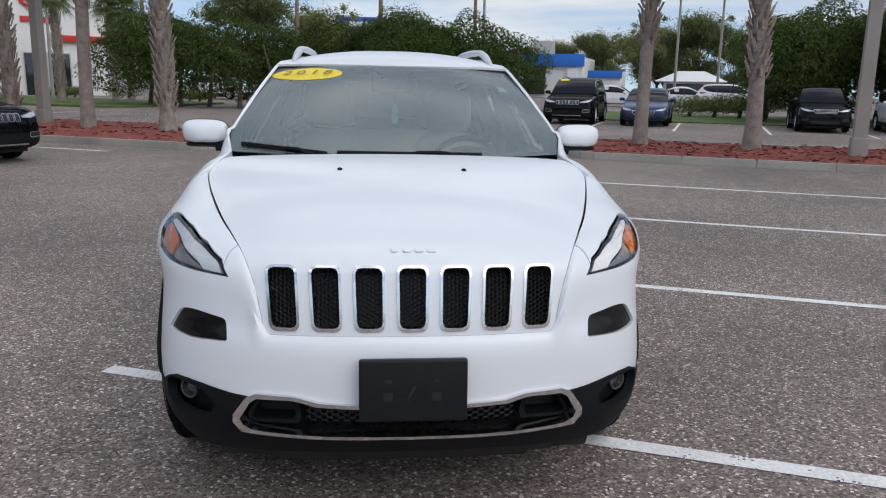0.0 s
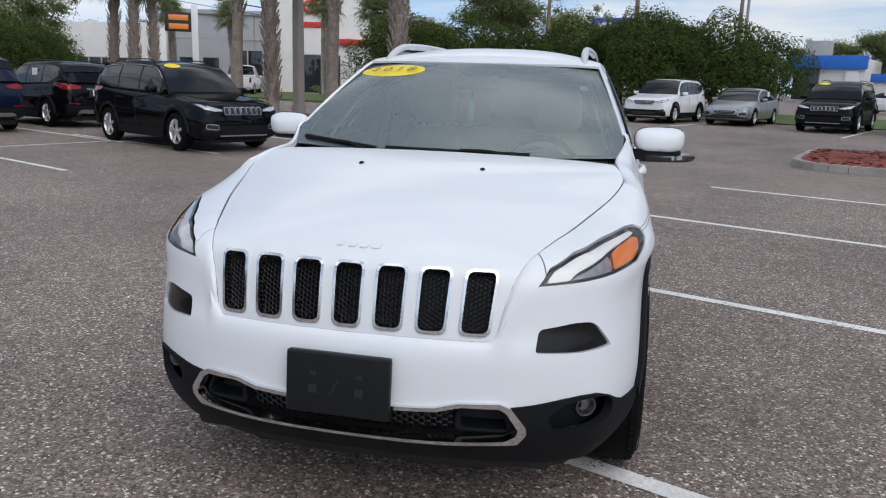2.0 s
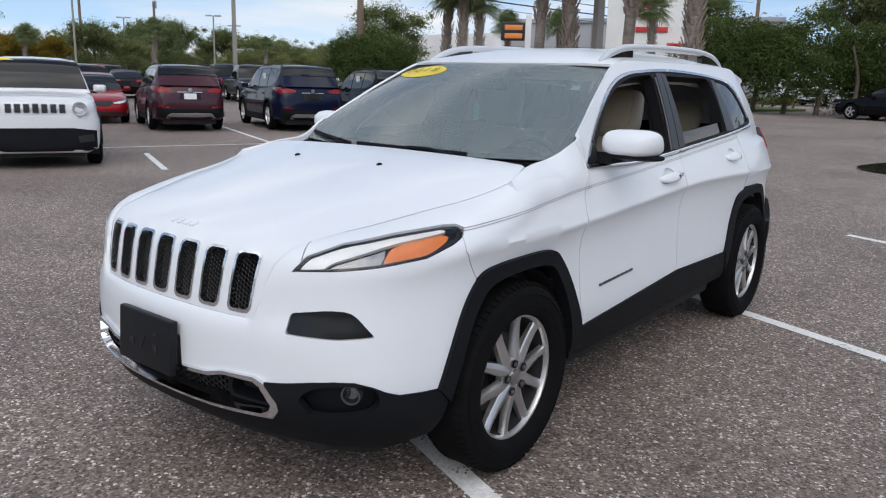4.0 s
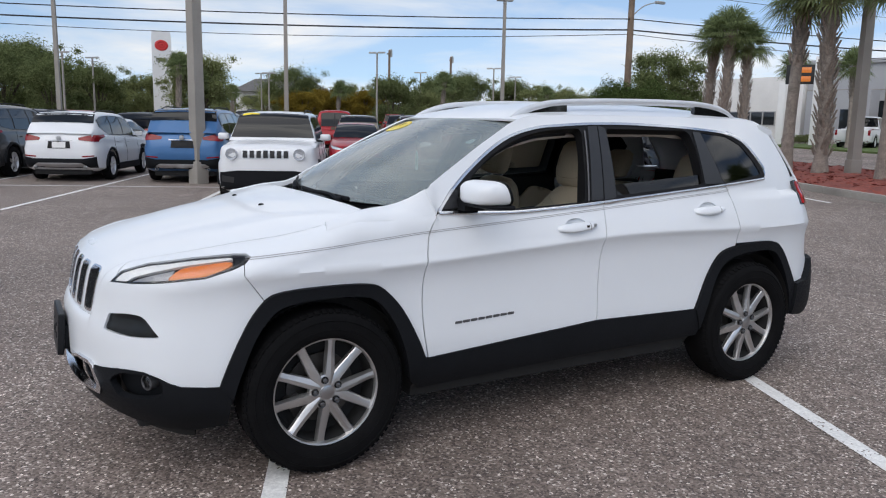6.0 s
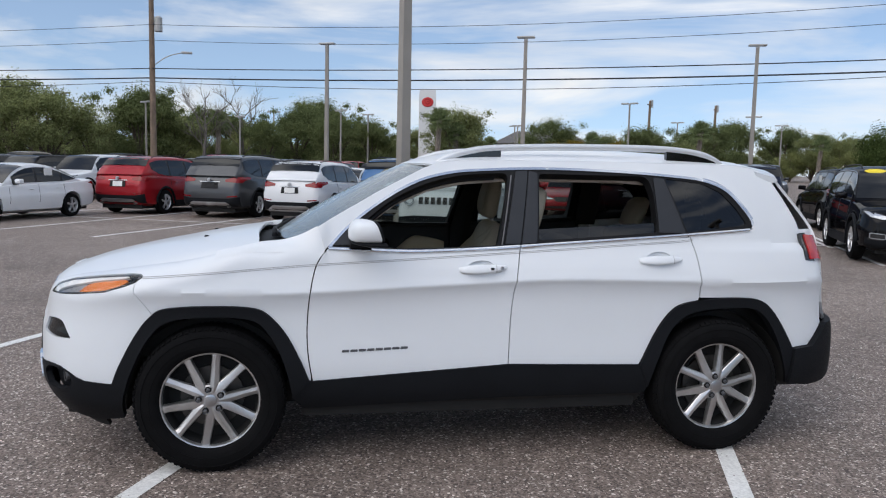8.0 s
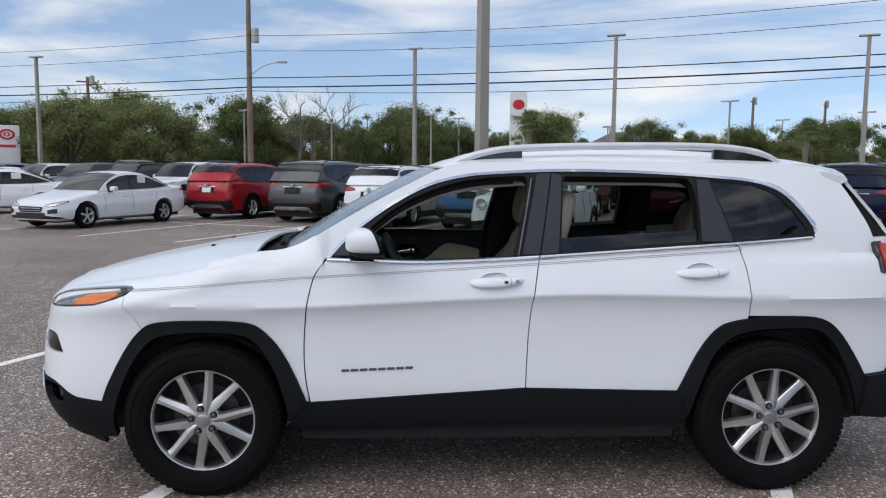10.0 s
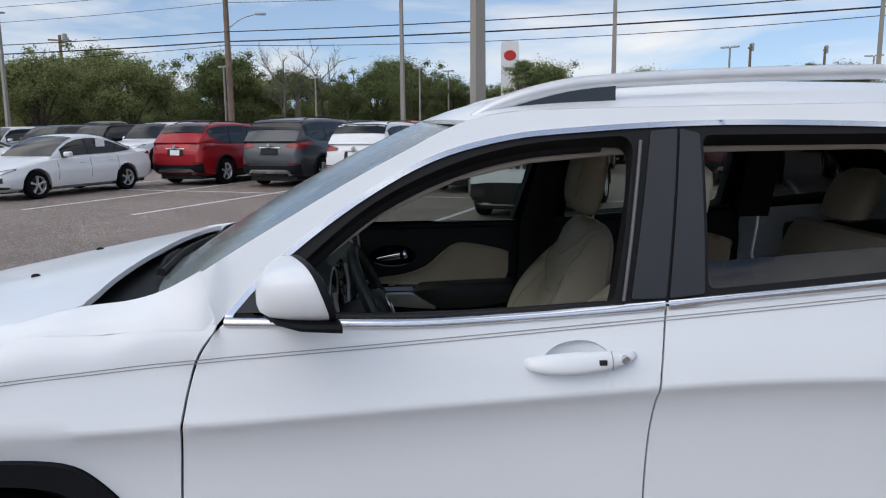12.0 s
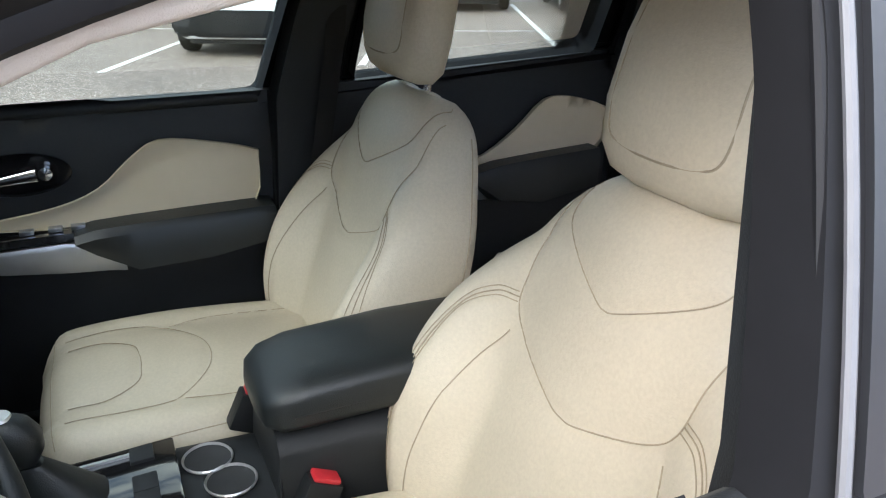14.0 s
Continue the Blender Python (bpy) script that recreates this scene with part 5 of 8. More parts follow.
island("east_bed", [(3.75, 12.6), (16.0, 7.2), (18.0, 11.6), (5.2, 16.9)], "kerbed island bed of red mulch with palms")
island("west_bed", [(-3.2, 13.2), (-24.5, 22.6), (-22.2, 27.8), (-5.8, 20.4)], "kerbed island bed of red mulch with palms")


def bed_sheet(name, outline, mat, z, label, cat):
    bm = sheet(fillet(outline, 1.0, 4), lambda x, y: np.array([x, y, lie(x, y) + z]), 1.5, .2, flip=(0, 0, -50))
    return tagged(part(name, bm, mat), label, cat, kind="structure")


bed_sheet("grass_verge", [(-31, 42), (-12, 34), (-8, 42), (-27, 51)], GRASS, .10, "green grass verge beyond the service road", "grass")
bed_sheet("grass_verge", [(0, 33.5), (22, 24.5), (26, 33), (4, 44)], GRASS, .05, "strip of grass behind the parked row", "grass")
water = material("puddle_water", (.018, .018, .018), .03, spec=.5, vary=.3, vary_scale=1.2, grain=.3, grain_scale=60)
tagged(part("puddle", sheet(fillet([(-.6, 13.2), (-.3, 14.7), (.16, 16.0), (.67, 16.1), (1.41, 16.0), (1.82, 15.4), (2.3, 14.4), (2.14, 13.0), (1.71, 12.7), (.9, 12.6), (.39, 12.5)], 1.0, 4), lambda x, y: np.array([x, y, lie(x, 16.1) + .005 - (16.1 - y) * .003]), 1.5, .2, flip=(0, 0, -50)), water), "shallow puddle of rain water drying on the asphalt", "puddle", kind="structure")


# ---- palms, trees ----
def palm(name, height, lean, boots_from, r0=.19, seed=1, crown=True):
    rnd = random.Random(seed)
    p = new(name)
    tagged(p, "cabbage palm with criss-cross boots and fan fronds in red mulch", "palm tree", "palms")
    path = [(lean[0] * (k / 10) ** 2, lean[1] * (k / 10) ** 2, height * k / 10) for k in range(11)]
    rad = [r0 * (1.35 if k == 0 else 1.08 if k == 1 else 1.0) * (1 + .05 * rnd.uniform(-1, 1)) for k in range(11)]
    part("trunk", tube(spline(path, 4), np.interp(np.linspace(0, 10, 41), range(11), rad), 14), TRUNK, p)
    n = int((height - boots_from) * 34)
    vs, fs = [], []
    for k in range(n):
        z = boots_from + (height - boots_from) * k / n
        c = np.array([np.interp(z, [q[2] for q in path], [q[i] for q in path]) for i in (0, 1)])
        a = k * 2.39996
        r = r0 * .96
        ca, sa = math.cos(a), math.sin(a)
        w, l, o = .045, rnd.uniform(.20, .34), rnd.uniform(.06, .15)
        tw = (1 if k % 2 else -1) * rnd.uniform(.12, .26)
        b = len(vs)
        for du, dz, dr in ((-w, 0, 0), (w, 0, 0), (w * .55 + tw * .35, l, o), (-w * .55 + tw * .35, l, o), (-w, 0, .035), (w, 0, .035), (w * .55 + tw * .35, l, o + .03), (-w * .55 + tw * .35, l, o + .03)):
            rr = r + dr
            vs.append((c[0] + ca * rr - sa * du, c[1] + sa * rr + ca * du, z + dz))
        fs += [(b + 4, b + 5, b + 6, b + 7), (b, b + 4, b + 7, b + 3), (b + 1, b + 2, b + 6, b + 5), (b + 3, b + 7, b + 6, b + 2), (b, b + 1, b + 5, b + 4)]
    me = bpy.data.meshes.new("boot_husk")
    me.from_pydata(vs, [], fs)
    me.materials.append(BOOT)
    ob = new("boot_husk", me)
    ob.parent = p
    ob["kind"] = "stuff"
    if crown:
        vs, fs = [], []
        top = Vector((path[-1][0], path[-1][1], height))
        for k in range(52):
            a = k * 2.39996
            el = math.radians(82 - 122 * (k / 51) + rnd.uniform(-8, 8))
            L = rnd.uniform(.45, .85)
            d = Vector((math.cos(a) * math.cos(el), math.sin(a) * math.cos(el), math.sin(el)))
            s = d.cross(Vector((0, 0, 1))).normalized()
            u = s.cross(d)
            q = top + d * L - Vector((0, 0, .08 * L))
            b = len(vs)
            vs += [tuple(top - s * .02), tuple(top + s * .02), tuple(q + s * .012), tuple(q - s * .012)]
            fs.append((b, b + 1, b + 2, b + 3))
            for j in range(22):
                f = math.radians(-118 + 236 * j / 21)
                e = (d * math.cos(f) + s * math.sin(f)).normalized()
                l = (.86 - .30 * abs(f) / 2.06) * rnd.uniform(.85, 1.08)
                w = s * math.cos(f) - d * math.sin(f)
                m = q + e * l * .60 + u * .04
                t = q + e * l - Vector((0, 0, .16 * l + .10 * rnd.random()))
                b = len(vs)
                vs += [tuple(q), tuple(m - w * .026), tuple(t), tuple(m + w * .026)]
                fs.append((b, b + 1, b + 2, b + 3))
        me = bpy.data.meshes.new("crown")
        me.from_pydata(vs, [], fs)
        me.materials.append(LEAF_PALM)
        ob = new("crown", me)
        ob.parent = p
    return p


def put(ob, x, y, rz=0, s=1.0, dz=0.0):
    ob.matrix_basis = pose(x, y, lie(x, y) + dz, 0, 0, rz) @ Matrix.Scale(s, 4)
    return ob


palm_a = put(palm("palm_tree", 5.6, (.25, .1), 2.3, .15, 3), 6.35, 14.9, 20, dz=.1)
palm_b = put(palm("palm_tree", 5.2, (-.1, .3), 1.55, .175, 7), 8.55, 13.7, 80, dz=.1)
palm_c = put(palm("palm_tree", 5.1, (.2, -.2), 3.1, .165, 11), -7.75, 18.7, 0, dz=.1)
palm_d = put(palm("palm_tree", 5.3, (-.15, .1), .5, .18, 15), -5.35, 17.5, 0, dz=.1)
for src, x, y, rz, s in ((palm_c, -11.3, 19.6, 140, 1.0), (palm_d, -9.95, 19.3, 60, 1.0), (palm_b, -21.6, 27.6, 250, .98), (palm_d, -20.2, 27.1, 200, 1.0), (palm_b, -19.6, 27.7, 20, .92), (palm_c, 12.6, 11.4, 300, 1.0), (palm_d, -16.4, 39.9, 100, 1.0), (palm_b, -14.5, 42.7, 10, 1.0), (palm_d, -13.7, 42.9, 80, .96), (palm_c, -23.0, 41.0, 190, .9), (palm_b, -29.0, 44.0, 30, .95)):
    copy_thing(src, pose(x, y, lie(x, y) + .1, 0, 0, rz) @ Matrix.Scale(s, 4))
# young feathery palm and far palms of the west
for src, x, y, rz, s in ((palm_a, -62, 11.5, 0, 1.0), (palm_c, -64, 13.5, 50, .9), (palm_a, -70, -8, 0, .95), (palm_c, -66, 27, 90, .85), (palm_a, -58, 34, 10, .9), (palm_c, -75, -28, 10, .9), (palm_a, -61, 48, 10, .8), (palm_d, -78, 20, 10, .8)):
    copy_thing(src, pose(x, y, 0, 0, 0, rz) @ Matrix.Scale(s, 4))


def leaf_mesh(name, lumps, count, size, mat, seed, loose=True):
    "A crown of many small leaf sprays scattered through lumps (centre, radii)."
    rng = np.random.default_rng(seed)
    tot = sum(r[0] * r[1] * r[2] for c, r in lumps)
    unit = lambda v: v / np.linalg.norm(v, axis=1)[:, None]
    quads = []
    for c, r in lumps:
        n = int(count * r[0] * r[1] * r[2] / tot)
        if not n:
            continue
        d = unit(rng.normal(size=(n, 3)))
        k = np.minimum(1.25, abs(rng.normal(.55, .30, n))) if loose else rng.uniform(.5, 1.0, n) ** .5
        ph = np.array(c)
        k = k * (1 + .18 * np.sin(d[:, 0] * 4.1 + ph[0]) * np.sin(d[:, 1] * 4.7 + ph[1]) + .14 * np.sin(d[:, 2] * 6.3 + d[:, 0] * 5 + ph[2]))
        p = ph + d * np.array(r) * k[:, None]
        nn = unit(d + np.column_stack([rng.uniform(-.8, .8, n), rng.uniform(-.8, .8, n), rng.uniform(-.5, .9, n)]))
        a = unit(np.cross(nn, unit(rng.normal(size=(n, 3)))))
        b = np.cross(nn, a)
        s = (size * rng.uniform(.6, 1.3, n))[:, None]
        quads.append(np.stack([p - a * s, p + b * s * .45, p + a * s, p - b * s * .5], 1))
    v = np.concatenate(quads).reshape(-1, 3)
    me = bpy.data.meshes.new(name)
    me.from_pydata(v.tolist(), [], np.arange(len(v)).reshape(-1, 4).tolist())
    me.materials.append(mat)
    return me


def tree(kind, seed, mat, h=9.0, w=4.0, count=4200, size=.30, label="broad-leaved tree with a full green crown", open_=.0):
    rnd = random.Random(seed)
    t = new(kind)
    tagged(t, label, "tree", "trees round the car park")
    trunk_h = h * (.22 + open_)
    bm = tube(spline([(0, 0, -.1), (.1, .05, trunk_h * .5), (.05, -.1, trunk_h), (0, 0, h * .75)], 4), np.linspace(.26, .07, 13), 8)
    lumps = []
    m = 7 if open_ else 13
    for k in range(m):
        a = k * 2.4 + rnd.random()
        rr = w * rnd.uniform(.25, .62)
        c = (math.cos(a) * rr, math.sin(a) * rr, h * rnd.uniform(.30 + open_ * .9, .80))
        r = w * rnd.uniform(.22, .42) * (1 - open_ * .6)
        lumps.append((c, (r, r, r * rnd.uniform(.6, .85))))
        s = rnd.uniform(.5, .9)
        merge(bm, tube(spline([(0, 0, trunk_h * s), (c[0] * .5, c[1] * .5, trunk_h * s + (c[2] - trunk_h * s) * .6), c], 3), np.linspace(.11, .03, 7), 6))
    if open_:
        lumps = [(c, (r[0] * .7, r[1] * .7, r[2] * .7)) for c, r in lumps] + [((rnd.uniform(-.6, .6) * w, rnd.uniform(-.6, .6) * w, h * rnd.uniform(.55, .98)), (w * .2, w * .2, w * .13)) for _ in range(16)]
    else:
        lumps += [((0, 0, h * .80), (w * .34, w * .34, h * .14))] + [((rnd.uniform(-.8, .8) * w, rnd.uniform(-.8, .8) * w, h * rnd.uniform(.3, .9)), (w * .13, w * .13, w * .10)) for _ in range(16)]
    part("trunk", bm, BARK, t)
    ob = new("crown", leaf_mesh("crown", lumps, count, size, mat, seed))
    ob.parent = t
    return t


def shrub(name, w, d, h, count, size, mat, seed, label):
    rnd = random.Random(seed)
    t = new(name)
    tagged(t, label, "shrub", "shrubs round the car park")
    lumps = []
    for k in range(14):
        lumps.append(((rnd.uniform(-.42, .42) * w, rnd.uniform(-.35, .35) * d, h * rnd.uniform(.35, .68)), (w * rnd.uniform(.16, .26), d * rnd.uniform(.22, .34), h * rnd.uniform(.22, .34))))
    bm = bmesh.new()
    for k in range(5):
        x = w * (-.36 + .18 * k)
        merge(bm, tube(spline([(x, 0, -.1), (x + .1, .1, h * .3), (x + rnd.uniform(-.5, .5), rnd.uniform(-.3, .3), h * .6)], 3), np.linspace(.13, .04, 7), 6))
    part("trunk", bm, BARK, t)
    ob = new("crown", leaf_mesh("crown", lumps, count, size, mat, seed, False))
    ob.parent = t
    return t


hedge = put(shrub("evergreen_tree", 8.6, 4.5, 5.2, 60000, .072, LEAF_HEDGE, 5, "dense dark evergreen tree clipped as a tall hedge"), -8.2, 37.0, -10)
for x, y, rz, s in ((-1.0, 38.5, 160, 1.0), (4.6, 36.0, 20, 1.02), (20.5, 31.0, 200, 1.12), (25.5, 27.5, 40, 1.25), (-28.6, 31.0, 90, .78), (33, 22, 40, 1.3)):
    copy_thing(hedge, pose(x, y, lie(x, y), 0, 0, rz) @ Matrix.Scale(s, 4))
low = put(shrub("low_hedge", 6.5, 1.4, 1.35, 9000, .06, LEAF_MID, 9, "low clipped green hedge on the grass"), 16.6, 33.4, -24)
for x, y in ((-11, 45), (-20, 50), (-30, 47)):
    copy_thing(low, pose(x, y, lie(x, y), 0, 0, -24) @ Matrix.Scale(.6, 4))
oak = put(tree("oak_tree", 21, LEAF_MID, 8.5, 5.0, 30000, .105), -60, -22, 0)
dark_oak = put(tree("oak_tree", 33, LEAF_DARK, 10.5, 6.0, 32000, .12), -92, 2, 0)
light_oak = put(tree("young_tree", 41, LEAF_LIGHT, 7.5, 4.2, 24000, .095, "light green spring tree"), -84, -14, 0)
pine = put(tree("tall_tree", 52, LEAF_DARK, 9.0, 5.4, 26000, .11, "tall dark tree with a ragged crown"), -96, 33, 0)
gold = put(tree("golden_tree", 61, LEAF_GOLD, 5.2, 3.6, 20000, .10, "low tree with golden spring leaves"), -80, 31, 0)


def bare_tree(seed):
    rnd = random.Random(seed)
    t = new("bare_tree")
    tagged(t, "bare grey tree with fine leafless twigs", "tree", "trees round the car park")
    bm = tube([(0, 0, 0), (.1, 0, 2.2), (0, .2, 4.5), (0, 0, 6)], [.2, .15, .09, .03], 6)

    def branch(p, d, l, r, depth):
        bend = Vector((rnd.uniform(-.15, .15), rnd.uniform(-.15, .15), .12)) * l
        q = p + d * l + bend
        merge(bm, tube([tuple(p), tuple(p + d * l * .5 + bend * .2), tuple(q)], [r, r * .75, r * .45], 3, caps=False))
        if depth:
            for k in range(4):
                f = rnd.uniform(.35, 1.0)
                side_ = Vector((rnd.gauss(0, 1), rnd.gauss(0, 1), rnd.gauss(.3, .6))).normalized()
                branch(p + (q - p) * f, (d + side_ * .75).normalized(), l * rnd.uniform(.5, .7), r * .5, depth - 1)
    for k in range(9):
        a = k * 2.4
        branch(Vector((0, 0, 2.2 + .42 * k)), Vector((math.cos(a) * .8, math.sin(a) * .8, .75)).normalized(), rnd.uniform(1.6, 2.6), .06, 3 if k < 8 else 2)
    part("trunk", bm, TWIG, t)
    return t


bare = put(bare_tree(3), -68, -9, 0)
copy_thing(bare, pose(-72, -6, 0, 0, 0, 90) @ Matrix.Scale(1.05, 4))
rnd = random.Random(77)
kinds = [oak, dark_oak, light_oak, dark_oak, oak, pine, gold]
for k in range(132):
    ang = math.radians(-62 + k * 1.0 + rnd.uniform(-.5, .5))      # round the west
    far = rnd.uniform(82, 112) if k % 3 else rnd.uniform(66, 80)
    src = kinds[rnd.randrange(5)] if abs(k - 80) > 8 else kinds[rnd.randrange(7)]
    s = rnd.uniform(.55, .92)
    if 12 < math.degrees(ang) < 22:
        far, s = far + 32, s * .9      # a gap that shows the white house
    if math.degrees(ang) > 30:
        far = rnd.uniform(104, 130)        # behind the workshops
    copy_thing(src, pose(-far * math.cos(ang), far * math.sin(ang) + 2, 0, 0, 0, rnd.uniform(0, 360)) @ Matrix.Scale(s, 4))
for k in range(60):        # undergrowth that closes the tree line
    ang = math.radians(-60 + k * 1.55 + rnd.uniform(-.6, .6))
    far = rnd.uniform(92, 118) + (30 if 10 < math.degrees(ang) < 24 else 0)
    copy_thing((oak, light_oak, dark_oak)[rnd.randrange(3)], pose(-far * math.cos(ang), far * math.sin(ang), -.8, 0, 0, rnd.uniform(0, 360)) @ Matrix.Diagonal((.95, .95, rnd.uniform(.36, .52), 1)))
for k in range(7):
    copy_thing(oak, pose(-52 + rnd.uniform(-4, 4), -17 - 6 * k, 0, 0, 0, rnd.uniform(0, 360)) @ Matrix.Scale(rnd.uniform(.7, .92), 4))
for x, y, src, s in ((-74, 43, pine, .8), (-80, 36, gold, 1.0), (-76, 27, gold, .9), (-45, 49, pine, .92), (31, 102, dark_oak, .9), (39.5, 89, dark_oak, 1.05), (34, 91, oak, 1.1), (45, 84, dark_oak, 1.0), (50, 76, oak, 1.1), (27, 108, oak, 1.0), (38, 98, dark_oak, .95), (-10.5, 66, dark_oak, 1.0), (-5, 70, oak, 1.0)):
    copy_thing(src, pose(x, y, lie(0, min(y, 90)), 0, 0, x * 7) @ Matrix.Scale(s, 4))
# east and south trees are unseen, added to close the place and its reflections
for k in range(56):
    ang = math.radians(52 + k * 4.6)        # north, east and south
    far = rnd.uniform(100, 125)
    src = (dark_oak, oak, dark_oak, pine)[rnd.randrange(4)]
    copy_thing(src, pose(-far * math.cos(ang), far * math.sin(ang), .7, 0, 0, rnd.uniform(0, 360)) @ Matrix.Scale(rnd.uniform(.7, 1.0), 4))


# ---- lamp posts, utility poles, wires ----
def square_post(bm, w0, w1, h, x=0, y=0):
    return merge(bm, loft([[(x + a * w / 2, y + b * w / 2, z) for a, b in ((-1, -1), (1, -1), (1, 1), (-1, 1))] for w, z in ((w0, -.1), (w1, h))]))


def lamp_post(h=8.2, w=.22, heads=1):
    t = new("lamp_post")
    tagged(t, "tall square concrete lamp post with a flat lamp head", "lamp post", "lamp posts")
    bm = square_post(bmesh.new(), w, w * .7, h)
    post = part("post", bm, POLE_CONC, t)
    if heads == 1:
        part("lamp_head", box_bm(-.45, .45, -.17, .17, h, h + .09, .03), POLE_METAL, t)
    else:
        for s in (-1, 1):
            part("lamp_head", box_bm(min(s * .12, s * .8), max(s * .12, s * .8), -.15, .15, h - .05, h + .10, .04), POLE_METAL, t)
    part("cap", box_bm(-.09, .09, -.09, .09, h - .12, h + .02, .02), POLE_METAL, t)
    return t


def near_post():
    t = new("lamp_post")
    tagged(t, "square concrete lamp post with a base cover in the asphalt", "lamp post", "lamp posts")
    part("post", square_post(bmesh.new(), .27, .20, 9.5), POLE_CONC, t)
    part("base_cover", box_bm(-.165, .165, -.165, .165, -.02, .52, .02), POLE_CONC, t)
    part("lamp_head", box_bm(-.5, .5, -.2, .2, 9.5, 9.62, .04), POLE_METAL, t)
    part("cable_bracket", tube([(0, -.15, 7.5), (0, -1.2, 7.5)], .02, 6), POLE_METAL, t)
    return t


post0 = put(near_post(), -14.62, 2.80, 24)
for x, y in ((-9.4, 20.0), (10.2, 12.3)):
    copy_thing(post0, pose(x, y, lie(x, y), 0, 0, -24))
lp1 = put(lamp_post(), -39.1, 1.4, 66)
lp2 = put(lamp_post(7.6, .16, 2), -88, -3.7, 66)
for x, y in ((-33.8, 11.3), (-32.5, 23.4), (-45, -22)):
    copy_thing(lp1, pose(x, y, 0, 0, 0, 66))
for x, y, s in ((-59.4, 28.1, .95), (-78, 13, 1), (-60, 3, .8), (-70, 6, .85), (-52, 16, .62), (-64, 19, .7), (-58, -12, .8), (-72, -22, 1), (-55, 40, .7), (-48, 33, .72), (-66, 36, .8), (-90, 18, .9), (-82, -34, 1), (-47, -4, .6), (-62, -38, .9), (-20, 48, 1.0), (9, 60, 1.2), (22, 52, 1.0), (28, 58, 1.1)):
    copy_thing(lp2, pose(x, y, lie(x, y), 0, 0, 40) @ Matrix.Scale(s, 4))


def utility_pole(h=14.5, box=True, arm=True):
    t = new("utility_pole")
    tagged(t, "brown wooden utility pole with transformer and street light arm", "utility pole", "utility poles")
    part("pole", tube([(0, 0, -.1), (0, 0, h * .5), (0, 0, h)], [.22, .19, .15], 12), WOODPOLE, t)
    if box:
        part("transformer", lathe([(10.2, 0), (10.2, .26), (11.1, .26), (11.2, .12), (11.2, 0)], 16, "z"), POLE_METAL, t).location = (.05, .45, 0)
        part("cross_arm", box_bm(-.05, .05, -1.1, 1.1, h - .6, h - .45, .01), WOODPOLE, t)
    if arm:
        a = part("light_arm", tube(spline([(0, .15, 8.0), (0, 1.0, 8.6), (0, 2.0, 8.9)], 5), .035, 6), POLE_METAL, t)
        part("lamp_head", box_bm(-.12, .12, 1.9, 2.6, 8.82, 8.97, .04), POLE_METAL, a)
    return t


up = put(utility_pole(), -50.3, -10.0, 0)
copy_thing(up, pose(-31.2, 31.5, 0, 0, 0, 0))
copy_thing(up, pose(-64, -56, 0, 0, 0, 0))
copy_thing(up, pose(-22, 76, 0, 0, 0, 0))
thin = put(utility_pole(11, True, False), -80, -33, 30)
for x, y, s in ((-92, 45, 1.0), (-84, 50, .9), (-75, -46, 1.1), (1.0, 80, 1.3), (12, 88, 1.2), (-6, 62, .9), (25, 66, 1)):
    copy_thing(thin, pose(x, y, 0, 0, 0, 50) @ Matrix.Scale(s, 4))
stops = [(-64, -56), (-50.3, -10.0), (-31.2, 31.5), (-22, 76)]
for z, r, dx in ((7.75, .032, .15), (7.15, .045, -.1), (6.9, .02, .0), (10.6, .016, .3), (9.7, .016, -.5)):
    for (x0, y0), (x1, y1) in zip(stops, stops[1:]):
        pts = [(x0 + (x1 - x0) * k / 14 + dx, y0 + (y1 - y0) * k / 14, z - .9 * (1 - (2 * k / 14 - 1) ** 2) * (.35 if r > .03 else .7)) for k in range(15)]
        tagged(part("overhead_wire", tube(pts, r, 5), CABLE), "black overhead cable strung between wooden poles", "cable", "overhead wires")


# ---- signs and buildings ----
def facade(name, a, b, h, depth, mat, label, windows=(), z0=0.0):
    "A building whose front runs from a to b, seen from the car park."
    a, b = Vector((*a, 0)), Vector((*b, 0))
    t = (b - a).normalized()
    back = Vector((-t.y, t.x, 0))
    if back.dot(Vector((0, 0, 0)) - (a + b) / 2) > 0:
        back = -back
    L = (b - a).length
    g = min(lie(*a[:2]), lie(*b[:2]))
    m = Matrix.Translation(a + Vector((0, 0, g))) @ Matrix((t, back, Vector((0, 0, 1)))).transposed().to_4x4()
    e = new(name)
    e.matrix_basis = m
    tagged(e, label, "building")
    part("wall", box_bm(0, L, 0, depth, z0 - .2, h, .04), mat, e)
    for x0, x1, zz0, zz1, mm, nm, proud in windows:
        if nm == "window":
            n = max(1, round((x1 - x0) / 1.5))
            w = (x1 - x0) / n
            for k in range(n):
                win = part("window", box_bm(x0 + k * w + .05, x0 + (k + 1) * w - .05, -.06, .1, zz0, zz1, .01), mm, e)
                fr = bmesh.new()
                for q in ((x0 + k * w, x0 + k * w + .07, zz0 - .05, zz1 + .05), (x0 + (k + 1) * w - .07, x0 + (k + 1) * w, zz0 - .05, zz1 + .05), (x0 + k * w, x0 + (k + 1) * w, zz1, zz1 + .08), (x0 + k * w, x0 + (k + 1) * w, zz0 - .08, zz0)):
                    merge(fr, box_bm(q[0], q[1], -.10, .05, q[2], q[3], 0))
                part("window_frame", fr, POLE_METAL, win)
        else:
            part(nm, box_bm(x0, x1, -proud, .05, zz0, zz1, .03), mm, e)
    return e


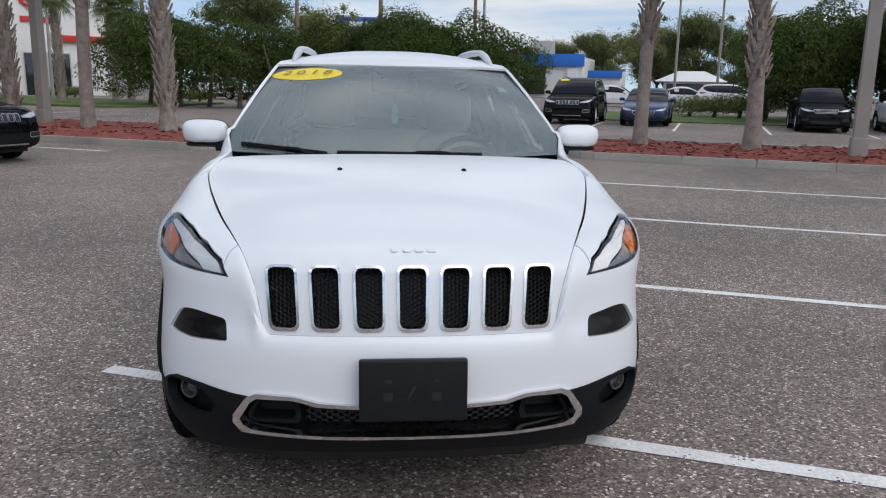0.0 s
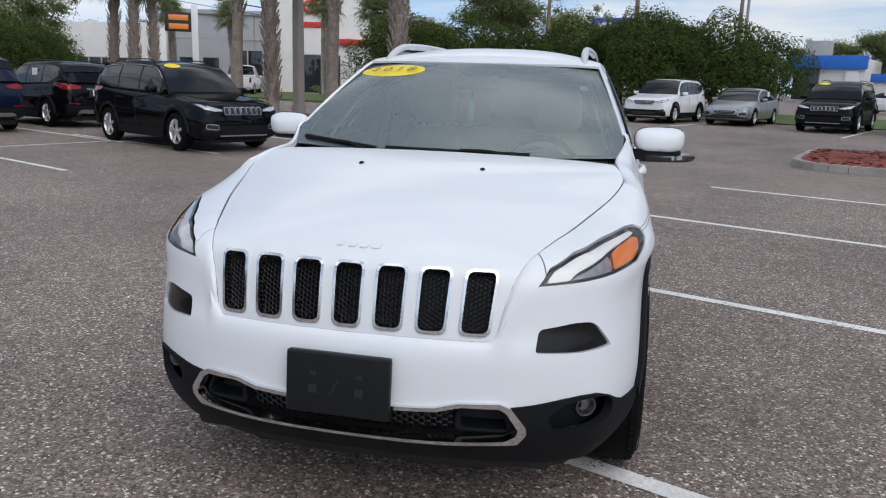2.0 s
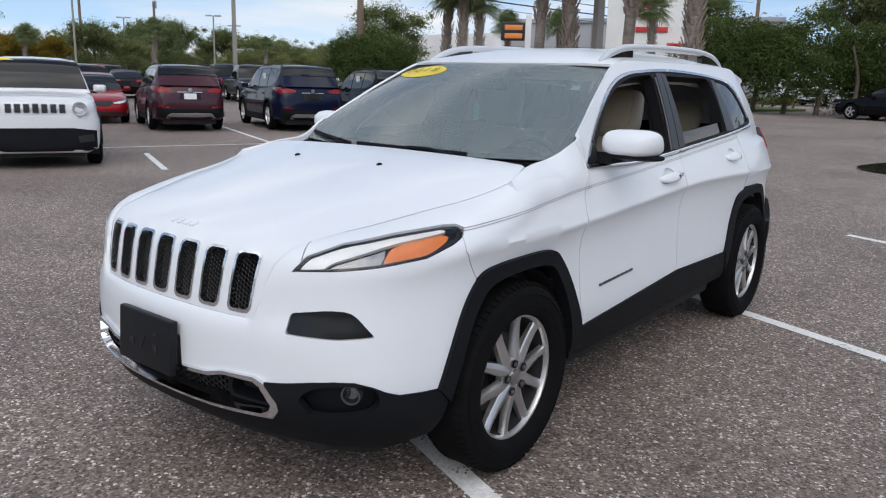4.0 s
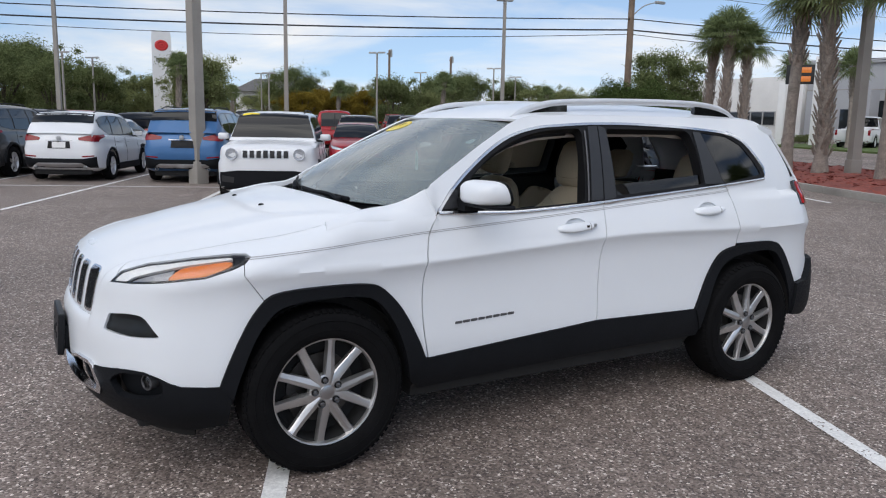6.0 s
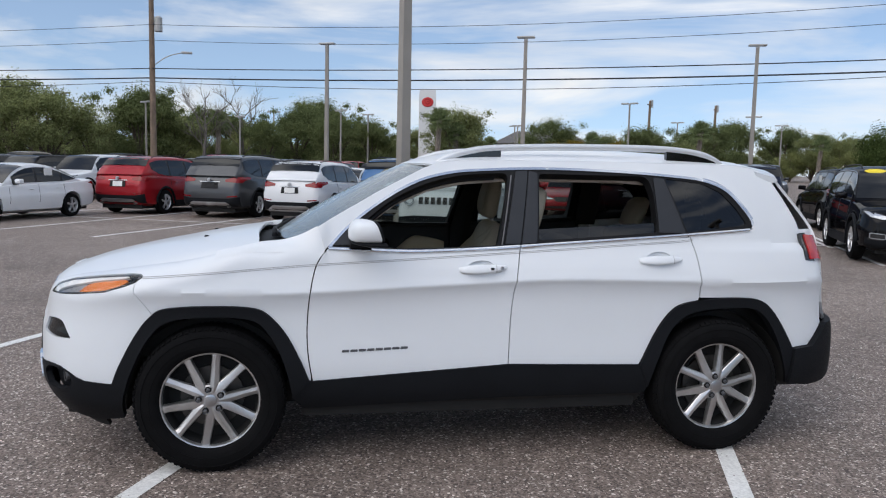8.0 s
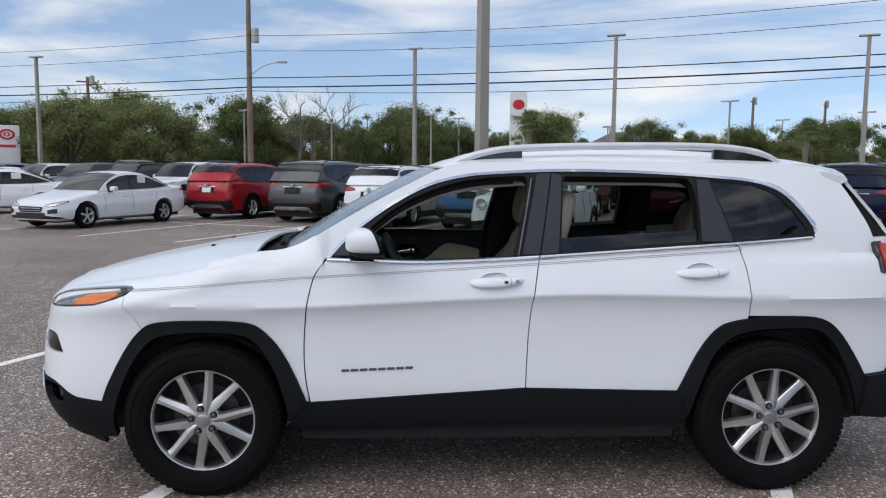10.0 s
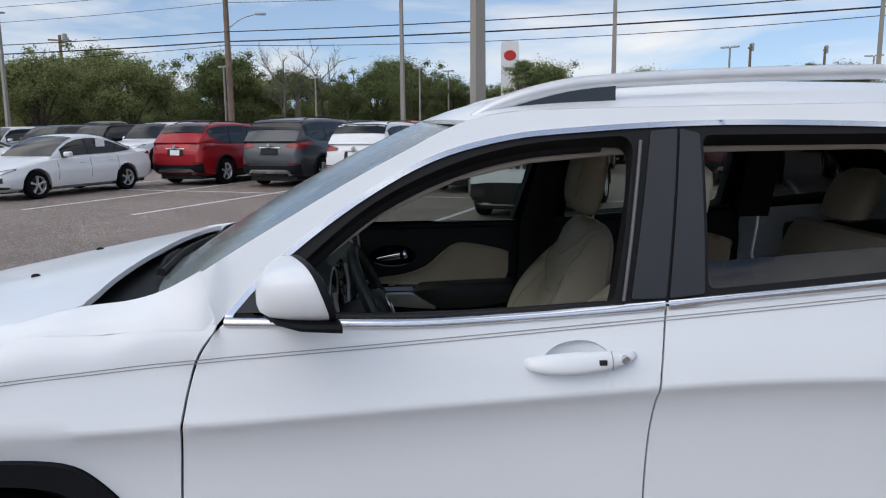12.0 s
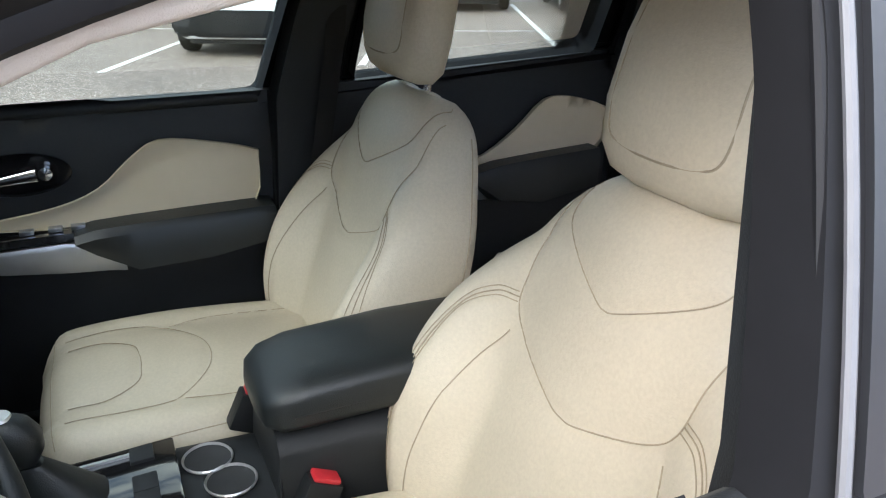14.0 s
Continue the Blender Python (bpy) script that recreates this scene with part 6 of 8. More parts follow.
facade("dealership", (-41.4, 62.9), (-17.5, 69.5), 6.9, 22, GREYWALL, "grey flat-roofed car dealership with dark window band",
       [(1.5, 16, 1.0, 3.4, DARKGLASS, "window", 0), (0, 24.8, 6.6, 7.0, GREYWALL, "parapet", .25), (0, 24.8, 4.3, 4.4, POLE_CONC, "joint_strip", .06), (7.9, 8.0, 0, 6.55, POLE_CONC, "joint_strip", .05), (16.4, 16.5, 0, 6.55, POLE_CONC, "joint_strip", .05)])
portal = facade("entrance_portal", (-26.3, 53.5), (-19.3, 56.5), 8.2, 1.4, WHITEWALL, "tall white entrance portal with a red band and emblem",
                [(2.2, 5.2, 0, 2.9, DARKGLASS, "window", 0), (4.6, 10.5, 3.75, 4.2, REDBAND, "red_band", .35), (2.2, 4.6, 5.0, 5.4, REDBAND, "sign_bar", .12)])
bm = lathe([(-.1, .75), (-.16, .62), (-.16, .5), (-.1, .45)], 28, "y")
merge(bm, lathe([(-.1, .30), (-.15, .24), (-.1, .18)], 20, "y"))
part("emblem", moved(bm, Matrix.Translation((2.9, -.05, 6.5)) @ Matrix.Diagonal((.95, 1, .72, 1))), REDBAND, portal)
facade("white_annex", (-56.3, 63.0), (-41.6, 62.6), 5.7, 16, WHITEWALL, "low white flat-roofed workshop building", [(2, 12, 1.2, 2.4, DARKGLASS, "window", 0), (16, 22, 0, 4.2, GREYWALL, "entrance_box", 1.2), (17, 18.6, 0, 2.6, DARKGLASS, "doorway", 1.24), (19.4, 21, 0, 2.6, DARKGLASS, "doorway", 1.24)])
blue = facade("blue_roof_shop", (19.0, 89.9), (24.8, 87.2), 4.6, 9, WHITEWALL, "low white shop with a bright blue fascia", [(-1.0, 6.6, 3.5, 4.9, BLUEROOF, "fascia", .5), (-.6, 2.0, .2, 3.4, DARKGLASS, "doorway", .3), (4.6, 5.8, .2, 3.3, SIGNWHITE, "door_panel", .3)])
part("roof_unit", box_bm(-.2, 2.2, 2, 4, 4.6, 6.6, .04), POLE_METAL, blue)
facade("blue_roof_shop", (24.6, 83.0), (27.6, 81.6), 3.0, 5, WHITEWALL, "small white shed with a blue fascia", [(-.3, 3.5, 2.2, 3.0, BLUEROOF, "fascia", .3)])
house = facade("white_house", (-103, 27), (-99, 39), 5.0, 8, WHITEWALL, "white two-storey house with a grey hip roof", [(1, 3, 3.2, 4.4, DARKGLASS, "window", 0), (5, 7, 3.2, 4.4, DARKGLASS, "window", 0), (9, 11, 3.2, 4.4, DARKGLASS, "window", 0)])
part("roof", loft([[(-.6, -.6, 5.0), (13.2, -.6, 5.0), (13.2, 8.6, 5.0), (-.6, 8.6, 5.0)], [(2.5, 3.6, 6.9), (10.2, 3.6, 6.9), (10.2, 4.4, 6.9), (2.5, 4.4, 6.9)]]), ROOFGREY, house)
pav = facade("white_pavilion", (26.9, 66.9), (31.3, 65.0), 1.9, 5, WHITEWALL, "open pavilion with a white hip roof")
part("roof", loft([[(-.8, -.8, 1.9), (5.6, -.8, 1.9), (5.6, 5.8, 1.9), (-.8, 5.8, 1.9)], [(1.2, 2.3, 2.9), (3.6, 2.3, 2.9), (3.6, 2.7, 2.9), (1.2, 2.7, 2.9)]]), SIGNWHITE, pav)
# dark panel painted in for the shade under the pavilion roof
part("shade", box_bm(.3, 4.4, -.02, .3, .2, 1.7, .02), DARKGLASS, pav)


def pylon(name, x, y, h, w, rz, label):
    t = new(name)
    tagged(t, label, "sign")
    bm = loft([[(a * w / 2 * k, b * .22, z) for a, b in ((-1, -1), (1, -1), (1, 1), (-1, 1))] for k, z in ((1, 0), (1, h * .93), (.92, h))])
    part("panel", bm, SIGNWHITE, t)
    e = lathe([(-.24, .30 * w), (-.30, .26 * w), (-.30, .20 * w), (-.24, .18 * w)], 24, "y")
    merge(e, lathe([(-.24, .12 * w), (-.29, .08 * w), (-.24, .05 * w)], 16, "y"))
    merge(e, lathe([(-.235, .30 * w), (-.235, 0)], 24, "y"))
    part("emblem", moved(e, Matrix.Translation((0, 0, h * .86)) @ Matrix.Diagonal((1.15, 1, .95, 1))), REDBAND, t)
    part("sign_bar", box_bm(-w * .3, w * .3, -.25, -.2, h * .70, h * .74, .01), POLE_METAL, t)
    t.matrix_basis = pose(x, y, lie(x, y), 0, 0, rz)
    return t


pylon("pylon_sign", -71.5, 12.0, 9.2, 1.7, 82, "white pylon sign with a round red emblem")
board = new("billboard")
tagged(board, "blue billboard on posts above the trees", "billboard")
part("panel", box_bm(-2.6, 2.6, -.15, .15, 6.6, 8.1, .03), SIGNBLUE, board)
part("sign_bar", box_bm(-1.8, 1.8, -.19, -.14, 7.1, 7.6, .01), SIGNWHITE, board)
for s in (-1, 1):
    part("post", tube([(s * 1.6, 0, 0), (s * 1.6, 0, 6.6)], .12, 8), POLE_METAL, board)
board.matrix_basis = pose(-1.0, 82, lie(0, 76), 0, 0, 0)
dsign = new("direction_sign")
tagged(dsign, "dark square sign with orange panels on a white post", "sign")
for sx in (-1.0, 1.0):
    part("post", box_bm(sx - .2, sx + .2, -.08, .08, 0, 5.6 if sx > 0 else 4.0, .02), SIGNWHITE, dsign)
part("panel", box_bm(-.85, .78, -.12, .12, 3.9, 5.1, .02), CABLE, dsign)
for z in (4.05, 4.60):
    part("panel_bar", box_bm(-.6, .6, -.14, -.11, z, z + .34, .01), AMBER, dsign)
dsign.matrix_basis = pose(-27.9, 43.0, lie(0, 43), 0, 0, 32)


def road_sign():
    "A white panel sign with a red ring emblem on a post."
    t = new("dealer_sign")
    tagged(t, "white dealer sign panel with a red ring emblem", "sign")
    part("post", box_bm(-.12, .12, .1, .3, -.1, 2.4, .02), POLE_METAL, t)
    panel = part("panel", box_bm(-.75, .75, 0, .3, 1.6, 4.2, .05), SIGNWHITE, t)
    bm = lathe([(-.02, .42), (-.05, .36), (-.05, .30), (-.02, .27)], 28, "y")
    merge(bm, lathe([(-.02, .17), (-.04, .13), (-.02, .09)], 20, "y"))
    part("emblem", moved(bm, Matrix.Translation((0, .0, 3.6)) @ Matrix.Diagonal((1.15, 1, .85, 1))), REDBAND, panel)
    part("sign_bar", box_bm(-.5, .5, -.03, .02, 2.75, 2.92, .01), REDBAND, panel)
    return t


put(road_sign(), -48.0, -25.5, 120)

# ---- parked cars ----
def car_paint(name, c, metal=.25, coat=.55, spec=.15):
    return material(name, c, .30, metal=metal, coat=coat, spec=spec, vary=.03, vary_scale=2)


P_WHITE, P_RED, P_GREY, P_BLUE = car_paint("paint_white", (.74, .75, .76), 0), car_paint("paint_red", (.32, .010, .016)), car_paint("paint_grey", (.065, .068, .074), .5), car_paint("paint_blue", (.045, .13, .29))
P_BLACK, P_NAVY, P_MAROON, P_SILVER = car_paint("paint_black", (.0035, .0035, .0045), 0, .42, .0), car_paint("paint_navy", (.006, .010, .030), .1, .5, .05), car_paint("paint_maroon", (.055, .014, .022)), car_paint("paint_silver", (.33, .34, .35), .6)
P_TAN, P_GREEN = car_paint("paint_tan", (.20, .17, .13), .4), car_paint("paint_darkblue", (.018, .04, .12))
CARGLASS = material("car_window", (.006, .007, .008), .04, spec=.42, vary=.1, vary_scale=3)
SHEET = material("window_sheet", (.78, .78, .76), .7, vary=.04, vary_scale=30)
RIM = material("rim_silver", (.68, .68, .69), .30, metal=.7, vary=.08, vary_scale=9)
LAMPCLEAR = material("clear_lamp", (.55, .57, .60), .12, metal=.4, coat=.8, vary=.2, vary_scale=30)
REDLAMP = material("red_lamp", (.22, .006, .010), .18, coat=.3, spec=.3, vary=.15, vary_scale=30)


def shared_wheel(r, w=.22, far=False):
    tyre = lathe([(-w / 2, r * .62), (-w / 2, r * .86), (-w * .4, r * .97), (-w * .2, r), (w * .2, r), (w * .4, r * .97), (w / 2, r * .86), (w / 2 - .012, r * .66), (w / 2 - .035, r * .64)], 36)
    rim = lathe([(w / 2 - .02, r * .69), (w / 2 - .012, r * .67), (w / 2 - .03, r * .63), (-w * .1, r * .60)], 36)
    spokes = []
    for k in range(5):
        spokes.append(moved(loft([[(w / 2 - .055, -h, q), (w / 2 - .02, -h * .7, q), (w / 2 - .016, 0, q), (w / 2 - .02, h * .7, q), (w / 2 - .055, h, q)] for h, q in ((.026, r * .10), (.024, r * .35), (.034, r * .60), (.050, r * .665))]), Matrix.Rotation(2 * math.pi * k / 5, 4, "X")))
    if far:
        for b in spokes:
            merge(rim, b)
        spokes = []
    merge(rim, lathe([(w / 2 - .05, r * .17), (w / 2 - .012, r * .15), (w / 2 - .01, 0)], 20))
    back = lathe([(w * .05, r * .66), (w * .05, 0)], 24)
    return tyre, rim, back, spokes


SHAPES = {
    # length, width, height, belt front, belt rear, cowl, roof front, roof rear, tail top, hood front height, ground
    "suv": dict(L=4.55, W=1.86, H=1.68, b0=1.04, b1=1.13, cowl=.265, rf=.43, rr=.86, tt=.985, nose=.86, wheel=.355, ax=(.195, .785), clad=True),
    "boxy": dict(L=4.25, W=1.81, H=1.69, b0=1.12, b1=1.14, cowl=.265, rf=.36, rr=.94, tt=.985, nose=1.0, wheel=.345, ax=(.19, .80), clad=True),
    "sedan": dict(L=4.80, W=1.84, H=1.46, b0=.92, b1=.98, cowl=.285, rf=.46, rr=.66, tt=.865, nose=.68, wheel=.325, ax=(.19, .775), clad=False),
    "big": dict(L=4.95, W=1.96, H=1.76, b0=1.09, b1=1.16, cowl=.25, rf=.40, rr=.875, tt=.985, nose=.92, wheel=.375, ax=(.185, .785), clad=True),
    "truck": dict(L=5.6, W=2.0, H=1.90, b0=1.12, b1=1.16, cowl=.24, rf=.33, rr=.55, tt=.60, nose=1.0, wheel=.40, ax=(.17, .78), clad=False),
}


def make_car(kind, name, paint, front="bars", far=False):
    "A parked car: painted shell, framed panes, lamps laid into its skin; a far one has fewer small parts."
    q = SHAPES[kind]
    L, W, H = q["L"], q["W"], q["H"]
    hw = W / 2
    e = new(name)
    yy = lambda s: (s - .5) * L
    if kind == "truck":
        st = [(0, .80, q["nose"] - .25, .42), (.012, .90, q["nose"] - .06, .36), (.06, .97, q["nose"] + .02, .33), (q["cowl"], 1, q["b0"], .32), (.57, 1, q["b1"], .32), (.60, 1, q["b1"] - .03, .32), (.97, 1, q["b1"] - .03, .34), (.99, .97, q["b1"] - .05, .42), (1, .95, q["b1"] - .1, .5)]
    elif kind == "sedan":
        st = [(0, .62, .50, .30), (.008, .76, q["nose"] - .10, .24), (.03, .89, q["nose"] - .01, .21), (.08, .965, q["nose"] + .07, .20), (.18, .99, q["b0"] - .075, .19), (q["cowl"], 1, q["b0"], .19), (.5, 1, q["b0"] + .03, .19), (.75, 1, q["b1"], .20), (q["tt"], .98, q["b1"] + .03, .21), (.95, .93, q["b1"] + .05, .25), (.98, .88, q["b1"] + .02, .30), (.995, .80, .85, .36), (1, .70, .62, .42)]
    else:
        up_front = .06 if kind == "boxy" else .0
        st = [(0, .66, q["nose"] - .26 + up_front, .34), (.007, .80, q["nose"] - .09 + up_front, .27), (.026, .91, q["nose"] + up_front * .5, .24), (.07, .972, q["nose"] + .065, .22), (.16, .995, q["b0"] - .055, .22), (q["cowl"], 1, q["b0"], .22), (.5, 1, q["b0"] + .04, .22), (.8, .995, q["b1"], .23), (.92, .965, q["b1"] + .02, .25), (.968, .90, q["b1"] + .01, .30), (.99, .84, .99, .36), (1, .74, .76, .42)]
    wf, tf, bf = (curve1([(r[0], r[k]) for r in st]) for k in (1, 2, 3))

    def section(s):
        w, zt, zb = float(wf(s)) * hw, float(tf(s)), float(bf(s))
        h = zt - zb
        return [(.0, zb), (.78 * w, zb), (.955 * w, zb + .07), (.982 * w, zb + .22 * h), (1.0 * w, zb + .48 * h), (.996 * w, zb + .62 * h), (.965 * w, zb + .70 * h), (.958 * w, zb + .84 * h), (.93 * w, zt - .045), (.87 * w, zt - .008), (.6 * w, zt + .020), (0, zt + .03)], zb, h
    R = q["wheel"] + .058
    cut = {s + R * c / L for s in q["ax"] for c in (-1.02, -.995, -.96, -.88, -.75, -.55, -.3, 0, .3, .55, .75, .88, .96, .995, 1.02)}
    rows = []
    for s in sorted({round(v, 4) for v in list(np.linspace(0, 1, 30)) + [.004, .008, .015, .025, .05, .96, .975, .985, .994] + list(cut) if 0 <= v <= 1}):
        half, zb, h = section(s)
        up_to = 0
        for sa in q["ax"]:
            d = abs(s - sa) * L
            if d < R:
                up_to = q["wheel"] + math.sqrt(R * R - d * d)
        half = [(x, max(z, min(up_to, zb + .80 * h)) if k < 7 else z) for k, (x, z) in enumerate(half)]
        rows.append([(x, yy(s), z) for x, z in half] + [(-x, yy(s), z) for x, z in half[-2:0:-1]])
    part("body", loft(rows), paint, e, sharp=34)
    # painted cabin
    b0, b1, cowl, rf, rr, tt = (q[k] for k in ("b0", "b1", "cowl", "rf", "rr", "tt"))
    zr = curve1([(cowl, b0), ((cowl + rf) / 2, b0 + (H - b0) * .57), (rf, H - .055), ((rf + rr) / 2, H), (rr, H - .05), ((rr + tt) / 2, b1 + (H - b1) * (.50 if kind == "sedan" else .58)), (tt, b1 + .02)])
    belt = lambda s: b0 + (b1 - b0) * (s - cowl) / (tt - cowl) - .015

    def cabin(s, o=0.0):
        "The cabin's half section at s: belt, cant rail, roof."
        z, zl = float(zr(s)), belt(s)
        k = min(1, max(0, (z - zl) / (H - zl)))
        xb = hw * .90 * min(1, float(wf(s)) * 1.02) + o
        xe = xb - k * hw * .185
        return [(xb, zl - .03), (xb, zl), (xb - (xb - xe) * .40, zl + (z - zl) * .5), (xe + .010, z - .085 * k), (xe - .022, z - .028 * k + o), (xe * .62, z + o), (0, z + .012 * k + o)]

    def strip(ss, k0, k1, o):
        rows = []
        for s in ss:
            hs = cabin(s, o)[k0:k1]
            rows.append([(x, yy(s), z) for x, z in hs] + [(-x, yy(s), z) for x, z in hs[-2::-1]])
        return loft(rows, closed=False)
    part("cabin", strip(np.linspace(cowl, tt, 34), 0, 7, 0), paint, e, sharp=60)
    part("windscreen", strip(np.linspace(cowl + .008, rf - .004, 10), 4, 7, .010), CARGLASS, e)
    low_end = rr + (tt - rr) * (.90 if kind in ("sedan", "truck") else .60)
    part("rear_window", strip(np.linspace(rr + .010, low_end, 8), 4, 7, .016), CARGLASS, e)
    at_side = lambda s, z, o: (float(np.interp(z, [p[1] for p in cabin(s)[1:5]], [p[0] for p in cabin(s)[1:5]])) + o, yy(s), z)
    s_a, s_c = cowl + .075, {"sedan": tt - .045, "truck": rr - .01}.get(kind, rr + (tt - rr) * .28)
    head = lambda s: float(cabin(s)[3][1]) - .012
    kick = lambda s: belt(s) + .035 + (0 if kind == "truck" else .16 * max(0, (s - .74) / (s_c - .74)) ** 2.2)

    def pane(s0, s1):
        ss = np.linspace(s0, s1, 9)
        o = [(s, min(kick(s), head(s) - .015)) for s in ss] + [(s, head(s)) for s in ss[::-1]]
        return o
    cuts = [(s_a, .515), (.53, .705), (.72, s_c)] if kind != "truck" else [(s_a, .43), (.44, s_c)]
    for sg in (-1, 1):
        flip = np.array((sg, 1, 1))
        rim = part("window_frame", sheet(pane(s_a - .008, s_c + .006), lambda s, z: np.array(at_side(s, z, .003)) * flip, .03, .0), CABLE, e)
        if far:
            rim.data.materials[0] = CARGLASS
        for s0, s1 in () if far else cuts:
            part("side_window", sheet([(s, z + (.012 if k < 9 else -.012)) for k, (s, z) in enumerate(pane(s0, s1))], lambda s, z: np.array(at_side(s, z, .007)) * flip, .03, .0), CARGLASS, rim)
    # the skin at both ends, seen along the car
    zg = np.linspace(.18, H, 64)
    sg_f, sg_t = np.linspace(0, .16, 50), np.linspace(1, .86, 50)

    def widths(ss):
        t = []
        for s in ss:
            h, zb, _ = section(s)
            w = np.interp(zg, [p[1] for p in h[1:]], [p[0] for p in h[1:]], left=0, right=0)
            if cowl < s < tt:
                c = cabin(s)
                w = np.maximum(w, np.interp(zg, [p[1] for p in c[1:]], [p[0] for p in c[1:]], left=0, right=0))
            t.append(w)
        return np.maximum.accumulate(np.array(t), axis=0) + np.arange(len(ss))[:, None] * 1e-6
    WF, WT = widths(sg_f), widths(sg_t)

    def at_end(x, z, tail, o=.008):
        tab, ss = (WT, sg_t) if tail else (WF, sg_f)
        i = min(62.999, max(0, (z - zg[0]) / (zg[1] - zg[0])))
        col = tab[:, int(i)] * (1 - i % 1) + tab[:, int(i) + 1] * (i % 1)
        return np.array([x * (1 + o * .5 / hw), yy(float(np.interp(abs(x), col, ss))) + (o if tail else -o), z])

    def patch(nm, outline, tail, mat, o=.008, parent=e, label="", holes=(), step=.05, thick=0.0):
        return part(nm, sheet(outline, lambda x, z: at_end(x, z, tail, o), step, thick, holes), mat, parent, label)
    mir_o = lambda o, sg: [(sg * x, z) for x, z in o]
    low = q["clad"]
    nz, tz = q["nose"], b1
    zb0 = .62 if kind == "boxy" else .50 if low else .36
    rear_low = .56 if low else .40
    patch("front_valance", [(-hw * .90, .27), (-hw * .90, zb0 - .04), (-hw * .55, zb0), (hw * .55, zb0), (hw * .90, zb0 - .04), (hw * .90, .27)], False, PLASTIC if low else CABLE, .012)
    patch("rear_valance", [(-hw * .88, .34), (-hw * .88, rear_low + .05), (-hw * .6, rear_low), (hw * .6, rear_low), (hw * .88, rear_low + .05), (hw * .88, .34)], True, PLASTIC, .014)
    for sg in (-1, 1):
        if kind == "boxy":
            lamp = [(hw * .50, nz - .13), (hw * .50, nz + .02), (hw * .80, nz + .02), (hw * .80, nz - .13)]
        else:
            lamp = [(hw * .47, nz - .105), (hw * .46, nz - .06), (hw * .70, nz + .0), (hw * .90, nz + .045), (hw * .915, nz + .01), (hw * .84, nz - .07), (hw * .66, nz - .11)]
        hl = patch("headlamp", mir_o(lamp, sg), False, LAMPCLEAR if kind != "boxy" else paint, .010, step=.03)
        if kind != "boxy":
            patch("lamp_surround", mir_o(lamp, sg), False, CABLE, .012, hl, holes=[mir_o(shrink(lamp, .012), sg)], step=.03)
        if kind == "truck":
            tl = [(hw * .80, tz - .38), (hw * .80, tz - .02), (hw * .93, tz - .02), (hw * .93, tz - .38)]
        elif kind == "sedan":
            tl = [(hw * .40, tz - .11), (hw * .42, tz - .03), (hw * .86, tz + .0), (hw * .90, tz - .05), (hw * .84, tz - .13)]
        else:
            tl = [(hw * .48, tz - .135), (hw * .46, tz - .075), (hw * .70, tz - .02), (hw * .90, tz + .0), (hw * .93, tz - .06), (hw * .90, tz - .17), (hw * .72, tz - .155)]
        patch("tail_lamp", mir_o(tl, sg), True, REDLAMP, .010, step=.03)
        if not far:
            patch("rear_reflector", mir_o([(hw * .56, rear_low + .035), (hw * .56, rear_low + .065), (hw * .84, rear_low + .085), (hw * .84, rear_low + .055)], sg), True, REDLAMP, .014)
            patch("fog_recess", mir_o([(hw * .62, .40), (hw * .60, .50), (hw * .84, .53), (hw * .86, .42)], sg), False, CABLE, .016)
        # seams, handles, mirror
        flip = np.array((sg, 1, 1))
        skin_x = lambda s, z: float(np.interp(z, [p[1] for p in section(s)[0][1:]], [p[0] for p in section(s)[0][1:]]))
        for s in () if far else (cowl + .03, .523, .715 if kind != "truck" else .43):
            part("door_seam", tube([tuple(np.array((skin_x(s, z) + .001, yy(s) + .02 * math.sin((z - .4) * 4), z)) * flip) for z in np.linspace(.42, belt(s) - .02, 8)], .0045, 4), CABLE, e)
        for s in () if far else (.475, .672):
            z = belt(s) - .135
            part("door_handle", tube([tuple(np.array((skin_x(s, z) + o, yy(s) + d, z + d * .06)) * flip) for d, o in ((-.10, .002), (-.06, .022), (.05, .024), (.09, .002))], [.006, .013, .013, .006], 6), paint, e)
        mz, my = belt(cowl + .09) + .085, yy(cowl + .075)
        mr = loft([[(sg * (hw + .075) + .10 * k * c, my + dy, mz + .062 * k * sn) for c, sn in ((1, .7), (.7, 1), (-.7, 1), (-1, .7), (-1, -.7), (-.7, -1), (.7, -1), (1, -.7))] for dy, k in ((-.075, .35), (-.06, .75), (-.02, 1), (.05, 1), (.06, .9))])
        mo = part("mirror", mr, paint, e)
        part("mirror_arm", box_bm(min(sg * hw * .84, sg * (hw + .03)), max(sg * hw * .84, sg * (hw + .03)), my - .03, my + .04, mz - .085, mz - .045, .008), CABLE, mo)
        # wheels in dark arches
        for s in q["ax"]:
            tyre, rim, back, spokes = shared_wheel(q["wheel"], far=far)
            m = pose(sg * (hw - .105), yy(s), q["wheel"], 0, 0, 180 if sg < 0 else 0)
            wh = part("wheel", moved(rim, m), RIM, e)
            part("tyre", moved(tyre, m), TYRE, wh)
            for b in spokes:
                part("spoke", moved(b, m), RIM, wh)
            if far:
                back.free()
            else:
                part("hub_back", moved(back, m), UNDER, wh)
            arch = lathe([(hw * .62, 0), (hw * .62, q["wheel"] + .07), (hw * .95, q["wheel"] + .066)], 32, arc=2 * math.pi)
            for v in arch.verts:
                v.co.x *= sg
            bmesh.ops.delete(arch, geom=[v for v in arch.verts if v.co.z < -.16], context="VERTS")
            part("wheel_arch", moved(arch, pose(0, yy(s), q["wheel"])), UNDER, e)
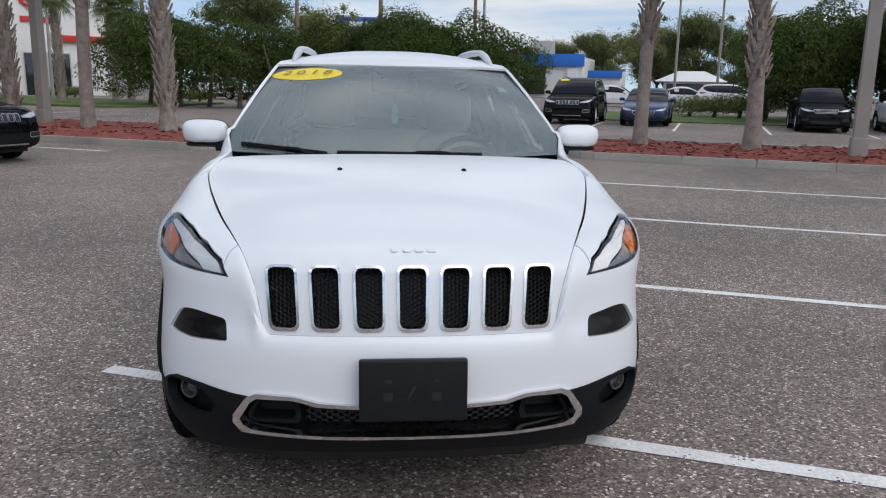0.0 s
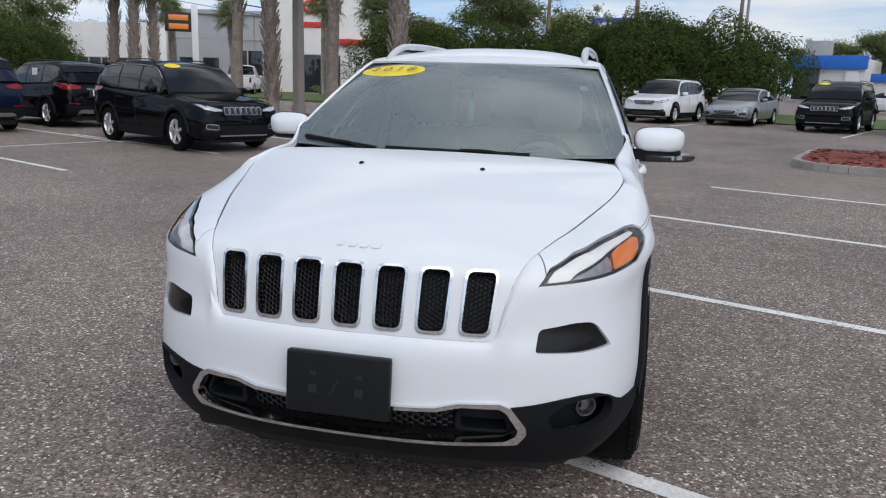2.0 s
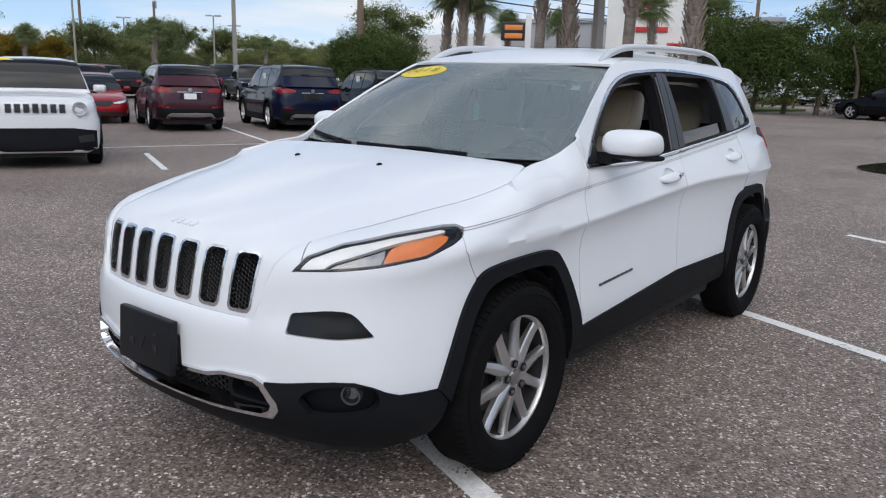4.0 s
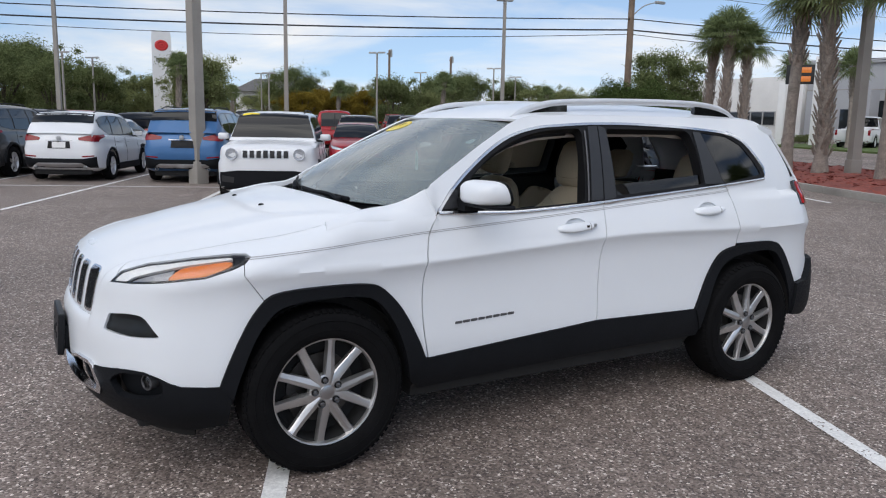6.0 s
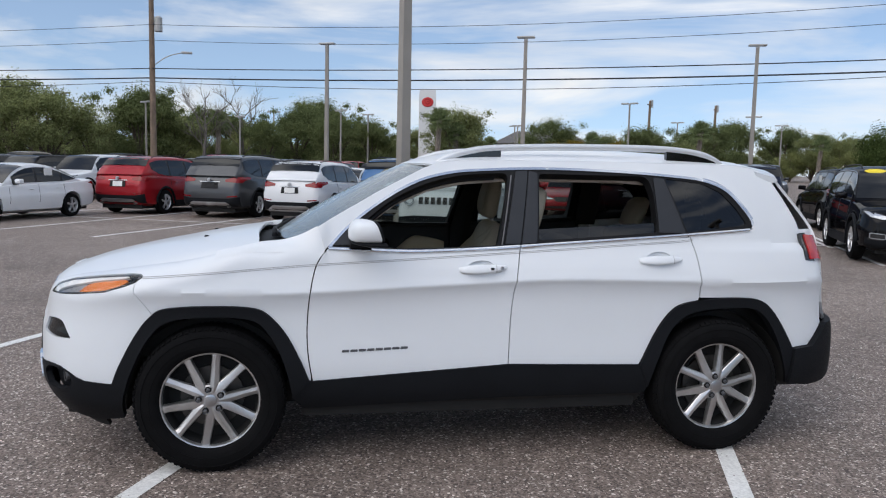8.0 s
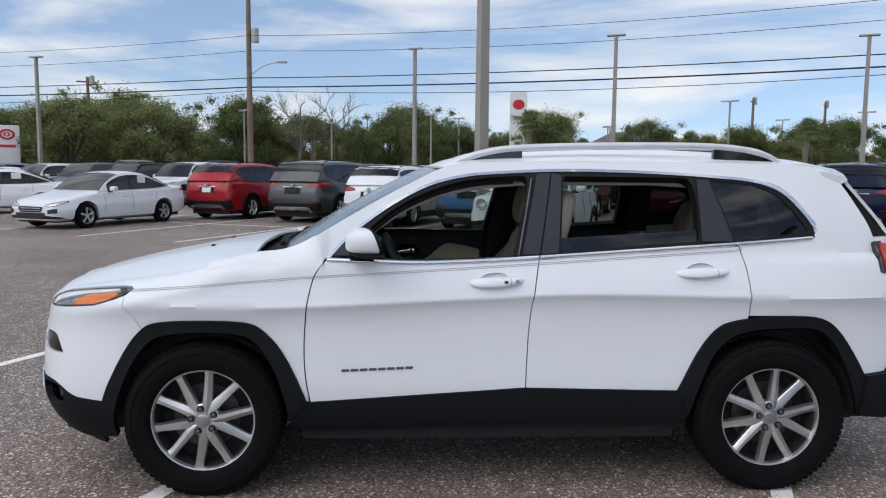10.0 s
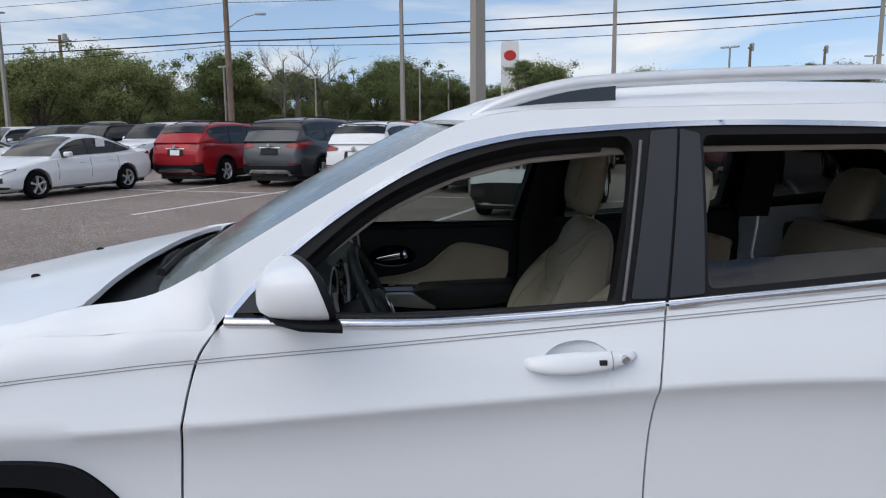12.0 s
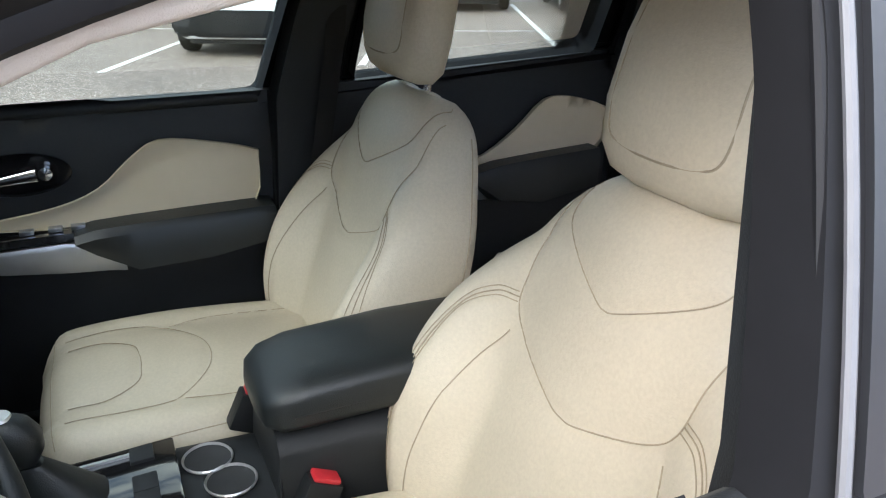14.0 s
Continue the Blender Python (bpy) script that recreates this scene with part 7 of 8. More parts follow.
            if low:
                fl = lathe([(hw - .03, q["wheel"] + .052), (hw + .010, q["wheel"] + .058), (hw + .010, q["wheel"] + .105), (hw - .03, q["wheel"] + .118)], 28, arc=math.pi)
                for v in fl.verts:
                    v.co.x *= sg
                part("arch_flare", moved(fl, pose(0, yy(s), q["wheel"])), PLASTIC, e)
        if low:
            ss = np.linspace(q["ax"][0] + .45 / L, q["ax"][1] - .45 / L, 8)
            part("sill", loft([[(sg * (hw + .004), yy(s), .24), (sg * (hw + .006), yy(s), .40), (sg * hw * .92, yy(s), .40), (sg * hw * .9, yy(s), .24)] for s in ss]), PLASTIC, e)
    if kind not in ("sedan", "truck"):
        xs = np.linspace(-.70, .70, 9)
        part("spoiler", loft([[(x * hw, yy(rr - .02), zr(rr - .02) + .008 - .03 * x * x), (x * hw, yy(rr + .032), H - .070 - .05 * x * x), (x * hw, yy(rr + .036), H - .088 - .05 * x * x), (x * hw, yy(rr), H - .09 - .05 * x * x)] for x in xs]), paint, e)
    # grilles
    gw = hw * .46
    gz0, gz1 = (nz - .17, nz - .015) if front != "mesh" else (.42, nz - .09)
    if front == "slots":
        for k in range(7):
            o = fillet([((k - 3) * .118 - .050, gz0 + .004), ((k - 3) * .118 + .050, gz0 + .004), ((k - 3) * .118 + .050, gz1), ((k - 3) * .118 - .050, gz1)], .022, 3)
            sl = patch("grille_slot", o, False, SATIN, .014, label="chrome slot ring", holes=[shrink(o, .011)], step=.03, thick=.012)
            patch("slot_mesh", shrink(o, .010), False, CABLE, .010, sl, step=.04)
        if kind == "suv":
            for sg in (-1, 1):
                part("window_line", tube([tuple(np.array(at_side(s, head(s) + .010, .010)) * np.array((sg, 1, 1))) for s in np.linspace(s_a, s_c, 26)], .009, 6), SATIN, e, "chrome window line")
                ringo = fillet([(hw * .58, .42), (hw * .58, .52), (hw * .84, .54), (hw * .84, .44)], .03, 3)
                patch("fog_lamp_ring", mir_o(ringo, sg), False, SATIN, .022, label="chrome fog lamp ring", holes=[mir_o(shrink(ringo, .014), sg)], step=.03)
            patch("bumper_strip", [(-hw * .55, .30), (-hw * .55, .325), (hw * .55, .325), (hw * .55, .30)], False, SATIN, .020, label="chrome bumper strip")
        if kind == "boxy":
            for sg in (-1, 1):
                part("round_lamp", moved(lathe([(-.05, .098), (-.03, .105), (-.028, .085), (.0, .06), (.0, 0)], 24, "y"), pose(sg * hw * .655, at_end(hw * .655, nz - .09, False)[1] - .0, nz - .09)), LAMPCLEAR, e)
    else:
        g = [(-gw * .80, gz0), (-gw, (gz0 + gz1) / 2 + .02), (-gw * .95, gz1), (gw * .95, gz1), (gw, (gz0 + gz1) / 2 + .02), (gw * .80, gz0)]
        gr = patch("grille", g, False, CABLE, .012)
        if not far:
            patch("grille_ring", g, False, SATIN, .016, gr, "chrome grille ring", [shrink(g, .014)], .04)
            for k in range(2):
                z = gz0 + (gz1 - gz0) * (k + 1) / 3
                patch("grille_bar", [(-gw * .80, z - .006), (-gw * .80, z + .006), (gw * .80, z + .006), (gw * .80, z - .006)], False, SATIN, .016, gr)
            patch("lower_intake", [(-hw * .50, .32), (-hw * .54, .42), (hw * .54, .42), (hw * .50, .32)], False, CABLE, .018)
    if far:
        return e
    patch("plate_recess", [(-.26, tz - .33), (-.24, tz - .16), (.24, tz - .16), (.26, tz - .33)] if kind != "sedan" else [(-.26, .66), (-.24, .83), (.24, .83), (.26, .66)], True, UNDER, .009)
    pz = tz - .245 if kind != "sedan" else .745
    patch("rear_plate", [(-.152, pz - .072), (-.152, pz + .072), (.152, pz + .072), (.152, pz - .072)], True, SHEET if name == "red_suv" else PLATE_PLASTIC, .018)
    patch("trim_bar", [(-.30, tz - .150), (-.30, tz - .132), (.30, tz - .132), (.30, tz - .150)], True, SATIN, .016)
    part("emblem", moved(lathe([(-.012, .055), (.012, .05), (.014, .0)], 18, "y"), pose(0, at_end(0, tz - .09, True)[1], tz - .09)), SATIN, e)
    if low:
        patch("skid_plate", [(-hw * .62, .40), (-hw * .52, .46), (hw * .52, .46), (hw * .62, .40), (hw * .5, .36), (-hw * .5, .36)], True, SATIN, .024, label="silver skid plate")
        for sg in (-1, 1):
            part("roof_rail", tube(spline([(sg * hw * .62, yy(rf + .05), H - .03), (sg * hw * .62, yy(rf + .10), H + .02), (sg * hw * .62, yy(.75), H + .02), (sg * hw * .62, yy(rr - .03), H - .03)], 4), .014, 6), CABLE, e)
            part("exhaust_tip", moved(lathe([(-.06, .034), (.03, .034), (.03, .028), (-.02, .026)], 16, "y"), pose(sg * hw * .60, yy(1) - .02, .34)), SATIN, e)
    part("rear_wiper", tube([(.0, yy(low_end) + .01, float(zr(low_end)) + .03), (.22, yy(low_end) - .01, float(zr(low_end)) + .06)], .008, 5), CABLE, e) if kind not in ("sedan", "truck") else None
    part("underside", box_bm(-hw * .7, hw * .7, yy(.04), yy(.96), .17, .40, .02), UNDER, e)
    return e


def recolour(car, paint):
    for o in car.children:
        if o.name.split(".")[0] in ("body", "cabin", "mirror", "door_handle", "spoiler"):
            o.material_slots[0].link = "OBJECT"
            o.material_slots[0].material = paint
    return car


def park(car, x, y, rz, label, s=1.0, dz=0.0):
    car.matrix_basis = pose(x, y, lie(x, y) + dz, 0, 0, rz) @ Matrix.Scale(s, 4)
    return tagged(car, label, "car", "parked cars")


def price_sheet(car, kind, side_=1):
    q = SHAPES[kind]
    part("window_sheet", box_bm(min(side_ * (q["W"] / 2 * .835), side_ * (q["W"] / 2 * .85)), max(side_ * (q["W"] / 2 * .835), side_ * (q["W"] / 2 * .85)), q["L"] * .09, q["L"] * .15, q["b1"] + .06, q["b1"] + .36, 0), SHEET, car)


def year_oval(car, kind):
    q = SHAPES[kind]
    y, z = (q["cowl"] + (q["rf"] - q["cowl"]) * .82 - .5) * q["L"], q["b0"] + (q["H"] - q["b0"]) * .83
    a = math.degrees(math.atan2((q["rf"] - q["cowl"]) * q["L"], q["H"] - q["b0"]))
    bm = lathe([(-.010, .15), (-.014, .14), (-.014, 0)], 20, "y")
    part("year_oval", moved(bm, pose(-.42, y - .035, z, -a) @ Matrix.Diagonal((1.2, 1, .42, 1))), YELLOW, car, "yellow oval year sticker")


AWAY, BACK, NORTH = 246, 66, -24
red_suv = park(make_car("suv", "red_suv", P_RED), -20.5, -4.0, AWAY, "dark red compact SUV parked nose-in beside a grey SUV")
big_grey = park(make_car("big", "grey_suv", P_GREY), -19.5, -1.25, AWAY, "dark grey large SUV parked nose-in")
renegade = make_car("boxy", "white_boxy_suv", P_WHITE, "slots")
year_oval(renegade, "boxy")
park(renegade, -11.5, 3.75, BACK, "white boxy small SUV with round lamps facing the lane")
compass = make_car("suv", "black_suv", P_BLACK, "slots")
year_oval(compass, "suv")
park(compass, -8.3, 11.5, 62, "glossy black compact SUV with slotted chrome grille and yellow year oval")
sonata = make_car("sedan", "white_sedan", P_WHITE, "mesh")
price_sheet(sonata, "sedan", 1)
price_sheet(sonata, "sedan", -1)
park(sonata, -16.7, -7.2, 66, "white saloon car with a price sheet in its rear window", .97)
pickup = park(make_car("truck", "red_pickup", P_RED), -30.5, 12.2, 156, "dark red pickup truck parked across the lane")


def again(src, paint, x, y, rz, label, s=1.0, name=None):
    c = copy_thing(src, pose(x, y, lie(x, y), 0, 0, rz) @ Matrix.Scale(s, 4))
    c.scale = (s, s, s)
    if name:
        c.name = name
    recolour(c, paint)
    return tagged(c, label, "car", "parked cars")


again(red_suv, P_WHITE, -17.9, .85, AWAY, "white compact SUV with black lower panels parked nose-in", .97, "white_suv_parked")
again(big_grey, P_BLUE, -16.9, 3.45, AWAY, "blue large SUV parked nose-in beside a lamp post", 1.0, "blue_suv")
again(red_suv, P_MAROON, -16.9, 9.9, AWAY, "maroon compact SUV parked nose-in", .99, "maroon_suv")
santa = again(big_grey, P_NAVY, -15.2, 12.4, AWAY, "dark navy SUV parked nose-in with a window sheet", .97, "navy_suv")
tucson = again(red_suv, P_BLACK, -14.3, 15.1, AWAY, "black compact SUV parked nose-in with a window sheet", .97, "black_suv_parked")
for c, k in ((santa, "big"), (tucson, "suv")):
    price_sheet(c, k, -1)
    price_sheet(c, k, 1)
again(sonata, P_WHITE, -21.4, -12.4, 22, "white saloon car parked in the side lane", .98)
again(sonata, P_SILVER, 5.3, 30.0, NORTH, "silver grey saloon car facing the drive", .97, "silver_sedan")
again(compass, P_BLACK, 8.2, 27.6, NORTH, "matt black large SUV facing the drive", 1.05, "black_large_suv")
again(sonata, P_GREEN, 10.9, 26.9, NORTH, "dark blue saloon car facing the drive", .97, "blue_sedan")
again(red_suv, P_BLACK, 16.4, 24.2, NORTH, "black crossover facing the drive beside a tree", .94, "black_crossover")
again(red_suv, P_WHITE, 19.2, 23.0, NORTH, "white crossover parked at the end of the row", .95, "white_crossover")
again(red_suv, P_WHITE, 2.3, 29.6, NORTH, "white crossover facing the drive beside the hedge", 1.0, "white_crossover")
again(sonata, P_BLACK, -3.0, 34.4, 246, "black saloon car parked along the hedge", 1.0, "black_sedan")
again(pickup, P_WHITE, -24.0, 44.0, 200, "white pickup truck by the dealership", 1.0, "white_pickup")
again(red_suv, P_WHITE, -10.5, 52.0, 66, "white SUV on the road behind the hedge", 1.0, "white_suv_parked")
for x, y, rz, src, pt in ((20, 45, 66, sonata, P_WHITE), (24, 47, 66, red_suv, P_WHITE), (17, 50, 66, sonata, P_WHITE), (29, 44, 66, sonata, P_SILVER), (26, 52, 66, sonata, P_WHITE)):
    again(src, pt, x, y, rz, "white car in the far lot behind the hedge")
rnd = random.Random(5)
paints = [P_BLACK, P_SILVER, P_WHITE, P_GREY, P_BLACK, P_NAVY, P_RED, P_WHITE, P_TAN, P_GREY]
words = {P_BLACK.name: "black", P_SILVER.name: "silver", P_WHITE.name: "white", P_GREY.name: "grey", P_NAVY.name: "navy blue", P_RED.name: "red", P_TAN.name: "tan"}
far_suv = park(make_car("suv", "far_suv", P_GREY, far=True), -48.0, -22.0, AWAY, "grey SUV in the crowded far rows")
far_big = park(make_car("big", "far_large_suv", P_BLACK, far=True), -46.9, -19.5, AWAY, "black large SUV in the crowded far rows")
far_sedan = park(make_car("sedan", "far_sedan", P_SILVER, far=True), -49.2, -24.6, AWAY, "silver saloon car in the crowded far rows")
far_truck = park(make_car("truck", "far_pickup", P_RED, far=True), -50.4, -27.2, AWAY, "red pickup truck in the crowded far rows")
for row, (bx, by) in enumerate(((-26.5, -3.2), (-31.5, -1.0), (-40.0, 2.8), (-45.0, 5.0), (-54, 9), (-62, 12.5))):
    for i in range(-9, 9):
        p = Vector((bx, by, 0)) + NV * (2.78 * i)
        if rnd.random() < .12 or (row < 2 and i > 5):
            continue
        src = (far_suv, far_big, far_sedan, far_suv, far_big, far_truck)[rnd.randrange(6 if row else 5)]
        pt = paints[rnd.randrange(len(paints))]
        kind = "pickup truck" if src is far_truck else "saloon car" if src is far_sedan else "SUV"
        again(src, pt, p.x, p.y, (AWAY if row % 2 else BACK) + rnd.uniform(-2, 2), f"{words[pt.name]} {kind} in the crowded far rows", rnd.uniform(.96, 1.02))

# ---- inside of the white car ----
def slab(name, rings_, mat, parent=white_car, label="", sharp=45):
    return part(name, loft(rings_), mat, parent, label, sharp)


def se(c, a, b, ax, bx, e=.5, n=24):
    "A rounded-box ring round c, spanned by the vectors ax and bx."
    c, ax, bx = Vector(c), Vector(ax), Vector(bx)
    return [tuple(c + ax * (a * math.copysign(abs(math.cos(t)) ** e, math.cos(t))) + bx * (b * math.copysign(abs(math.sin(t)) ** e, math.sin(t)))) for t in np.linspace(0, 2 * math.pi, n + 1)[:-1]]


part("floor", box_bm(-.74, .74, .35, 3.1, .36, .42, .01), CARPET, white_car)
part("headliner", sheet([(-.90, 1.13), (.90, 1.13), (.93, 2.95), (-.93, 2.95)], lambda a, y: roof_at(a, y) - np.array((0, 0, .05)), .1, .01, flip=(0, 1.3, 3)), HEADLINER, white_car)


def crease(lines, pts):
    "How deep each point lies in the grooves along the seam lines."
    dense = np.vstack([spline(l, 10) for l in lines])
    d = np.min(np.hypot(pts[:, None, 0] - dense[None, :, 0], pts[:, None, 1] - dense[None, :, 1]), axis=1)
    return np.exp(-(d / .008) ** 2)


def seat(cx, sgn, by, rest, lean):
    "A leather front seat: cushion, back with bolsters and stitched panels, headrest on two posts."
    tilt = math.radians(lean)
    up, fw = Vector((0, math.sin(tilt), math.cos(tilt))), Vector((0, -math.cos(tilt), math.sin(tilt)))
    base = Vector((cx, by, .62))
    Wb = curve1([(-.02, .262), (.1, .288), (.22, .302), (.32, .294), (.40, .265), (.46, .230), (.52, .198), (.565, .170), (.60, .125)])
    Wb0 = Wb
    Wb = lambda s: float(Wb0(s)) + (.020 if sgn > 0 else -.012) * max(0, 1 - abs(s - .12) / .26) + (.030 * max(0, 1 - ((s - .38) / .19) ** 2) if sgn > 0 else 0)
    Tb = curve1([(-.02, .035), (.1, .045), (.3, .048), (.45, .055), (.53, .056), (.58, .040), (.60, .018)])
    Rb = curve1([(-.02, .08), (.2, .09), (.4, .085), (.52, .075), (.58, .055), (.60, .03)])
    half = [[(.150, .590), (.152, .545), (.142, .508), (.095, .474), (.025, .438), (0, .431)],
            [(.172, .56), (.184, .49), (.176, .42), (.168, .362), (.128, .326), (.035, .288), (0, .282)],
            [(.174, .375), (.215, .365), (.255, .325), (.272, .24), (.270, .12), (.252, .0)],
            [(.168, .325), (.198, .26), (.214, .17), (.216, .08), (.208, 0)]]
    lines = []
    for h in half[:2]:
        lines.append(h + [(-x, z) for x, z in h[-2::-1]])
    for h in half[2:]:
        lines += [h, [(-x, z) for x, z in h]]

    def front0(x, s):
        w, t = float(Wb(s)), float(Tb(s))
        a = min(1, abs(x) / w)
        k = max(0.0, (a - .42) / .58)
        bol = .140 * k * k * (3 - 2 * k) * math.sin(math.pi * min(1, max(0, (s + .17) / .64))) ** 1.1
        edge = (1 - a ** 6) ** .5
        return base + Vector((x, 0, 0)) + up * s + fw * (t * edge + bol * (.35 + .65 * edge) + .010 * math.cos(a * 3))
    aa, ss = np.linspace(-1, 1, 65), np.linspace(-.02, .60, 56)
    flat = np.array([(a * float(Wb(s)), s) for s in ss for a in aa])
    deep = crease(lines, flat).reshape(len(ss), len(aa))
    rows = []
    for i, s in enumerate(ss):
        w, rb_ = float(Wb(s)), float(Rb(s))
        r = [tuple(front0(a * w, s) - fw * (.0055 * deep[i, k])) for k, a in enumerate(aa)]
        p0 = front0(w, s)
        d0 = (p0 - base - up * s).dot(fw)
        for a, f in ((1.012, .3), (1.012, .75), (.985, .97), (.93, 1.0), (.5, 1.04), (0, 1.05), (-.5, 1.04), (-.93, 1.0), (-.985, .97), (-1.012, .75), (-1.012, .3)):
            r.append(tuple(base + Vector((a * w, 0, 0)) + up * s + fw * (d0 * (1 - f) - rb_ * f)))
        rows.append(r)
    # cushion
    y0, ln = by - .565, .60
    Wc = curve1([(0, .17), (.03, .222), (.08, .245), (.3, .262), (.60, .255)])
    Zc = curve1([(0, .625), (.025, .668), (.07, .688), (.25, .688), (.45, .675), (.60, .66)])
    chalf = [[(.112, .055), (.114, .12), (.075, .175), (.025, .185), (0, .186)],
             [(.155, .05), (.166, .15), (.150, .235), (.075, .300), (0, .318)],
             [(.150, .25), (.168, .34), (.170, .52)], [(.228, .03), (.238, .10), (.240, .30), (.228, .54)]]
    clines = [h + [(-x, z) for x, z in h[-2::-1]] for h in chalf[:2]]
    for h in chalf[2:]:
        clines += [h, [(-x, z) for x, z in h]]

    def top0(x, s):
        w = float(Wc(s))
        a = min(1, abs(x) / w)
        bol = .048 * max(0.0, a - .58) / .42
        edge = (1 - a ** 6) ** .5
        return Vector((cx + x, y0 + s, float(Zc(s)) - .10 + (.10 + bol) * edge + .006 * math.cos(a * 4)))
    cs = np.linspace(0, ln, 48)
    cflat = np.array([(a * float(Wc(s)), s) for s in cs for a in aa])
    cdeep = crease(clines, cflat).reshape(len(cs), len(aa))
    crow = []
    for i, s in enumerate(cs):
        w = float(Wc(s))
        r = [tuple(top0(a * w, s) - Vector((0, 0, .0055 * cdeep[i, k]))) for k, a in enumerate(aa)]
        r += [(cx + a * w * .96, y0 + s + .03 * (1 - s / ln), .46) for a in np.linspace(1, -1, 9)]
        crow.append(r)
    cushion = part("seat", loft(crow), LEATHER, white_car, "beige leather front seat with stitched panels", 60)
    back = part("backrest", loft(rows), LEATHER, cushion, "beige leather backrest", 60)

    def seam(pts, fn, parent, lift, r=.0010):
        part("seam", tube([tuple(fn(float(a), float(b)) + lift) for a, b in spline(pts, 8)], r, 5), LEATHER_SEAM, parent)
    for l in lines:
        seam(l, front0, back, -fw * .0028)
    for sd in (-1, 1):
        for o in (-.007, .007):
            seam([(sd * (x + o * (.3 if z > .32 else 1)), z + (o if z > .28 else 0)) for x, z in half[2]], front0, back, -fw * .0012, .0008)
        # piping along the side panel
        part("seam", tube([tuple(base + Vector((sd * float(Wb(s)) * 1.013, 0, 0)) + up * s - fw * (float(Rb(s)) * .78)) for s in np.linspace(.02, .55, 24)], .0016, 5), LEATHER_SEAM, back)
    for l in clines:
        seam(l, top0, cushion, Vector((0, 0, -.0028)))
    seam([(-.205, .033), (-.13, .027), (0, .025), (.13, .027), (.205, .033)], top0, cushion, Vector((0, 0, .0)))
    # headrest
    hb = base + up * rest + fw * (.030 if sgn > 0 else .045)
    hrows = []
    for s, w, t, o in ((0, .070, .024, .0), (.010, .115, .042, .002), (.035, .136, .055, .006), (.09, .146, .060, .018), (.17, .144, .058, .030), (.225, .138, .050, .036), (.255, .118, .038, .036), (.268, .070, .020, .034)):
        hrows.append(se(hb + up * s + fw * o, w, t, (1, 0, 0), tuple(fw), .66, 32))
    hr = part("headrest", loft(hrows), LEATHER, cushion, "beige leather headrest", 60)
    pad = [(hb + up * s + fw * (o + t * max(0, 1 - (abs(x) / w) ** 3.03) ** .33) + Vector((x, 0, 0))) for s, x, w, t, o in ((.250, -.06, .118, .040, .036), (.220, -.096, .138, .050, .036), (.13, -.104, .145, .059, .024), (.06, -.100, .141, .057, .012), (.040, -.070, .137, .055, .006), (.034, 0, .136, .055, .006), (.040, .070, .137, .055, .006), (.06, .100, .141, .057, .012), (.13, .104, .145, .059, .024), (.220, .096, .138, .050, .036), (.250, .06, .118, .040, .036))]
    part("seam", tube([tuple(p) for p in spline([tuple(p) for p in pad], 6)], .0016, 5), LEATHER_SEAM, hr)
    for dx in (-.058, .058):
        p0 = base + up * .55 + Vector((dx, 0, 0)) - fw * .01
        part("headrest_post", tube([tuple(p0), tuple(p0 + up * (rest - .50) + fw * .03)], .0075, 10), CHROME, hr, "chrome headrest post")
        part("post_guide", moved(lathe([(0, .026), (.010, .022), (.013, .010)], 20, "z"), Matrix.Translation(base + up * .592 - fw * .004 + Vector((dx, 0, 0))) @ pose(0, 0, 0, -lean)), LEATHER, hr)
    part("seat_base", box_bm(cx - .20, cx + .20, y0 + .06, y0 + .56, .41, .50, .02), SOFTBLACK, cushion)
    part("seat_side_trim", box_bm(cx + sgn * .26 - .012, cx + sgn * .26 + .012, y0 + .08, y0 + .60, .47, .60, .01), SOFTBLACK, cushion)
    return cushion


seat(.362, 1, 1.520, .585, 23)
seat(-.385, -1, 1.490, .610, 20)
# rear bench
rb = slab("rear_seat", [[(x, y, z) for y, z in ((2.02, .46), (2.00, .62), (2.05, .67), (2.30, .66), (2.55, .63), (2.55, .46))] for x in (-.66, -.62, -.3, 0, .3, .62, .66)], LEATHER, white_car, "beige leather rear bench")
bk = [(2.46, .60), (2.44, .66), (2.52, .90), (2.60, 1.10), (2.63, 1.14), (2.69, 1.14), (2.72, 1.10), (2.60, .60)]
part("rear_backrest", loft([[(x, y + (.03 if abs(x) > .6 else 0), z) for y, z in bk] for x in (-.64, -.60, -.34, -.30, -.02, .02, .30, .34, .60, .64)]), LEATHER, rb)
for x in (-.36, .36):
    c = Vector((x, 2.68, 1.16))
    part("rear_headrest", loft([se(c + Vector((0, .02 * k, .05 * k)), w, t, (1, 0, 0), (0, 1, 0), .6, 20) for k, w, t in ((0, .06, .02), (.3, .12, .05), (2, .13, .055), (3.4, .115, .05), (4, .07, .02))]), LEATHER, rb, "beige rear headrest", 60)
# console between the seats
console = slab("centre_console", [se((0, y, zc), w, h, (1, 0, 0), (0, 0, 1), .35, 24) for y, zc, w, h in ((.70, .55, .10, .14), (.80, .57, .13, .13), (1.10, .553, .125, .125), (1.268, .553, .115, .125), (1.275, .62, .105, .155), (1.55, .62, .105, .155), (1.72, .60, .10, .16))], SOFTBLACK, white_car, "black centre console")
lid = slab("armrest_lid", [se((0, y, z), w, h, (1, 0, 0), (0, 0, 1), .55, 28) for y, z, w, h in ((1.255, .806, .05, .012), (1.262, .808, .082, .026), (1.285, .812, .098, .040), (1.33, .818, .104, .046), (1.50, .826, .106, .048), (1.66, .828, .102, .046), (1.70, .826, .08, .03))], LIDBLACK, console, "black padded armrest lid", 60)
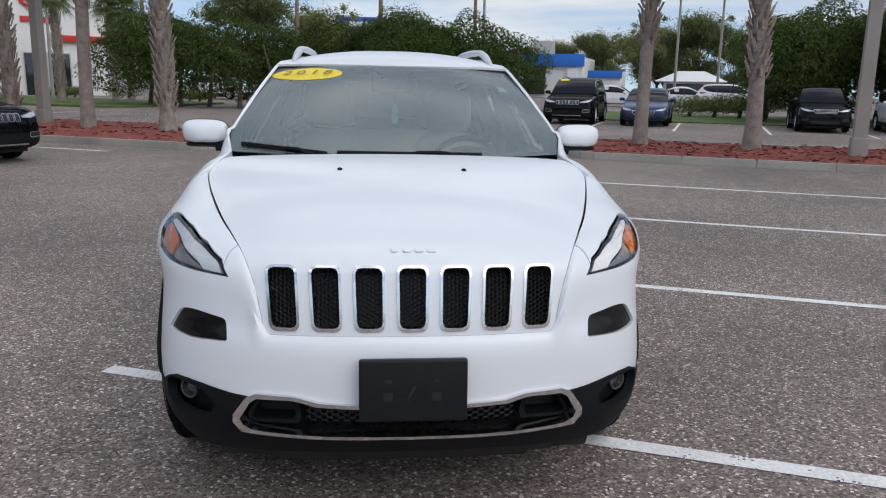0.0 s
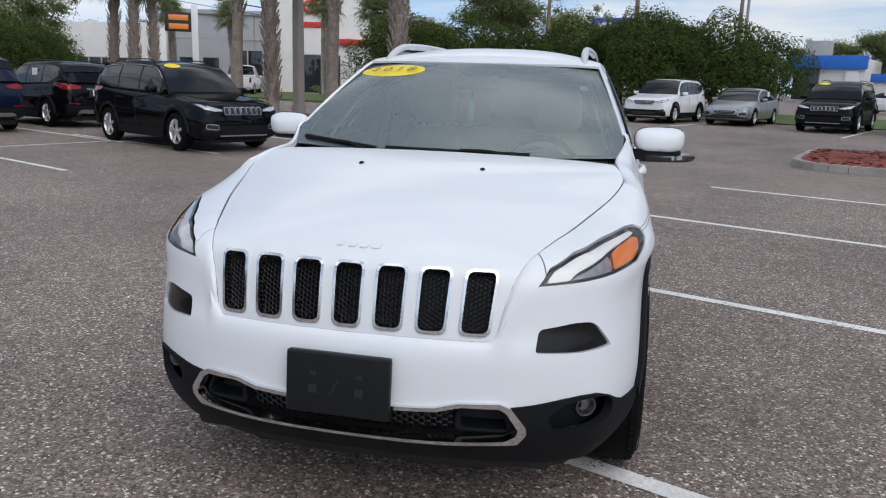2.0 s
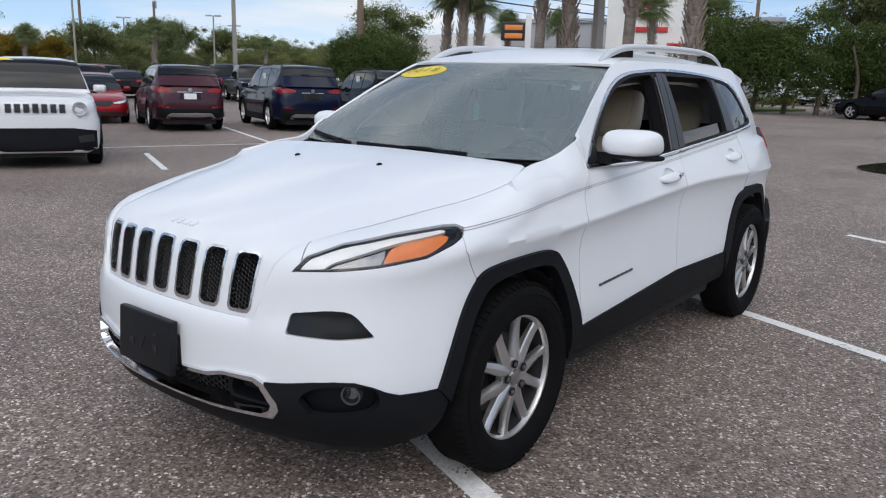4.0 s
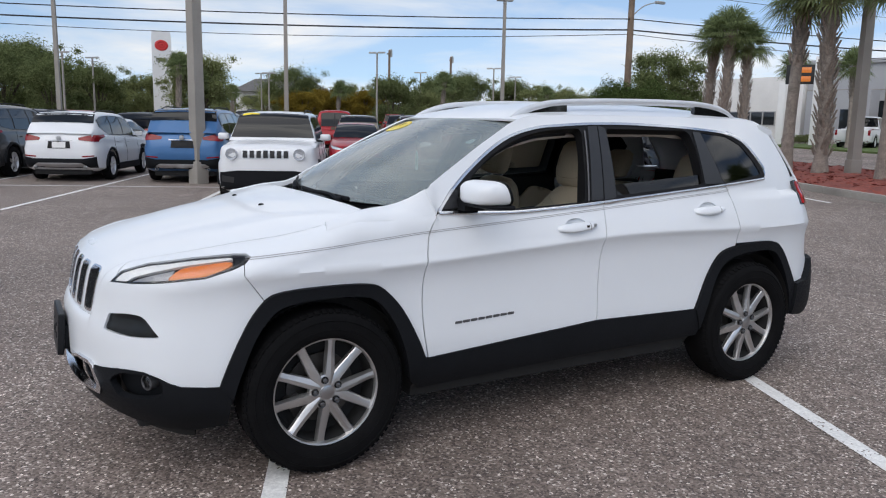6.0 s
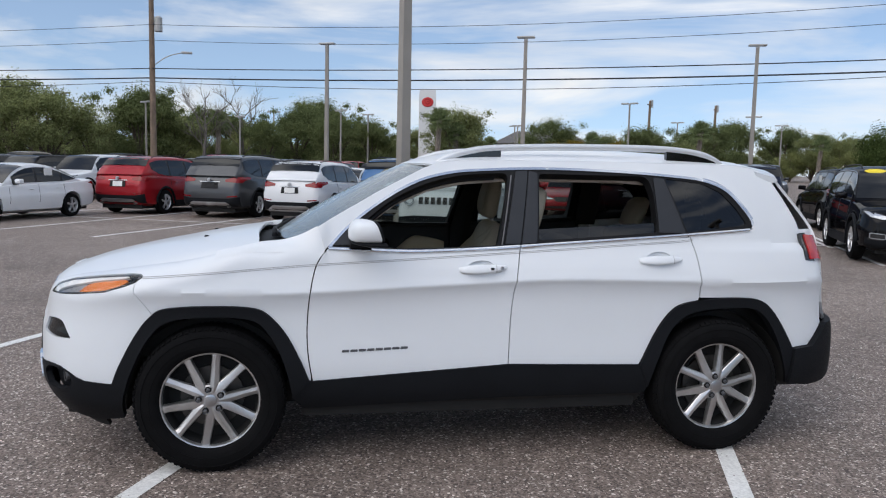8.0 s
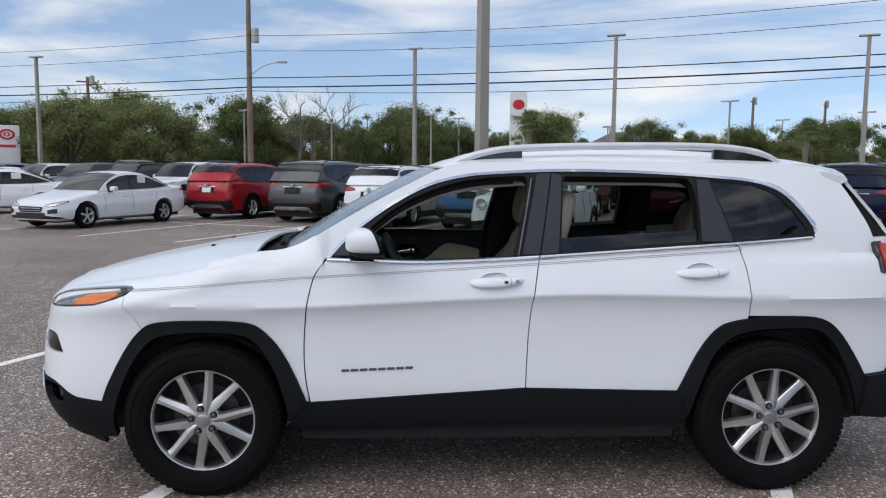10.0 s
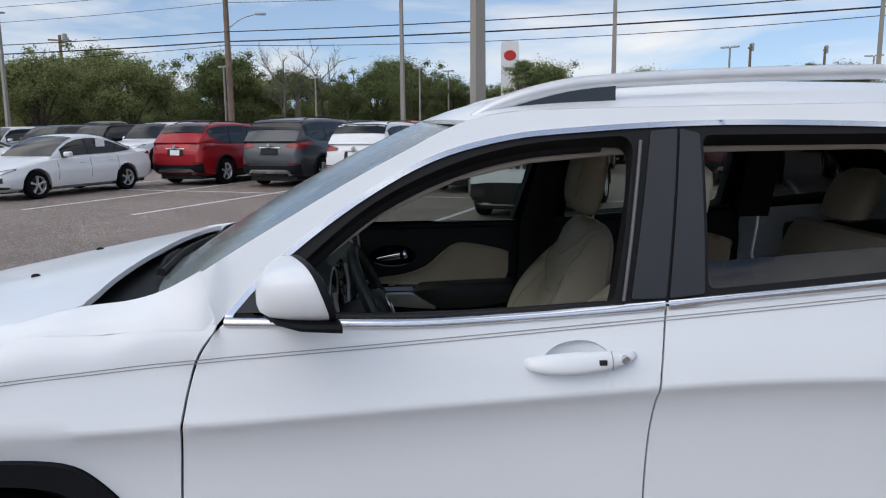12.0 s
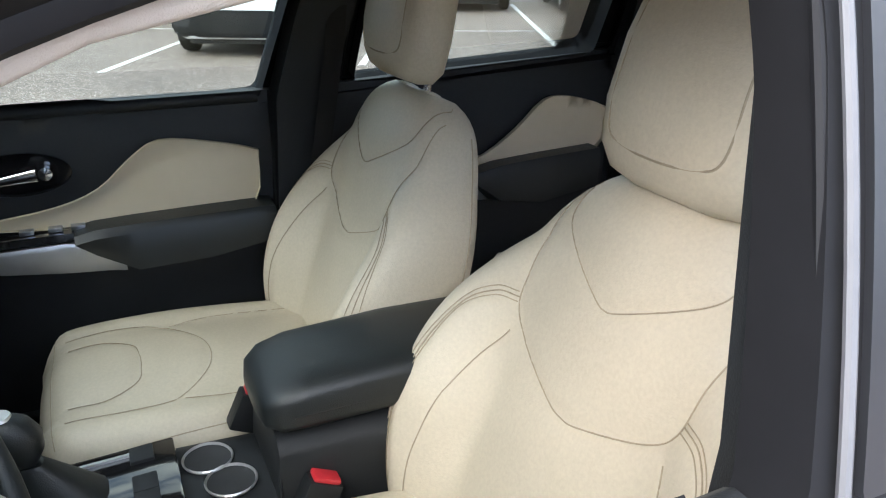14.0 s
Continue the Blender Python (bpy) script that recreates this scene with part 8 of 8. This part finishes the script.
for dx in (-1, 1):
    part("seam", tube([(dx * .1035, y, .812 + (y - 1.29) * .03) for y in np.linspace(1.30, 1.66, 12)], .0012, 5), CARPET, lid)
part("buckle", moved(box_bm(-.018, .018, -.028, .028, -.02, .05, .006), pose(.117, 1.315, .660, -25, 0, 0)), SOFTBLACK, console)
part("buckle_button", moved(box_bm(-.014, .014, -.022, .022, .048, .058, .004), pose(.117, 1.315, .660, -25, 0, 0)), RED, console, "red seat belt button")
part("buckle", moved(box_bm(-.018, .018, -.028, .028, -.02, .05, .006), pose(-.112, 1.262, .690, -25, 0, 0)), SOFTBLACK, console)
part("buckle_button", moved(box_bm(-.014, .014, -.022, .022, .048, .058, .004), pose(-.112, 1.262, .690, -25, 0, 0)), RED, console, "red seat belt button")
for x, y in ((-.035, 1.20), (.035, 1.225)):
    part("cup_ring", moved(lathe([(.002, .0385), (.006, .0405), (.0085, .0385), (.004, .0365)], 40, "z"), Matrix.Translation((x, y - .015, .677))), SILVER, console, "chrome cup holder ring")
    # flat black disc: the shade of a deep cup, put in as colour
    part("cup_shade", moved(lathe([(.0045, .0375), (.003, .034), (.002, 0)], 24, "z"), Matrix.Translation((x, y - .015, .677))), CABLE, console)
part("shift_panel", moved(box_bm(-.085, .085, -.15, .12, -.006, .006, .005), pose(0, 1.02, .692, 3)), GLOSS, console)
for sx in (-1, 1):
    part("shift_trim", moved(box_bm(sx * .062 - .003, sx * .062 + .003, -.12, .09, -.004, .010, .002), pose(0, 1.0, .692, 3)), SILVER, console)
part("shift_gaiter", loft([se((0, .985 - k * .02, .70 + k * .035), .045 - .014 * k, .055 - .018 * k, (1, 0, 0), (0, 1, 0), .7, 18) for k in (0, 1, 2)]), LIDBLACK, console)
knob = part("shift_knob", loft([se((0, .94 - .005 * k, .772 + .022 * k), a, b, (1, 0, 0), (0, 1, 0), .8, 18) for k, a, b in ((0, .016, .018), (1, .028, .034), (2, .032, .040), (3, .026, .032), (3.6, .012, .016))]), LIDBLACK, console, "black gear knob", 60)
part("knob_cap", moved(lathe([(0, .018), (.004, .016), (.005, 0)], 18, "z"), Matrix.Translation((0, .92, .850))), SILVER, knob)
for x, y in ((-.055, 1.09), (.02, 1.09), (.06, 1.09)):
    part("switch", moved(box_bm(-.02, .02, -.018, .018, .006, .016, .003), pose(x, y, .692, 3)), SOFTBLACK, console)

# far door trim with beige insert, seen across the cabin; both sides alike
def trim_x(y, z):
    return .735 - .05 * max(0, .95 - z) + (.02 if z > 1.08 else 0)


for sgn in (-1, 1):
    mir = sgn < 0
    fn = lambda y, z, d=0.0: np.array([trim_x(y, z) - d, y, z])
    def trim(name, outline, d, mat, thick=.012, parent=white_car, step=.05, label=""):
        return part(name, sheet(outline, lambda y, z: fn(y, z, d), step, -thick, flip=(3, 1.3, .6), mirror=False) if not mir else sheet(outline, lambda y, z: fn(y, z, d), step, -thick, flip=(-3, 1.3, .6), mirror=True), mat, parent, label)
    dz = 0 if mir else .045
    card = trim("door_trim", [(.56, 1.128 - dz), (1.47 - dz, 1.140 - dz), (1.46, .70), (1.40, .44), (.60, .44), (.52, .75)], 0, SOFTBLACK, .03, label="black inner door trim")
    part("door_capping", tube([(sgn * (trim_x(y, 1.1) + .005), y, 1.112 + (y - .56) * .012 if mir else float(BELT(y)) - .010) for y in np.linspace(.58, 1.445, 14)], .018, 10), SOFTBLACK, card)
    trim("beige_insert", ring([(.80, .885), (.86, .900), (.99, .918), (1.08, .950), (1.15, 1.010), (1.215, 1.047), (1.32, 1.035), (1.42, 1.010), (1.43, .99), (1.415, .885), (1.30, .880), (1.12, .868), (.95, .872)], 3), .014, TRIM_BEIGE, .014, card, .04, "beige padded insert")
    arm = slab("door_armrest", [[(sgn * (trim_x(y, .85) - d), y, z) for d, z in ((-.01, zt), (.075, zt - .004), (.088, zt - .02), (.080, zb), (-.01, zb - .03))] for y, zt, zb in ((1.02, .872, .85), (1.06, .880, .82), (1.14, .884, .775), (1.30, .888, .78), (1.42, .890, .80), (1.45, .888, .83))], LIDBLACK, card, "black padded armrest")
    slab("silver_pull", [[(sgn * (trim_x(y, .82) - d), y, z) for d, z in ((.0, zt), (.055, zt), (.060, zt - .012), (.045, zb), (.0, zb))] for y, zt, zb in ((.76, .840, .81), (.88, .845, .79), (1.00, .848, .776), (1.08, .835, .770), (1.115, .800, .765))], SILVER, card, "silver door pull")
    slab("switch_panel", [[(sgn * (trim_x(y, .86) - d), y, z) for d, z in ((.0, .872), (.052, .868), (.056, .852), (.0, .846))] for y in (.78, .95, 1.06)], GLOSS, card)
    for y in (.93, .985, 1.03):
        part("window_switch", moved(box_bm(-.010, .010, -.014, .014, -.004, .006, .002), pose(sgn * (trim_x(y, .86) - .03), y, .874)), SATIN, card)
    bez = trim("handle_bezel", [(.938 + .098 * math.cos(t), .996 + .046 * math.sin(t)) for t in np.linspace(0, 2 * math.pi, 25)[:-1]], .012, GLOSS, .010, card, .03, "gloss black handle bezel")
    part("inner_handle", tube([(sgn * (trim_x(0, 1) - .032), y, z) for y, z in ((.872, .984), (.90, .988), (.94, .993), (.968, .996))], [.004, .006, .0075, .009], 10, flat=1.5), CHROME, bez, "chrome inner door handle")
    part("lock_knob", moved(lathe([(-.012, .014), (.012, .014), (.014, .0)], 18), Matrix.Translation((sgn * (trim_x(0, 1) - .028), .985, .998)) @ (pose(0, 0, 0, 0, 0, 180) if sgn > 0 else Matrix())), CHROME, bez)
    # rear door trim
    rcard = trim("rear_door_trim", [(1.58, 1.142), (2.45, 1.195), (2.42, .80), (2.20, .50), (1.58, .46)], 0, SOFTBLACK, .03)
    trim("beige_insert", ring([(1.90, .91), (2.02, .935), (2.12, 1.00), (2.20, 1.070), (2.28, 1.075), (2.40, 1.040), (2.405, 1.0), (2.38, .925), (2.20, .915), (2.05, .89)], 3), .014, TRIM_BEIGE, .014, rcard, .04)
    slab("door_armrest", [[(sgn * (trim_x(y, .85) - d), y, z) for d, z in ((-.01, zt), (.065, zt), (.075, zt - .02), (.07, zb), (-.01, zb - .02))] for y, zt, zb in ((1.98, .90, .87), (2.05, .915, .82), (2.18, .925, .80), (2.36, .935, .83))], LIDBLACK, rcard)
    slab("silver_pull", [[(sgn * (trim_x(y, .82) - d), y, z) for d, z in ((.0, zt), (.05, zt), (.0, zb))] for y, zt, zb in ((1.92, .875, .83), (2.02, .87, .805), (2.08, .84, .80))], SILVER, rcard)
    # pillar trim and belt
    part("pillar_trim", loft([[(sgn * x, y, z) for x, y in ((xo, y0), (xo - .05, y0 + .01), (xo - .06, (y0 + y1) / 2), (xo - .05, y1 - .01), (xo, y1))] for xo, y0, y1, z in ((.745, 1.45, 1.62, .45), (.745, 1.455, 1.615, .80), (.755, 1.47, 1.61, 1.12), (.70, 1.51, 1.66, 1.30), (.625, 1.57, 1.70, 1.52))]), SOFTBLACK, white_car)
    part("seat_belt", tube([(sgn * x, y, z) for x, y, z in ((.625, 1.62, 1.42), (.655, 1.60, 1.20), (.665, 1.56, .95), (.66, 1.52, .62))], .022, 6, flat=.12), CARPET, white_car)
    part("belt_guide", moved(box_bm(-.012, .012, -.03, .03, -.035, .035, .008), pose(sgn * .628, 1.62, 1.42)), SOFTBLACK, white_car)
    part("a_pillar_trim", tube([tuple((side(y, z, -.088) - np.array((0, 0, .020))) * np.array((sgn, 1, 1))) for y, z in ((.70, 1.215), (.78, 1.285), (.92, 1.385), (1.10, 1.462), (1.29, 1.505), (1.5, 1.523), (1.7, 1.530), (2.2, 1.535), (2.7, 1.505))], [.006, .008, .009, .010, .011, .012, .014, .016, .018], 10), HEADLINER, white_car)
    part("rear_pillar_trim", loft([[(sgn * x, y, z) for x, y in ((.74 - k * .12, 2.42), (.70 - k * .12, 2.42), (.70 - k * .12, 2.56), (.74 - k * .12, 2.56))] for k, z in ((0, 1.14), (1, 1.50))]), SOFTBLACK, white_car)
    part("cargo_trim", box_bm(min(sgn * .60, sgn * .70), max(sgn * .60, sgn * .70), 2.62, 3.20, .50, 1.12, .03), SOFTBLACK, white_car)

# dashboard, cluster, steering wheel
dash = slab("dashboard", [[(x, y + .06 * (abs(x) / .7) ** 2, z) for y, z in ((.45, 1.10), (.56, 1.115), (.66, zt), (.735, zt - .02), (.765, zt - .06), (.775, .98), (.73, .86), (.70, .72), (.50, .70))] for x, zt in ((-.70, 1.085), (-.55, 1.10), (-.2, 1.105), (0, 1.11), (.15, 1.115), (.25, 1.125), (.37, 1.135), (.49, 1.125), (.60, 1.10), (.70, 1.085))], SOFTBLACK, white_car, "black soft dashboard")
hood_c = loft([[(.37 + w * math.cos(t), y, 1.075 + h * math.sin(t)) for t in np.linspace(0, 2 * math.pi, 29)[:-1]] for w, h, y in ((.150, .082, .62), (.150, .085, .745), (.142, .077, .775), (.130, .066, .765), (.126, .062, .72))], caps=False)
cl = part("instrument_pod", hood_c, SOFTBLACK, dash)
part("cluster_ring", loft([[(.37 + w * math.cos(t), y, 1.072 + h * math.sin(t)) for t in np.linspace(0, 2 * math.pi, 29)[:-1]] for w, h, y in ((.146, .080, .772), (.140, .075, .779), (.136, .071, .774))], caps=False), SILVER, cl, "silver cluster surround")
part("cluster_face", moved(lathe([(0, .14), (.002, 0)], 28, "y"), Matrix.Translation((.37, .715, 1.072)) @ Matrix.Diagonal((.95, 1, .46, 1))), GLOSS, cl)
for x in (.30, .44):
    part("gauge_ring", moved(lathe([(0, .045), (.006, .042), (.0, .039)], 28, "y"), Matrix.Translation((x, .722, 1.072))), SATIN, cl)
for x, w in ((.16, .05), (.58, .035), (-.60, .04)):
    v = part("air_vent", moved(box_bm(-w, w, -.02, .012, -.075, .06, .015, 2), pose(x, .775, 1.045, 8)), GLOSS, dash)
    part("vent_trim", tube(spline([(x - w * 1.25, .792, 1.115), (x - w * 1.15, .800, 1.05), (x - w * .75, .798, .975), (x, .795, .955)], 6), .006, 6), SILVER, v)
    for k in range(4):
        part("vent_slat", moved(box_bm(-w * .85, w * .85, -.004, .014, -.003, .003, .001), pose(x, .775, 1.005 + .026 * k, 8)), SOFTBLACK, v)
part("screen", moved(box_bm(-.11, .11, -.01, .012, -.075, .075, .01), pose(0, .772, 1.02, 10)), GLOSS, dash, "dark touch screen")
part("glove_box", moved(box_bm(-.17, .17, -.01, .014, -.10, .08, .015), pose(-.40, .752, .86, -18)), SOFTBLACK, dash)
part("dash_side_trim", tube(spline([(-.655, .70, 1.07), (-.665, .745, 1.03), (-.665, .775, .97), (-.66, .775, .90)], 6), .012, 8, flat=.5), SILVER, dash)
SW = Matrix.Translation((.37, .905, 1.030)) @ pose(0, 0, 0, 114) @ Matrix.Rotation(math.pi, 4, "Y")
wheel_s = bmesh.new()
R = .178
merge(wheel_s, lathe([(a, R + b) for a, b in ((0, .0155), (.0125, .011), (.016, 0), (.0125, -.011), (0, -.0155), (-.0125, -.011), (-.016, 0), (-.0125, .011), (0, .0155))], 64, "z"))
steer = part("steering_wheel", moved(wheel_s, SW), LIDBLACK, white_car, "black leather steering wheel", 60)
hub = loft([[(.075 * k * math.copysign(abs(math.cos(t)) ** .7, math.cos(t)), .062 * k * math.copysign(abs(math.sin(t)) ** .7, math.sin(t)) - .008, z) for t in np.linspace(0, 2 * math.pi, 25)[:-1]] for k, z in ((1.0, -.03), (1.05, -.005), (.96, .018), (.75, .028), (.4, .031))])
part("airbag_cover", moved(hub, SW), SOFTBLACK, steer, "", 60)
part("emblem_ring", moved(lathe([(.030, .031), (.034, .029), (.034, .026), (.031, .025)], 28, "z"), SW), SATIN, steer)
part("emblem_bar", moved(box_bm(-.018, .018, -.005, .005, .030, .034, .002), SW), SATIN, steer)
for a0, w in ((0, .03), (180, .03), (-62, .022), (-118, .022)):
    sp = loft([[(q, -h, -.012), (q, h, -.012), (q, h * .9, .010), (q, -h * .9, .010)] for q, h in ((.055, w * 1.1), (.11, w * .85), (.168, w * .7))])
    spoke = part("spoke", moved(sp, SW @ Matrix.Rotation(radians(a0), 4, "Z")), SILVER if a0 < 0 else SOFTBLACK, steer)
    if a0 >= 0:
        for dy in (-.012, .004, .016):
            part("wheel_button", moved(box_bm(.085, .125, dy - .005, dy + .005, .008, .014, .002), SW @ Matrix.Rotation(radians(a0), 4, "Z")), GLOSS, spoke)
part("steering_column", tube([(.37, .69, .93), (.37, .88, 1.010)], [.075, .06], 16), SOFTBLACK, white_car)
for sg in (-1, 1):
    part("stalk", tube([(.37 + sg * .05, .90, 1.005), (.37 + sg * .16, .885, 1.02), (.37 + sg * .20, .89, 1.03)], [.008, .010, .013], 8), SOFTBLACK, white_car)
# mirror on the windscreen with a hanging teal card
im = part("inner_mirror", moved(box_bm(-.12, .12, -.02, .02, -.035, .035, .015, 3), pose(0, .965, 1.450, -10)), SOFTBLACK, white_car, "black inner rear-view mirror")
part("mirror_mount", loft([se((0, .985, 1.455), .05, .025, (1, 0, 0), (0, 1, 0)), se((0, 1.02, 1.500), .07, .035, (1, 0, 0), (0, 1, 0))]), SOFTBLACK, im)
part("hanging_cord", tube([(.0, .88, 1.43), (.0, .885, 1.37)], .0015, 4), CABLE, im)
part("hanging_card", moved(prism(fillet([(-.012, -.05), (.012, -.05), (.018, -.03), (.012, 0), (.02, .02), (.008, .04), (0, .06), (-.008, .04), (-.02, .02), (-.012, 0), (-.018, -.03)], .004, 2), -.0015, .0015, lambda a, b, d: (a, .885 + d, 1.31 + b)), Matrix()), TEAL, im, "teal tree-shaped card")
for sg in (-1, 1):
    part("sun_visor", moved(box_bm(-.20, .20, -.07, .09, -.008, .008, .006), pose(sg * .33, 1.17, 1.500, -12)), HEADLINER, white_car)
part("rear_shelf", box_bm(-.60, .60, 2.75, 3.20, .90, .93, .01), SOFTBLACK, white_car)

# dark linings behind the rear seat
for sgn in (-1, 1):
    part("rear_lining", sheet([(2.40, 1.20), (3.0, 1.235), (3.02, 1.40), (2.9, 1.50), (2.40, 1.53)], lambda y, z: side(y, z, -.055), .06, .01, [shrink(WIN_Q, -.012)], mirror=sgn < 0), LINING, white_car)
part("tailgate_lining", box_bm(-.62, .62, 3.36, 3.40, .50, 1.20, .02), LINING, white_car)
part("cargo_floor", box_bm(-.60, .60, 2.70, 3.36, .50, .56, .01), CARPET, white_car)
